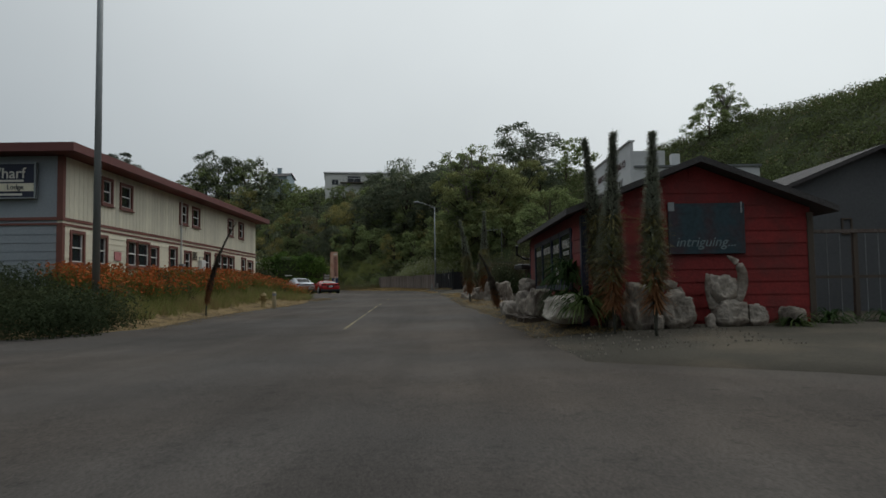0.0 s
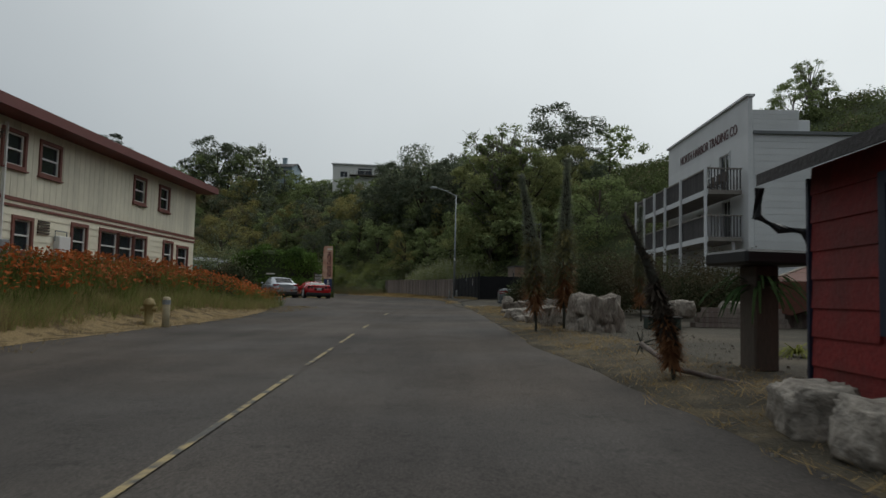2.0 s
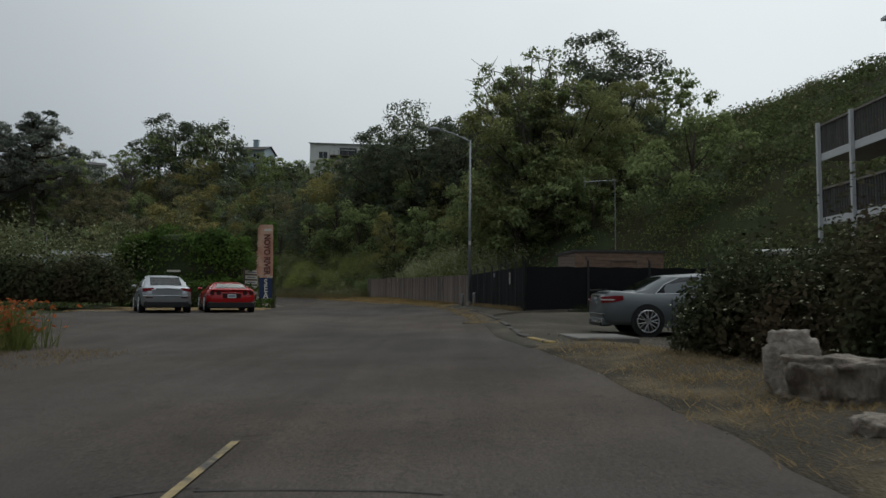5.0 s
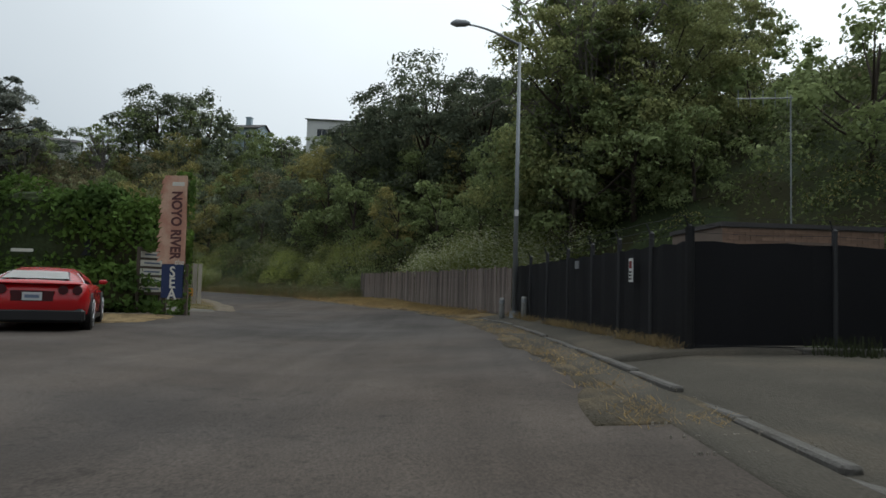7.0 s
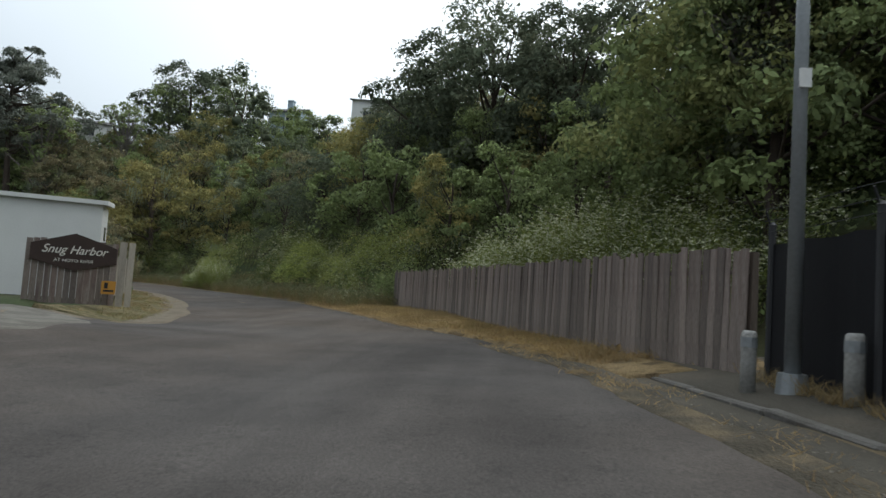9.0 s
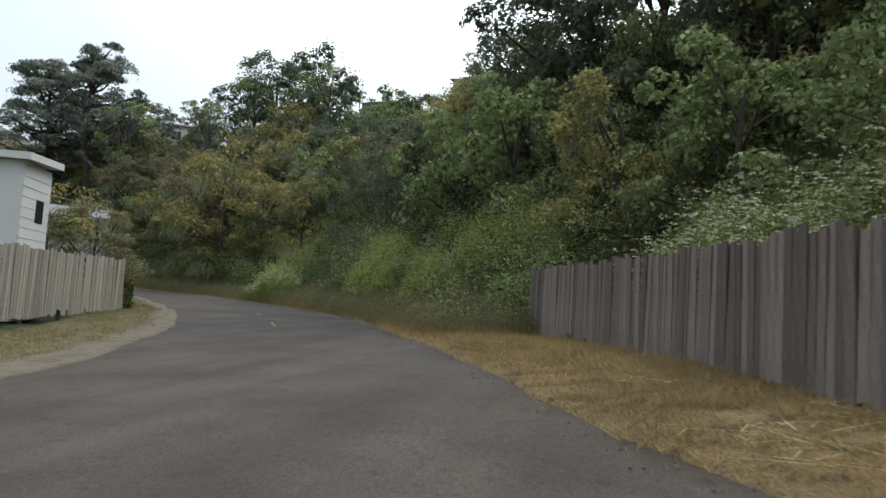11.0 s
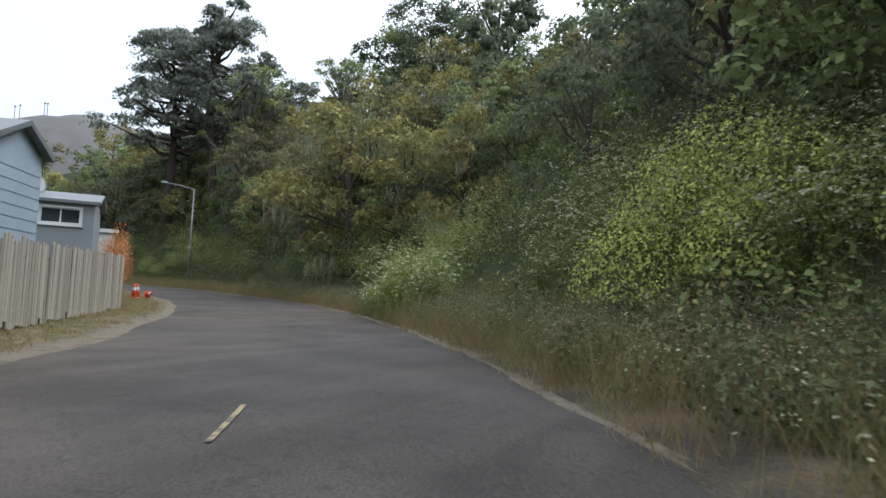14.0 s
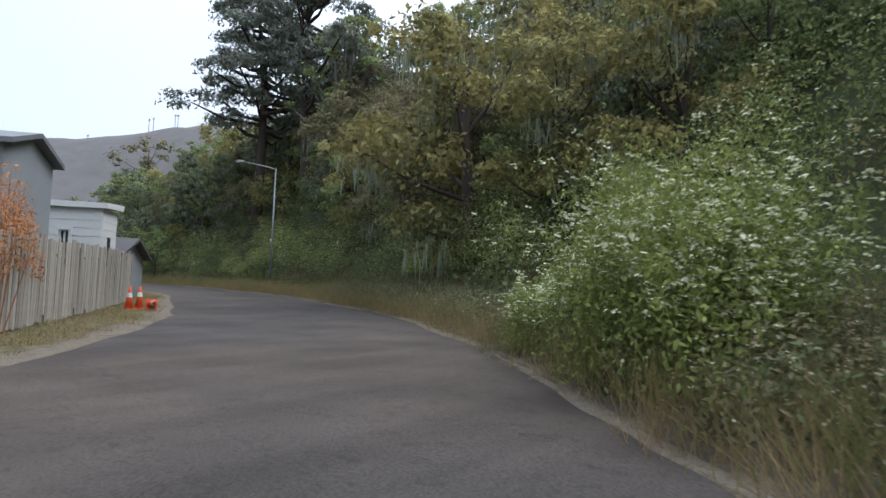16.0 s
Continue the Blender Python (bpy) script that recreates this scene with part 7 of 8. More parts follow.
def grey_saloon():
    a = -89
    cx, cy = 1.70, 54.15
    t = make_car("saloon_car", (cx, cy, land(2.3, 52.9) + 0.05), a, 4.6, 1.78, 1.45, GREY_CAR, "slate-grey sports saloon with split-spoke alloy wheels", (0.78, 0.93, 1.0), 0.97,
                 [(0.72, 0.88, 0.74, 1.0), (1.50, 0.93, 0.70, 1.39), (2.3, 0.94, 0.72, 1.44), (2.8, 0.94, 0.70, 1.41), (3.75, 0.90, 0.66, 1.0)], dict(low=GREY_CAR, py=0.02, pz=0.72, bar=BAR), r=0.33, wheels=(1.0, 3.76), split=True, spokes=7)
    for s in (-1, 1):
        bm = bmesh.new()
        loft(bm, [[(s * x0, y0_, z0) for x0, z0 in ((xi, lo), (xo, lo + 0.01), (xo, hi), (xi + 0.02, hi + 0.01))] for y0_, xi, xo, lo, hi in ((-0.012, 0.60, 0.735, 0.735, 0.865), (0.06, 0.66, 0.815, 0.735, 0.885), (0.25, 0.76, 0.868, 0.75, 0.905), (0.44, 0.80, 0.889, 0.80, 0.905))])
        part("tail_lamp", bm, LAMP_RED, t, "red wrap-round tail lamp")
        bm = bmesh.new()
        loft(bm, [[(s * x0, y0_, z0) for x0, z0 in ((xi, 0.80), (xo, 0.80), (xo, 0.83), (xi, 0.83))] for y0_, xi, xo in ((-0.016, 0.61, 0.738), (0.06, 0.67, 0.818), (0.24, 0.76, 0.871))])
        part("lamp_band", bm, PLATE, t, "pale band across the lamp")
        for x0 in (0.42, 0.55):
            bm = bmesh.new()
            tube(bm, [(s * x0, -0.05, 0.30), (s * x0, 0.15, 0.30)], 0.04, 10)
            part("exhaust", bm, CHROME, t)
    bm = bmesh.new()
    prism(bm, [(0.02, 1.03), (0.16, 1.05), (0.17, 1.07), (0.0, 1.06)], -0.66, 0.66, "x")
    part("spoiler", bm, BLACK, t)
    part("bumper_crease", boxes((-0.80, 0.80, -0.03, 0.03, 0.47, 0.495), bevel=0.008), GREY_CAR, t)
    part("diffuser", boxes((-0.62, 0.62, -0.035, 0.2, 0.20, 0.31), bevel=0.03), BLACK, t)
    part("boot_trim", boxes((-0.3, 0.3, -0.012, 0.02, 0.90, 0.925)), CHROME, t)


saloon_car()
sports_car()
grey_saloon()


def utility_cart():
    x, y = 5.6, 52.0
    t = thing("utility_cart", (x, y, land(x, y)), 60, "black utility cart with pale roof behind the bramble", "cart")
    part("body", boxes((-0.65, 0.65, -1.2, 1.2, 0.35, 0.95), bevel=0.08), BLACK, t)
    part("roof", boxes((-0.62, 0.62, -0.8, 0.9, 1.88, 1.96), bevel=0.03), WHITE_PAINT, t)
    part("screen", boxes((-0.58, 0.58, 0.84, 0.86, 0.98, 1.84)), CAR_GLASS, t)
    part("seat", boxes((-0.5, 0.5, -0.5, 0.0, 0.95, 1.15), (-0.5, 0.5, -0.62, -0.5, 0.95, 1.5), bevel=0.03), WOOD_DARK, t)
    for a in (-0.58, 0.55):
        for b in (-0.75, 0.82):
            part("roof_post", boxes((a, a + 0.04, b, b + 0.04, 0.95, 1.9)), BLACK, t)
    for a in (-0.55, 0.55):
        for b in (-0.8, 0.8):
            wheel(t, a, b, 0.3, 0.2, 5, False)


utility_cart()


# ---- the tall roadside sign, ivy hedge and lane signs ----
def pylon_sign():
    x, y = -11.34, 73.25
    z = land(x, y)
    t = thing("roadside_pylon_sign", (x, y, 0), 4, "tall salmon and navy painted board sign wrapped in ivy", "sign")
    pink = mat("faded_salmon_paint", (0.46, 0.24, 0.17), 0.7, 0.2, 1.6, 20, 0.1, second=(0.50, 0.33, 0.24), patch=0.5)
    part("board", boxes((-0.36, 0.38, -0.04, 0.04, 2.88, 5.62), bevel=0.006), pink, t, "faded salmon upper board")
    # a saw-toothed fin of broken shingles down one edge
    for k in range(17):
        zz = 3.0 + k * 0.15
        bm = bmesh.new()
        wdt = 0.10 + 0.16 * (1 - k / 17) + 0.04 * (k % 3)
        prism(bm, [(-0.36, zz + 0.16), (-0.36, zz), (-0.36 - wdt * 0.7, zz - 0.06), (-0.36 - wdt * 0.55, zz + 0.05)], -0.02, 0.02, "y")
        part("shingle", bm, pink, t)
    part("navy_board", boxes((-0.36, 0.34, -0.05, 0.03, 1.84, 2.87), bevel=0.006), mat("navy_paint", (0.02, 0.035, 0.10), 0.6, 0.15, 2, 20, 0.05), t, "navy lower board")
    part("post", boxes((0.385, 0.49, -0.02, 0.10, z - 0.1, 2.88)), WOOD_DARK, t)
    part("post", boxes((-0.36, -0.24, 0.045, 0.16, z - 0.1, 5.5)), WOOD_DARK, t)
    part("panel", boxes((-0.10, 0.30, -0.046, -0.041, 5.3, 5.42)), LETTER, t, "pale worn strip")
    m = pose(0.05, -0.046, 4.08) @ FACE @ pose(0, 0, 0, 0, 0, -90)
    lettering("NOYO RIVER", 0.46, m, LETTER_DARK, t, "dark upright lettering running down", 0.006, 0.78, 0.0, 0.035)
    lettering("the", 0.24, pose(0.20, -0.058, 2.93) @ FACE, LETTER, t, "white italic lettering", 0.006, 1, 0.3)
    for k, ch in enumerate("SEA"):
        lettering(ch, 0.46, pose(0.0, -0.058, 2.62 - 0.34 * k) @ FACE, LETTER, t, "white serif-like letter", 0.006, 0.9, 0.0, 0.02)
    t.rotation_euler.y = radians(-1.0)
    t.scale.x = 0.93
    s = thing("slat_sign", (-12.35, 73.9, 0), 62, "brown board with white name slats, part grown over", "sign")
    part("board", boxes((-0.46, 0.46, 0.0, 0.05, 1.9, 3.4)), WOOD_DARK, s)
    for k in range(5):
        part("slat", boxes((-0.42, 0.42, -0.03, -0.001, 2.0 + k * 0.27, 2.19 + k * 0.27)), LETTER, s)
        part("lettering_bar", boxes((-0.3, 0.28, -0.036, -0.031, 2.07 + k * 0.27, 2.12 + k * 0.27)), BAR, s)
    for a in (-0.46, 0.4):
        part("post", boxes((a, a + 0.08, 0.05, 0.13, z - 0.1, 3.4)), WOOD_DARK, s)


pylon_sign()


def lane_sign():
    x, y = -17.1, 86.3
    z = land(x, y)
    t = thing("lane_sign_fence", (x, y, z - 0.03), 35, "grey board screen with a dark brown shaped nameboard", "sign")
    for k in range(14):
        part("board", boxes((-1.15 + k * 0.16, -1.0 + k * 0.16, 0, 0.03, 0.02, 1.85 + 0.02 * (k % 3))), WOOD_GREY, t)
    part("end_board", boxes((1.12, 1.3, -0.02, 0.06, 0, 1.95)), WOOD_PALE, t, "pale end board")
    part("end_board", boxes((1.36, 1.52, 0.02, 0.08, 0, 1.95)), WOOD_PALE, t, "pale end board")
    bm = bmesh.new()
    prism(bm, [(-1.05, 1.25), (0, 0.98), (1.05, 1.25), (1.05, 1.72), (0, 2.08), (-1.05, 1.72)], -0.07, -0.02, "y")
    part("nameboard", bm, mat("dark_brown_board", (0.035, 0.02, 0.015), 0.6, 0.2, 3, 25, 0.1), t, "dark brown shaped nameboard")
    lettering("Snug Harbor", 0.34, pose(0.0, -0.078, 1.58) @ FACE, LETTER, t, "cream script lettering", 0.004, 0.9, 0.35, 0.01)
    lettering("AT NOYO RIVER", 0.13, pose(0.0, -0.078, 1.27) @ FACE, LETTER, t, "small cream lettering", 0.004)
    t.scale = (1.12, 1.0, 1.04)
    n = thing("small_notice", (x + 0.98, y + 0.35, z), 35, "small orange notice with dark marks", "sign")
    part("board", boxes((-0.2, 0.2, -0.12, -0.1, 0.35, 0.75)), mat("orange_notice", (0.45, 0.22, 0.03), 0.6, 0.1, 5, 25, 0), n)
    part("emblem", boxes((-0.12, -0.02, -0.125, -0.121, 0.52, 0.7)), BLACK, n)
    part("lettering_bar", boxes((-0.14, 0.15, -0.125, -0.121, 0.42, 0.48)), BLACK, n)
    part("stake", boxes((-0.02, 0.02, -0.1, -0.06, 0, 0.75)), WOOD_DARK, n)


lane_sign()


def ivy_mass(name, boxes_in, leaf, n, size, label, category, seed, core=True, sharp=2.2):
    """Ivy over a hidden frame: leaves spread over rounded boxes (x, y, z, half sizes)."""
    rng = np.random.default_rng(seed)
    t = thing(name, (boxes_in[0][0], boxes_in[0][1], 0), 0, label, category)
    o = np.array([boxes_in[0][0], boxes_in[0][1], 0.0])
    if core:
        # soil-coloured filler core stands in for the shade behind the leaves
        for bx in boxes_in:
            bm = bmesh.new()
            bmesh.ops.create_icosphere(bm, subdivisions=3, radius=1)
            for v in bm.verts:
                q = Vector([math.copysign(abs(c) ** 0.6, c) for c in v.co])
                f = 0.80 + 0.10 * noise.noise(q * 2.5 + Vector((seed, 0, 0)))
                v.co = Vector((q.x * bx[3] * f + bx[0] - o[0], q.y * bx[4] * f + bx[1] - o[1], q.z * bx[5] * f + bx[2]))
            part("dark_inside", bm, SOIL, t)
    V = []
    for bx in boxes_in:
        k = int(n * bx[3] * bx[5])
        d = sphere_dirs(rng, k)
        q = np.sign(d) * np.abs(d) ** 0.6
        lump = 0.90 + 0.13 * np.sin(q[:, :1] * 7 + seed) * np.cos(q[:, 2:3] * 6) + rng.normal(size=(k, 1)) * 0.06
        c = q * np.array(bx[3:6]) * lump + np.array(bx[0:3]) - o
        nn = d + 0.5 * rng.normal(size=d.shape)
        nn /= np.linalg.norm(nn, axis=1, keepdims=True)
        V.append(leaves(rng, c, nn, size, size * 0.8, 0.4))
    quads_mesh("leaves", np.concatenate(V), leaf, t)
    return t


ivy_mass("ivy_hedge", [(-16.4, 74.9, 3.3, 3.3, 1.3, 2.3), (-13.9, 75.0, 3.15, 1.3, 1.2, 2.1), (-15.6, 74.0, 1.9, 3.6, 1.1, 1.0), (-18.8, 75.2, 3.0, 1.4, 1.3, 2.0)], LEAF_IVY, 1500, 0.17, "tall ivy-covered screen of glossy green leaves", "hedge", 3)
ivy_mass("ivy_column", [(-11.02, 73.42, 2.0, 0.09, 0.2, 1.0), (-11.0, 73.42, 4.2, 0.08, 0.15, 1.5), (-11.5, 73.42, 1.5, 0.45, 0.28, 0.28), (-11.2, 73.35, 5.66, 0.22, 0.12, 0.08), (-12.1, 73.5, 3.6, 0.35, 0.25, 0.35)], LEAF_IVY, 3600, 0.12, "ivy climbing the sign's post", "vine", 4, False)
ivy_mass("ivy_clump", [(-24.9, 102.75, 2.2, 0.35, 0.35, 1.0)], LEAF_IVY, 2500, 0.10, "ivy filling a gap in the fence", "vine", 5)
n_ = thing("hidden_plate", (-16.3, 73.5, 3.2), 0, "pale strip of a sign showing through ivy", "sign")
part("plate", boxes((-0.35, 0.35, -0.03, 0.0, -0.05, 0.05)), LETTER, n_)
n_ = thing("dark_signboard", (-15.4, 74.02, 3.75), 0, "dark signboard sunk in the ivy", "sign")
part("board", boxes((-1.3, 1.0, -0.04, 0.0, -0.65, 0.55)), MESH_BLACK, n_)


# ---- stones, bones and plants before the shop ----
def boulder(x, y, sx, sy, sz, seed, material=None, holes=(), label="pale weathered boulder beside the road", name="boulder", turn=None, square=0.75, lift=-0.04):
    """A pitted stone or driftwood block; holes: (direction, size, depth)."""
    rng = np.random.default_rng(seed)
    bm = bmesh.new()
    bmesh.ops.create_icosphere(bm, subdivisions=4, radius=1)
    for v in bm.verts:
        n = v.co.normalized()
        q = Vector([math.copysign(abs(c) ** square, c) for c in n])
        f = 0.94 + 0.24 * noise.noise(n * 1.7 + Vector((seed, 0, 0))) + 0.12 * noise.noise(n * 4.5 + Vector((0, seed, 0))) + 0.06 * noise.noise(n * 11 + Vector((0, 0, seed)))
        ridge = abs(noise.noise(Vector((n.x * 5 + seed, n.y * 5, n.z * 1.2))))
        f -= 0.30 * max(0, 0.22 - ridge)
        for d, size, depth in holes:
            c = n.dot(Vector(d).normalized())
            if c > 1 - size:
                f -= depth * min(1, (c - (1 - size)) / size * 2.2)
        v.co = Vector((q.x * sx, q.y * sy, q.z * sz * (1 if q.z > 0 else 0.9) + sz * 0.88)) * 1.0
        v.co.x *= f
        v.co.y *= f
        v.co.z = max(0, v.co.z * (0.5 + 0.5 * f))
    ob = mesh_ob(name, bm, material or ROCK, smooth=True)
    ob.matrix_world = pose(x, y, land(x, y) + lift, 0, 0, turn if turn is not None else float(rng.uniform(0, 360)))
    return tagged(ob, label, "boulder", "stones along the forecourt")


HOLE = [((0.15, -1, 0.25), 0.16, 0.5)]
boulder(4.25, 12.85, 0.32, 0.30, 0.40, 1, ROCK_WHITE, HOLE, "pale bone-like block with a round hollow", turn=0)
boulder(3.55, 12.75, 0.30, 0.26, 0.50, 2, ROCK, [((0.1, -1, 0.0), 0.14, 0.5), ((-0.6, -1, 0.6), 0.1, 0.3)], "upright hollowed driftwood stump", turn=10)
boulder(4.92, 12.95, 0.10, 0.09, 0.16, 3, ROCK_WHITE, (), "small white stone block", turn=0)
boulder(5.35, 13.1, 0.32, 0.26, 0.30, 4, ROCK_WHITE, [((0.3, -1, 0.5), 0.18, 0.4)], "whale-bone boulder with a hollow face", turn=0)
boulder(5.25, 13.2, 0.30, 0.22, 0.30, 5, ROCK_WHITE, [((-0.3, -1, 0.3), 0.2, 0.4)], "whale-bone block stacked on another", turn=30, lift=0.42)
def jaw_bone(x, y, pts, radii, label):
    """A tapering curved bone set upright among the stones."""
    bm = bmesh.new()
    P = [Vector(p) for p in pts]
    fine, rr = [], []
    for k in range(len(P) - 1):
        for q in np.linspace(0, 1, 6, endpoint=k == len(P) - 2):
            a, b, c, d = P[max(k - 1, 0)], P[k], P[k + 1], P[min(k + 2, len(P) - 1)]
            fine.append(0.5 * ((2 * b) + (c - a) * q + (2 * a - 5 * b + 4 * c - d) * q * q + (3 * b - a - 3 * c + d) * q ** 3))
            rr.append(radii[k] + (radii[k + 1] - radii[k]) * q)
    tube(bm, fine, rr, 10)
    for v in bm.verts:
        v.co += v.normal * 0.02 * noise.noise(v.co * 9)
        v.co.y *= 0.7
    ob = mesh_ob("whale_bone", bm, ROCK_WHITE, smooth=True)
    ob.matrix_world = pose(x, y, land(x, y))
    return tagged(ob, label, "bone", "bones before the shop")


jaw_bone(5.35, 13.2, [(0.05, 0, 0.0), (0.16, 0, 0.45), (0.30, 0, 0.85), (0.24, 0, 1.15), (0.02, 0, 1.32)], [0.13, 0.13, 0.11, 0.08, 0.02], "curved bleached jaw bone hooking over")
jaw_bone(5.1, 13.15, [(0.0, 0, 0.35), (-0.10, 0, 0.7), (-0.14, 0, 1.0)], [0.13, 0.09, 0.02], "short pointed bone standing on a boulder")
jaw_bone(4.0, 12.9, [(-0.05, 0, 0.0), (-0.20, 0, 0.35), (-0.05, 0, 0.72), (0.22, 0, 0.80), (0.42, 0, 0.60)], [0.10, 0.12, 0.12, 0.09, 0.05], "arched hollow bone beside the wall")
boulder(5.85, 13.15, 0.20, 0.2, 0.24, 8, ROCK_WHITE, [((0, -1, 0.4), 0.2, 0.35)], "pale bone-like boulder by the wall", turn=0)
boulder(6.55, 13.2, 0.24, 0.2, 0.22, 18, ROCK, (), "grey boulder at the wall foot")
boulder(3.15, 13.0, 0.12, 0.12, 0.2, 9, ROCK_WHITE, (), "broken white shell-like stone")
boulder(3.85, 12.6, 0.10, 0.10, 0.18, 10, ROCK_WHITE, (), "broken white shell-like stone")
boulder(2.40, 13.75, 0.38, 0.74, 0.31, 11, BONE, [((-1, 0.2, 0.2), 0.15, 0.25)], "long bleached driftwood slab on blocks", turn=15, lift=0.12)
boulder(2.25, 16.35, 0.30, 0.34, 0.36, 12, ROCK, [((-1, -0.5, 0.5), 0.1, 0.2)], "square pitted stone block on a pallet", turn=8, square=0.5, lift=0.1)
boulder(2.2, 17.15, 0.34, 0.32, 0.24, 13, ROCK, (), "low weathered stone block on a pallet", turn=3, square=0.55, lift=0.08)
boulder(2.05, 17.85, 0.22, 0.28, 0.36, 14, ROCK_WHITE, [((-1, -0.3, 0.2), 0.15, 0.3)], "tall bleached bone shape on a pallet", turn=0, lift=0.08)
boulder(2.15, 17.95, 0.24, 0.20, 0.20, 15, ROCK_WHITE, (), "bleached cap stone on a bone shape", turn=40, lift=0.66)
boulder(1.95, 19.3, 0.30, 0.30, 0.24, 16, ROCK_WHITE, (), "square white stone block", turn=5, square=0.5)
boulder(1.88, 20.1, 0.28, 0.28, 0.24, 17, ROCK_WHITE, (), "square white stone block", turn=-5, square=0.5)
def driftwood_stump(x, y, sx, sy, h, turn, seed, label):
    """A broad gnarled stump: deep upright fissures, eroded pits, a ragged top."""
    around, up = 96, 30
    bm = bmesh.new()
    rings = []
    for j in range(up + 1):
        q = j / up
        ring = []
        for k in range(around):
            a = k * math.tau / around
            c, s_ = math.cos(a), math.sin(a)
            f = (abs(c) ** 4.5 + abs(s_) ** 4.5) ** (-1 / 4.5)
            n = Vector((c * 2.2, s_ * 2.2, q * 0.8 + seed))
            fold = abs(noise.noise(Vector((c * 2.7 + seed, s_ * 2.7, q * 0.9))))
            fine = abs(noise.noise(Vector((c * 11, s_ * 11 + seed, q * 2.0))))
            pit = max(0.0, noise.noise(Vector((c * 4.5, s_ * 4.5 + seed, q * 5.0))) - 0.28)
            f *= 0.80 + 0.16 * noise.noise(n) + 0.75 * min(fold, 0.30) + 0.10 * fine - 1.1 * pit
            top = h * (1 + 0.10 * noise.noise(Vector((c * 2.4, s_ * 2.4, seed))) - 0.06 * fine)
            ring.append(bm.verts.new((sx * f * c * (1.04 - 0.06 * q), sy * f * s_ * (1.04 - 0.06 * q), top * q - 0.05)))
        rings.append(ring)
    for q in (0.72, 0.40, 0.12):
        rings.append([bm.verts.new((v.co.x * q, v.co.y * q, v.co.z - 0.05 * (1 - q) + 0.07 * noise.noise(Vector((v.co.x * 7 * q, v.co.y * 7 * q, seed))))) for v in rings[up]])
    for r0, r1 in zip(rings, rings[1:]):
        for k in range(around):
            bm.faces.new((r0[k], r0[(k + 1) % around], r1[(k + 1) % around], r1[k]))
    bm.faces.new(rings[-1])
    ob = mesh_ob("driftwood_stump", bm, DRIFT, smooth=True)
    ob.matrix_world = pose(x, y, land(x, y) - 0.02, 0, 0, turn)
    return tagged(ob, label, "driftwood", "stones along the forecourt")


DRIFT = mat("grey_driftwood", (0.30, 0.262, 0.222), 0.9, 0.55, 2.2, 16, 1.0, stretch=(1.5, 1.5, 0.6), second=(0.13, 0.105, 0.085), patch=0.55)
driftwood_stump(2.42, 30.55, 0.51, 0.38, 0.84, -38, 2.3, "large gnarled grey driftwood stump with deep fissures")
driftwood_stump(1.95, 32.6, 0.42, 0.32, 0.52, 15, 5.1, "low broad driftwood block with pits")
driftwood_stump(2.25, 34.6, 0.48, 0.30, 0.44, 40, 8.4, "rough driftwood block in the stone heap")
for k, (x, y, sx, sy, sz, tu) in enumerate(((2.15, 40.9, 0.52, 0.34, 0.30, 6), (1.95, 37.0, 0.34, 0.28, 0.20, 3), (2.55, 38.4, 0.30, 0.24, 0.34, -8), (1.45, 43.9, 0.20, 0.18, 0.34, 12), (1.75, 43.6, 0.50, 0.36, 0.24, 20), (2.0, 35.6, 0.36, 0.26, 0.22, -12))):
    boulder(x, y, sx, sy, sz, 200 + k, ROCK_WHITE if k != 4 else ROCK, (), "pale squared stone block in the roadside heap", turn=tu, square=0.42)
rng = np.random.default_rng(77)
for k in range(22):
    x, y = rng.uniform(1.3, 2.6), rng.uniform(33.0, 43.5)
    s = rng.uniform(0.14, 0.30)
    boulder(x - (y - 33) * 0.03, y, s * rng.uniform(0.8, 1.3), s, s * rng.uniform(0.5, 0.9), 100 + k, ROCK_WHITE if k % 3 else ROCK, [((rng.uniform(-1, 1), -1, rng.uniform(0, 1)), 0.12, 0.3)] if k % 2 else (), "pale stone in the roadside heap")
for k, (x, y) in enumerate(((4.55, 32.75), (5.1, 33.1), (7.0, 34.6), (6.7, 33.8))):
    boulder(x, y, 0.30, 0.28, 0.24, 150 + k, ROCK_WHITE, (), "white stone block on low timbers", square=0.42, lift=0.25, turn=4 * k)
for k, (x, y) in enumerate(((2.2, 16.35), (2.15, 17.2), (2.05, 17.9))):
    p = thing("timber_pallet", (x, y, land(x, y)), 5, "dark weathered timber pallet under the stones", "pallet", "pallets")
    for j in range(5):
        part("slat", boxes((-0.42 + j * 0.18, -0.30 + j * 0.18, -0.40, 0.40, 0.10, 0.125)), WOOD_DARK, p)
    for j in (-0.36, 0.0, 0.3):
        part("bearer", boxes((-0.42, 0.42, j, j + 0.07, 0, 0.10)), WOOD_DARK, p)
g_ = thing("green_tub", (4.2, 31.7, land(4.2, 31.7)), 0, "dark green plastic tub under white stones", "tub")
part("tub", boxes((-0.38, 0.38, -0.25, 0.25, 0, 0.30), bevel=0.04), mat("dark_green_plastic", (0.012, 0.035, 0.025), 0.5, 0.1, 3, 20, 0.05), g_)
part("rim", boxes((-0.41, 0.41, -0.28, 0.28, 0.28, 0.32), bevel=0.01), BLACK, g_)


ECH_SPIKE = leafy("echium_spike_florets", (0.225, 0.24, 0.19), 0.4, (0.17, 0.185, 0.15))
ECH_LEAF = leafy("echium_leaves", (0.155, 0.15, 0.065), 0.45, (0.17, 0.12, 0.05))
ECH_DEAD = leafy("dead_echium_leaves", (0.185, 0.092, 0.045), 0.4, (0.14, 0.058, 0.032))
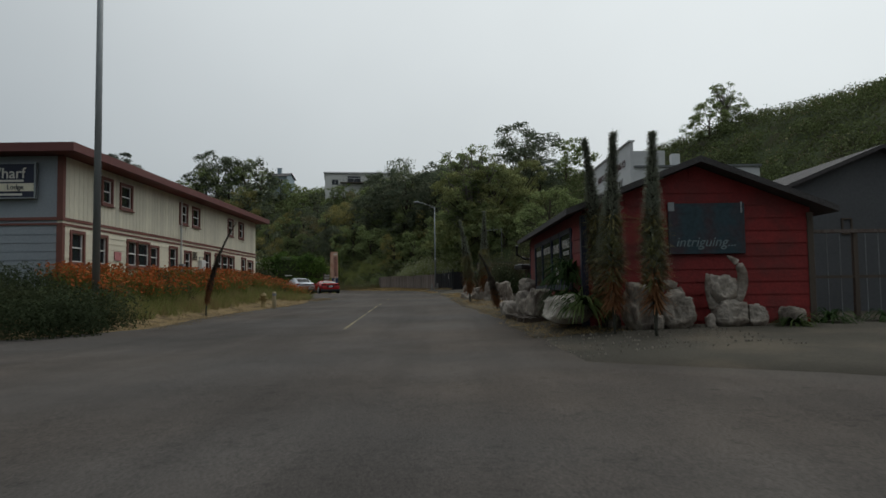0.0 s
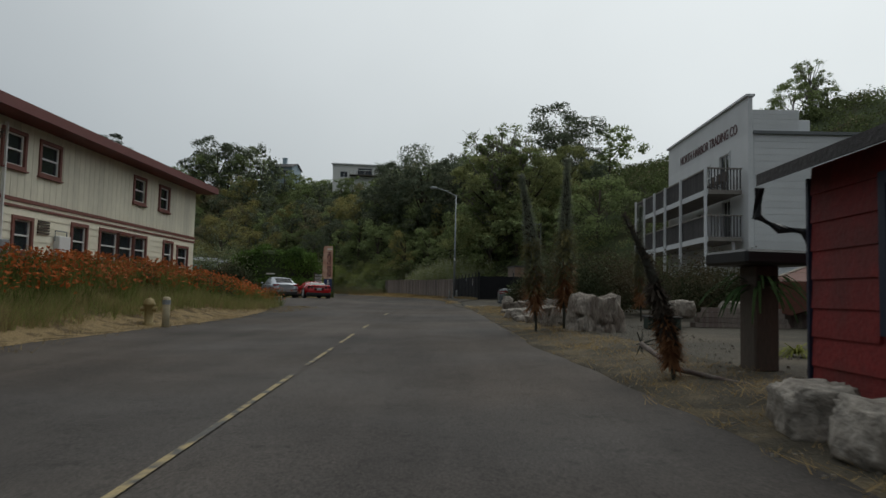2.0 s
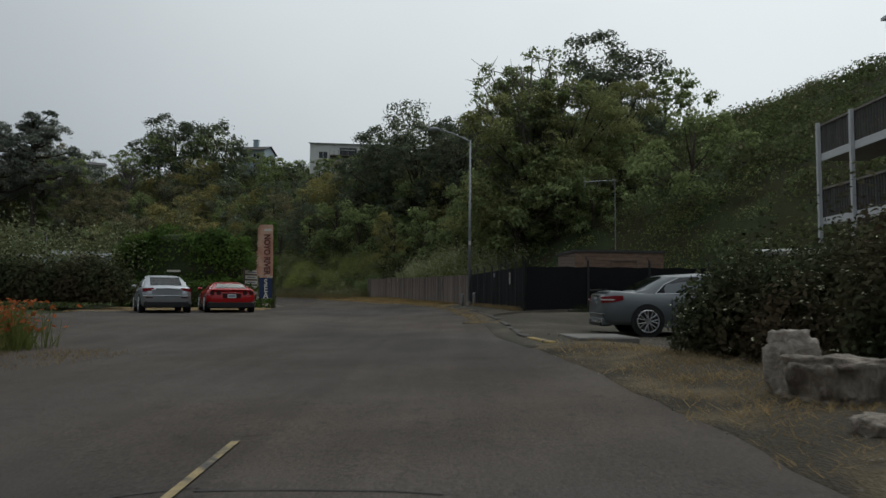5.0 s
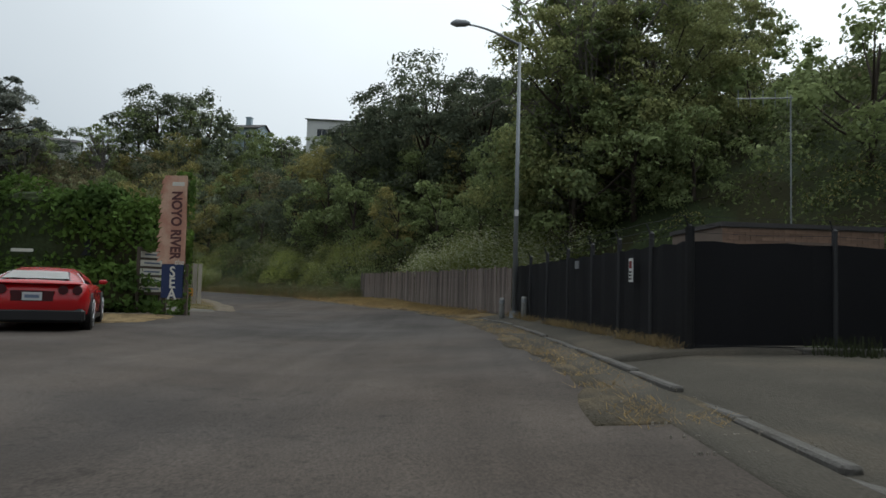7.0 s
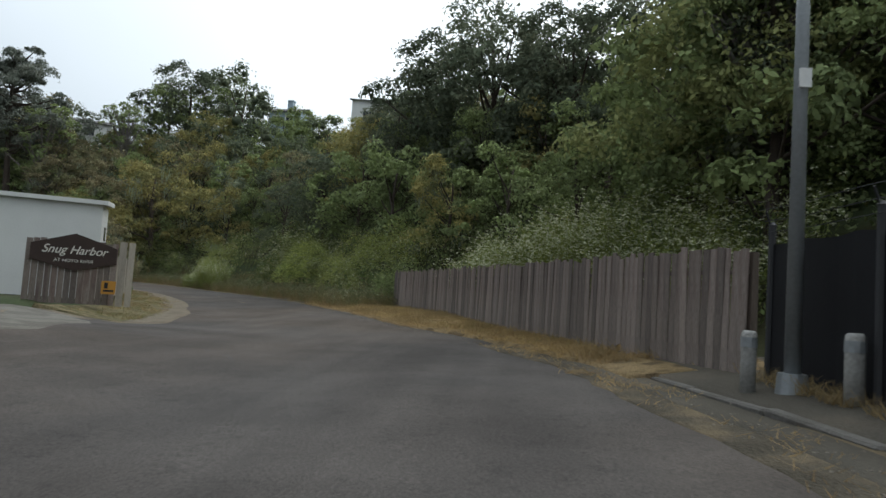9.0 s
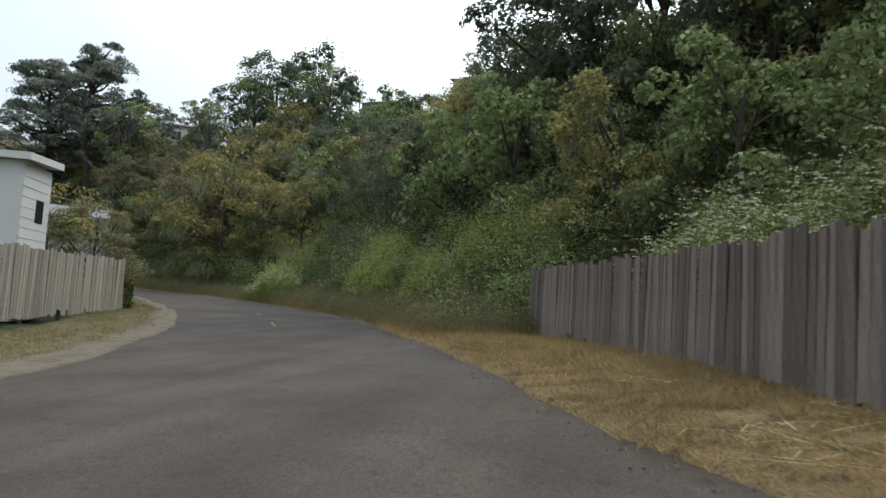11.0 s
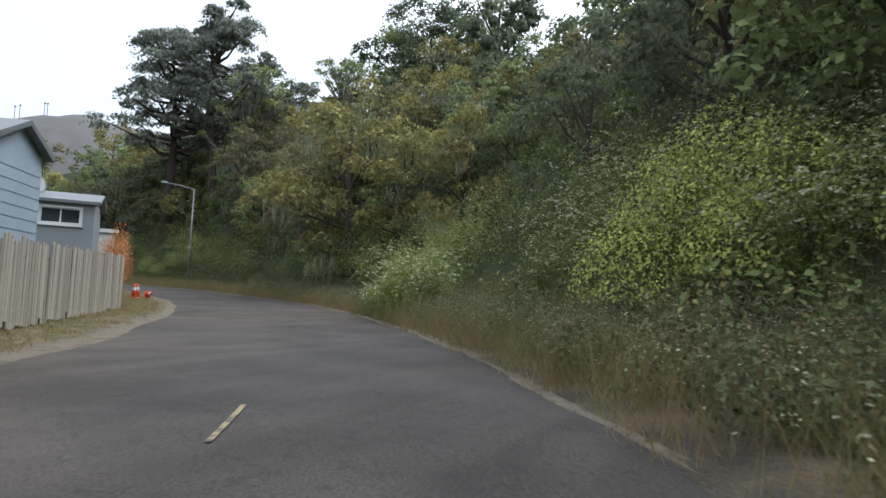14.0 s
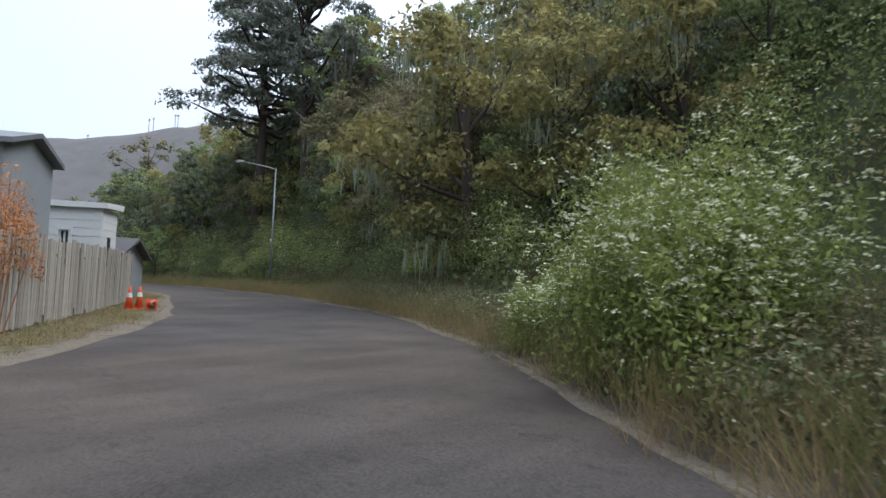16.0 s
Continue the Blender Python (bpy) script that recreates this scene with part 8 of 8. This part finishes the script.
ECH_DRY = leafy("dry_grey_stalk", (0.062, 0.050, 0.040), 0.4, (0.05, 0.042, 0.034))
ECH_CORE = mat("echium_core", (0.05, 0.05, 0.038), 0.9, 0.3, 4, 30, 0.4)


def echium(x, y, h, lean, turn, seed, red=False, dead=False, wide=1.0):
    """A tower-of-jewels spire: bare stem, shaggy leaves, tapering flower spike."""
    rng = np.random.default_rng(seed)
    t = thing("echium_plant", (x, y, land(x, y) - 0.05), turn, "dried leaning echium stalk" if dead else ("tall echium spire with reddish dead leaves" if red else "tall grey-green echium spire with shaggy leaves"), "plant", "echium spires")
    f = lambda q: Vector((lean * h * q * q, 0.02 * h * math.sin(3 * q), h * q))
    qs = np.linspace(0, 1, 14)
    bm = bmesh.new()
    tube(bm, [f(q) for q in qs], [0.022 + 0.03 * wide * math.sin(q * math.pi) if q < 0.6 else 0.09 * wide * (1.04 - q) / 0.44 + 0.008 for q in qs], 9)
    part("stem", bm, ECH_CORE, t, smooth=True)
    # florets pack the spike
    n = 5200 if not dead else 900
    q = rng.uniform(0.27, 1.0, n)
    a = rng.uniform(0, math.tau, n)
    c = np.array([f(v) for v in q])
    rad = wide * 0.215 * np.clip((1.04 - q) / 0.70, 0.17, 1) ** 0.9
    d = np.stack([np.cos(a), np.sin(a), 0.25 + 0 * a], 1)
    # each floret is a thin bract that points out and up
    d += 0.35 * rng.normal(size=d.shape)
    d /= np.linalg.norm(d, axis=1, keepdims=True)
    p0 = c + d * (rad * rng.uniform(0.35, 0.8, n))[:, None]
    ln_ = (0.05 + 0.35 * rad)[:, None] * rng.uniform(0.7, 1.3, (n, 1))
    sd_ = np.stack([-np.sin(a), np.cos(a), 0 * a], 1) * 0.011
    v = np.stack([p0 - sd_, p0 + sd_, p0 + d * ln_ + sd_ * 0.25, p0 + d * ln_ - sd_ * 0.25], 1)
    tagged(quads_mesh("flower_spike", v, ECH_DRY if dead else ECH_SPIKE, t), "grey-green bristling flower spike", kind="stuff")
    for nm, lo, hi, m, cnt, ln in (("leaves", 0.30, 0.62, ECH_LEAF if not dead else ECH_DRY, 760, 0.25), ("dead_leaves", 0.17, 0.42, ECH_DEAD, 560 if (red or dead) else 380, 0.28)):
        q = rng.uniform(lo, hi, cnt)
        a = rng.uniform(0, math.tau, cnt)
        c = np.array([f(v) for v in q])
        out = np.stack([np.cos(a), np.sin(a), rng.uniform(-1.3, 0.35, cnt)], 1)
        out /= np.linalg.norm(out, axis=1, keepdims=True)
        L = ln * rng.uniform(0.6, 1.2, cnt)[:, None] * wide
        side = np.stack([-np.sin(a), np.cos(a), 0 * a], 1) * 0.022
        p0 = c + out * 0.04
        v = np.stack([p0 - side, p0 + side, p0 + out * L + side * 0.2 + [0, 0, -0.04], p0 + out * L - side * 0.2 + [0, 0, -0.04]], 1)
        quads_mesh(nm, v, m, t)


for k, (x, y, h, ln, tu, rd) in enumerate([(3.0, 13.2, 3.65, -0.075, 0, False), (2.95, 12.1, 3.55, 0.02, 10, False), (3.45, 11.4, 3.4, 0.01, 0, False), (3.0, 12.9, 2.5, 0.03, 40, True), (1.18, 31.3, 3.70, -0.11, 0, True), (1.84, 31.4, 4.05, 0.01, 0, True), (4.9, 36.2, 3.55, 0.02, 90, False), (6.4, 27.5, 2.3, 0.02, 30, True)]):
    echium(x, y, h, ln, tu, 60 + k, rd, wide=1.15 if k < 3 else (1.3 if k in (4, 5) else 1.0))
echium(-8.5, 25.0, 3.4, 0.30, 10, 80, dead=True, wide=0.48)
echium(1.75, 22.9, 1.9, -0.30, 0, 81, dead=True, wide=0.6)


def strap_plant(x, y, count, length, width, leaf, label, seed, lift=0.0, up=0.7, name="strap_leaf_plant"):
    """Arching strap leaves from one crown; each leaf is folded from four pieces."""
    rng = np.random.default_rng(seed)
    t = thing(name, (x, y, land(x, y) + lift), 0, label, "plant")
    V = []
    for k in range(count):
        a = rng.uniform(0, math.tau)
        e = rng.uniform(0.25, 1.3) * up
        L = length * rng.uniform(0.6, 1.1)
        p, dirv = np.array([0, 0, 0.05]), np.array([math.cos(a) * math.cos(e), math.sin(a) * math.cos(e), math.sin(e)])
        s = np.array([-math.sin(a), math.cos(a), 0]) * width / 2
        for j in range(5):
            q = p + dirv * L / 5
            w0, w1 = 1 - 0.16 * j, 1 - 0.16 * (j + 1)
            V.append([p - s * w0, p + s * w0, q + s * w1, q - s * w1])
            p = q
            dirv = dirv + np.array([0, 0, -0.42])
            dirv /= np.linalg.norm(dirv)
    quads_mesh("leaves", np.array(V), leaf, t)
    return t


STRAP = leafy("strap_leaves", (0.034, 0.056, 0.019), 0.4, (0.050, 0.066, 0.022))
FERN = leafy("dark_fern_fronds", (0.026, 0.050, 0.018), 0.4, (0.035, 0.058, 0.020))
strap_plant(2.55, 12.75, 130, 0.78, 0.085, STRAP, "agave-like plant with long arching green leaves", 5, 0.45, 0.75)
strap_plant(2.58, 14.45, 260, 0.85, 0.06, FERN, "tall dark fern against the shop window", 6, 0.95, 0.95)
strap_plant(2.56, 14.6, 240, 0.75, 0.06, FERN, "dark fern spreading below the window", 7, 0.45, 0.8)
strap_plant(2.75, 14.0, 60, 1.0, 0.06, STRAP, "arching green plant at the shop corner", 8, 0.5)
strap_plant(6.5, 13.0, 60, 0.7, 0.05, STRAP, "low green plant at the wall foot", 9)
strap_plant(7.6, 13.8, 80, 0.9, 0.05, FERN, "dark bushy plant by the wire yard", 10)
strap_plant(8.8, 13.9, 80, 0.9, 0.05, FERN, "dark bushy plant by the wire yard", 11)
strap_plant(2.95, 23.5, 60, 0.9, 0.07, FERN, "fern drooping from a dark stand", 12, 0.9)
strap_plant(4.2, 25.2, 50, 0.6, 0.04, leafy("yellow_green_leaves", (0.16, 0.17, 0.04), 0.4), "yellow-green grassy plant on gravel", 13)
strap_plant(2.4, 32.6, 50, 0.6, 0.04, STRAP, "green grassy plant on the stones", 14, 0.3)
f_ = thing("planter_stand", (2.95, 23.5, land(2.95, 23.5)), 10, "dark square planter stand", "planter")
part("post", boxes((-0.16, 0.16, -0.16, 0.16, 0, 1.25), bevel=0.02), WOOD_DARK, f_)
part("tray", boxes((-0.45, 0.45, -0.45, 0.45, 1.25, 1.42), bevel=0.03), BLACK, f_)


def fallen_trunk():
    x, y = 1.75, 23.0
    t = thing("fallen_dead_stalk", (x, y, land(x, y)), 0, "fallen dead stalk with broken roots on gravel", "dead plant")
    bm = bmesh.new()
    tube(bm, [(0.9, -1.4, 0.05), (0.5, -0.6, 0.06), (0.1, 0.2, 0.12), (-0.1, 0.9, 0.35)], [0.018, 0.026, 0.032, 0.035], 7)
    part("stalk", bm, WOOD_GREY, t, smooth=True)
    rng = np.random.default_rng(4)
    for k in range(9):
        e = Vector((-0.1, 0.9, 0.35)) + Vector(rng.normal(size=3)) * 0.09
        bm = bmesh.new()
        tube(bm, [(-0.1, 0.9, 0.35), e], [0.014, 0.005], 5)
        part("root", bm, ECH_CORE, t)


fallen_trunk()


def old_boat():
    x, y = 9.4, 35.5
    t = thing("old_boat", (x, y, land(x, y)), 55, "old red-brown wooden boat on timber blocks", "boat")
    hull = mat("faded_red_hull", (0.11, 0.038, 0.024), 0.7, 0.3, 1.5, 18, 0.2)
    bm = bmesh.new()
    rings = []
    for q in np.linspace(0, 1, 9):
        w = 0.9 * (1 - q ** 2.2) + 0.03
        keel, gun = 0.35 + 0.35 * q ** 3, 1.25 + 0.75 * q ** 2
        rings.append([(-2.2 + 4.4 * q + (0.3 * q * (z - keel)), s * ww, z) for s, ww, z in ((1, 0.02, keel), (1, w * 0.75, keel + 0.25), (1, w, gun), (-1, w, gun), (-1, w * 0.75, keel + 0.25), (-1, 0.02, keel))])
    loft(bm, rings)
    part("hull", bm, hull, t)
    bm = bmesh.new()
    for s in (-1, 1):
        tube(bm, [(-2.2 + 4.4 * q + 0.3 * q * (0.9 + 0.4 * q * q), s * (0.9 * (1 - q ** 2.2) + 0.03), 1.27 + 0.75 * q ** 2) for q in np.linspace(0, 1, 9)], 0.035, 6)
    part("gunwale", bm, WOOD_PALE, t)
    for a in (-1.5, 0.0, 1.2):
        part("block", boxes((a, a + 0.25, -0.7, 0.7, 0, 0.38)), WOOD_GREY, t)
    d = thing("timber_stack", (6.6, 33.4, land(6.6, 33.4)), 8, "stack of weathered timbers by the boat", "timber")
    for k in range(4):
        part("timber", boxes((-1.2 + 0.1 * k, 1.4 - 0.08 * k, -0.2, 0.1, 0.02 + 0.13 * k, 0.14 + 0.13 * k)), WOOD_GREY, d)


old_boat()


def traffic_cone(x, y, turn, lying=False):
    t = thing("traffic_cone", (x, y, land(x, y) + 0.02), turn, "orange traffic cone lying on its side" if lying else "orange traffic cone with white collar by the fence", "cone", "traffic cones")
    orange = mat("cone_orange", (0.62, 0.09, 0.025), 0.5, 0.12, 4, 25, 0.03)
    tilt = pose(0, 0, 0.15, 80, 0, 0) if lying else pose(0, 0, 0)
    made = [part("base", boxes((-0.18, 0.18, -0.18, 0.18, 0, 0.035), bevel=0.01), orange, t)]
    bm = bmesh.new()
    tube(bm, [(0, 0, 0.03), (0, 0, 0.40), (0, 0, 0.55), (0, 0, 0.70)], [0.135, 0.08, 0.055, 0.03], 16)
    made.append(part("cone", bm, orange, t, smooth=True))
    bm = bmesh.new()
    tube(bm, [(0, 0, 0.38), (0, 0, 0.52)], [0.088, 0.064], 16)
    made.append(part("collar", bm, WHITE_PAINT, t, "white reflective collar"))
    for ob in made:
        ob.matrix_basis = tilt


traffic_cone(-45.4, 123.45, 10)
traffic_cone(-46.0, 124.1, 30)
traffic_cone(-45.2, 124.05, 70, True)


def satellite_dish():
    t = thing("satellite_dish", (-44.3, 117.5, 5.85), 0, "round pale satellite dish on the roof", "dish")
    bm = bmesh.new()
    rings = []
    for k in range(6):
        r = 0.46 * k / 5 + 0.01
        rings.append([(r * math.cos(a), 0.35 * r * r, r * math.sin(a)) for a in np.linspace(0, math.tau, 24, False)])
    vs = [[bm.verts.new(p) for p in r] for r in rings]
    for a, b in zip(vs, vs[1:]):
        for k in range(24):
            bm.faces.new((a[k], a[(k + 1) % 24], b[(k + 1) % 24], b[k]))
    bmesh.ops.solidify(bm, geom=list(bm.faces), thickness=0.015)
    ob = part("bowl", bm, mat("pale_dish_paint", (0.72, 0.72, 0.71), 0.6, 0.12, 2, 20, 0.05), t, smooth=True)
    ob.matrix_basis = pose(0, 0, 0.62, -20, 0, 215)
    bm = bmesh.new()
    tube(bm, [(0, 0, -0.3), (0, 0, 0.62)], 0.035, 7)
    tube(bm, [(0, 0, 0.62), (0.24, -0.36, 0.82)], 0.012, 5)
    part("mast", bm, BLACK, t)


satellite_dish()


# ---- far ridge across the river ----
def far_ridge():
    n, rows = 120, 8
    rng = np.random.default_rng(2)
    az = np.radians(np.linspace(38, 150, n))
    crest = np.interp(np.degrees(az), [38, 50, 57, 62, 68, 80, 150], [60, 88, 96, 86, 77, 69, 55]) + 0.8 * np.sin(az * 37) + np.convolve(rng.normal(size=n + 4), np.ones(5) / 5, "valid") * 0.6
    q = np.linspace(0, 1, rows)[:, None]
    R = 300 + 130 * q
    X, Y = -25 - R * np.sin(az), 113 + R * np.cos(az)
    Z = -3 + (crest + 3) * np.sin(q * math.pi / 2) ** 0.9 + rng.normal(size=(rows, n)) * 0.4
    grid_mesh("backdrop_ridge", X, Y, Z, RIDGE, "far wooded ridge with mist put into its grey", "backdrop", "ridge")


far_ridge()
for mx, my, mz, tall in ((-383.1, 308.1, 78, 14), (-382.0, 310.0, 78, 15), (-375.7, 319.0, 80, 16), (-375.0, 320.2, 80, 16), (-398.0, 283.0, 70, 10)):
    mast = thing("radio_mast", (mx, my, mz), 0, "thin radio mast on the far misty ridge", "mast", "radio masts on the ridge")
    bm = bmesh.new()
    tube(bm, [(0, 0, 0), (0, 0, tall)], [0.3, 0.15], 6)
    part("pole", bm, GALV, mast)
    part("antenna", boxes((-0.9, 0.9, -0.2, 0.2, tall - 1.2, tall - 0.7)), GALV, mast)


# ---- planting by hand: verges, banks and brambles ----
rng = np.random.default_rng(5)
bush = [(x, y, rng.uniform(0.55, 0.85)) for x, y in zip(rng.uniform(-13.5, -8.6, 60), rng.uniform(15.6, 19.5, 60))]
mounds("juniper_bush", bush, LEAF_JUNIPER, 420, 0.11, 0.03, "broad dark green juniper bush beside the drive", "bush", seed=51, flat=1.35)
mounds("juniper_bush", bush[:40], LEAF_JUNIPER, 160, 0.11, 0.03, "broad green juniper bush beside the drive", "bush", seed=52, flat=1.4)
bank = [(x, y, rng.uniform(0.3, 0.6)) for x, y in zip(rng.uniform(-12.0, -9.9, 330), rng.uniform(20.5, 51, 330))]
blades("orange_flower_bank", bank, leafy("crocosmia_leaves", (0.10, 0.12, 0.035), 0.4), "thick bank of orange flowers under the windows", 0.78, 0.030, 46, "flowers", 53, 0.45, PETAL_ORANGE, 0.66, 0.105)
front = [(x, y, rng.uniform(0.3, 0.5)) for x, y in zip(rng.uniform(-10.6, -9.2, 420), rng.uniform(19.5, 49, 420))]
blades("bank_grass", front, GRASS_GREEN, "tall green and gold grass on the bank", 0.42, 0.016, 46, "grass", 54, 0.7)
blades("bank_grass", front[:260], GRASS_DRY, "dry grass on the bank", 0.36, 0.014, 40, "grass", 55, 0.9)
edge = [(x, y, 0.4) for x, y in zip(rng.uniform(-9.6, -7.5, 260), rng.uniform(18, 50, 260))]
blades("straw_tufts", edge, GRASS_DRY, "sparse dry tufts at the road edge", 0.12, 0.015, 26, "grass", 56, 1.2)
mounds("dark_shrub", [(-10.6, 26.3, 0.8), (-10.2, 27.1, 0.6), (-10.4, 25.4, 0.6), (-10.9, 31.5, 0.6), (-10.6, 36.5, 0.7), (-10.4, 42.0, 0.8), (-10.2, 43.0, 0.7)], LEAF_BRAMBLE, 420, 0.11, 0.05, "dark shrub among the orange flowers", "shrub", seed=57, flat=1.3)
fr = [(x, y, rng.uniform(0.5, 1.0)) for x, y in zip(rng.uniform(-22, -14.5, 60), rng.uniform(47.5, 57, 60))]
mounds("pale_scrub", fr, LEAF_GREY, 170, 0.16, 0.08, "grey-green scrub beyond the lodging house", "scrub", PETAL_WHITE, 0.02, 0.07, 58)
fr = [(x, y, rng.uniform(0.9, 1.6)) for x, y in zip(rng.uniform(-34, -17.5, 110), rng.uniform(70.5, 80, 110))]
mounds("bramble_bank", fr, LEAF_GREY, 190, 0.17, 0.09, "grey-brown bramble bank behind the car lot", "scrub", PETAL_WHITE, 0.10, 0.10, 59, 1.3, 1.0)
dh = [(x, 68.6 - 0.13 * (x + 17) + rng.uniform(-0.6, 0.6), rng.uniform(0.8, 1.25)) for x in rng.uniform(-28, -16.6, 50)]
mounds("dark_bramble_hedge", dh, LEAF_BRAMBLE, 780, 0.17, 0.09, "dark green bramble hedge behind the car lot", "hedge", seed=160, flat=1.3, high=0.4)
mounds("bramble_bank", fr[:60], LEAF_MID, 130, 0.17, 0.09, "green lower bramble behind the car lot", "scrub", seed=60)
br = [(x, y, rng.uniform(0.5, 0.95)) for x, y in zip(rng.uniform(2.5, 6.0, 46), rng.uniform(44.2, 48.4, 46))]
br += [(x, y, 0.34 + 0.13 * (x - 1.5) + rng.uniform(0, 0.2)) for x, y in zip(rng.uniform(2.0, 4.6, 32), rng.uniform(46.6, 48.7, 32))]
mounds("flowering_bramble", br, LEAF_BRAMBLE, 700, 0.095, 0.055, "dense bramble dotted with white flowers", "shrub", PETAL_WHITE, 0.03, 0.055, 61, 1.9, 0.1)
br = [(x, y, rng.uniform(0.5, 0.9)) for x, y in zip(rng.uniform(2.6, 9.5, 110), rng.uniform(37.2, 46, 110))]
mounds("low_bramble", br, LEAF_BRAMBLE, 620, 0.085, 0.045, "low dark bramble behind the stones", "shrub", PETAL_WHITE, 0.01, 0.05, 62, 1.9, 0.4)
mounds("low_bramble", [(a - 0.5, b - 0.6, r * 0.7) for a, b, r in br[:40]], LEAF_BRAMBLE, 160, 0.07, 0.035, "brown-tinged bramble behind the stones", "shrub", seed=63, flat=1.4, high=1.2)
gr = [(x, y, 0.4) for x, y in zip(rng.uniform(0.9, 3.0, 90), rng.uniform(43, 48.5, 90))]
blades("dry_bramble_grass", gr, GRASS_DRY, "dry golden grass at the bramble's foot", 0.11, 0.012, 46, "grass", 64, 1.8)
gr = [(x, y, 0.35) for x, y in zip(rng.uniform(2.6, 8.5, 60), rng.uniform(62.0, 62.5, 60))]
blades("fence_foot_weeds", gr, LEAF_BRAMBLE, "weeds along the fence foot", 0.28, 0.02, 16, "grass", 65)
gr = [(0.85 - 1.55 * q - 0.22, 62.4 + 12.4 * q, 0.16) for q in rng.uniform(0, 1, 70)]
blades("fence_foot_weeds", gr, GRASS_DRY, "dry straw along the black fence's foot", 0.16, 0.012, 26, "grass", 165, 1.3, lift=0.05)
ks = np.where((YK > 87) & (YK < 140))[0]
pk = rng.choice(ks, 900)
off = EDGE_L[pk] - rng.uniform(0.0, 1.9, 900)
gr = np.stack([LINE_PTS[pk, 0] + RIGHT[pk, 0] * off, LINE_PTS[pk, 1] + RIGHT[pk, 1] * off, 0 * off + 0.3], 1)
blades("lane_verge_grass", gr[:400], GRASS_DRY, "short dry grass below the pale fence", 0.08, 0.012, 26, "grass", 66, 1.0, lift=0.04)
blades("lane_verge_grass", gr[300:], GRASS_GREEN, "short green grass below the pale fence", 0.13, 0.014, 26, "grass", 67, 0.8)
mounds("orange_shrub", [(-38.6, 117.3, 0.50), (-39.0, 117.6, 0.55), (-38.1, 116.9, 0.42), (-39.6, 118.0, 0.46), (-40.2, 118.4, 0.40), (-38.8, 117.0, 0.45)], leafy("rusty_leaves", (0.36, 0.175, 0.075), 0.5), 900, 0.08, 0.03, "rust-orange shrub rising over the pale fence", "shrub", seed=68, flat=1.0, high=2.2)
blades("orange_shrub_stems", [(-38.6, 117.3, 0.25), (-39.0, 117.6, 0.25)], leafy("rusty_twigs", (0.22, 0.10, 0.05), 0.3), "thin rusty stems of the orange shrub", 2.4, 0.03, 40, "shrub", 168, 0.12)
plant("olive", -26.0, 102.3, 5.5, which=0)
plant("olive", -27.4, 101.6, 5.9, which=1)
mounds("hedge_scrub", [(x, y, rng.uniform(0.8, 1.5)) for x, y in zip(rng.uniform(-95, -55, 60), rng.uniform(116, 126, 60))], LEAF_MID, 110, 0.2, 0.12, "green scrub beyond the lane houses", "scrub", seed=69, flat=1.6, high=0.6)
# moundy hemlock stands that rise above the verge
rng = np.random.default_rng(72)
w = rng.uniform(0, 1, 95)
sx, sy = -26.5 - 3.8 * w, 118.5 + 4.0 * w
hs = np.stack([sx + rng.normal(size=95) * 0.35, sy + rng.normal(size=95) * 0.35, np.interp(w, [0, 0.12, 0.27, 0.45, 0.7, 1], [1.7, 2.4, 2.9, 2.2, 1.6, 1.1]) * rng.uniform(0.72, 1.02, 95)], 1)
umbel_stand("hemlock_stand", hs, LEAF_HEMLOCK, "tall hemlock stand with white flower heads", stems=7, per=80, leaf_len=0.07, leaf_wide=0.028, umbels=6, disc=0.055, seed=70)


mounds("fence_end_bramble", [(-9.5, 98.0, 0.6), (-9.0, 98.1, 0.7), (-8.6, 98.4, 0.8), (-9.9, 98.5, 0.55)], LEAF_MID, 900, 0.085, 0.045, "dark leafy bramble at the end of the board fence", "shrub", PETAL_WHITE, 0.02, 0.05, 171, 1.2, 0.7)
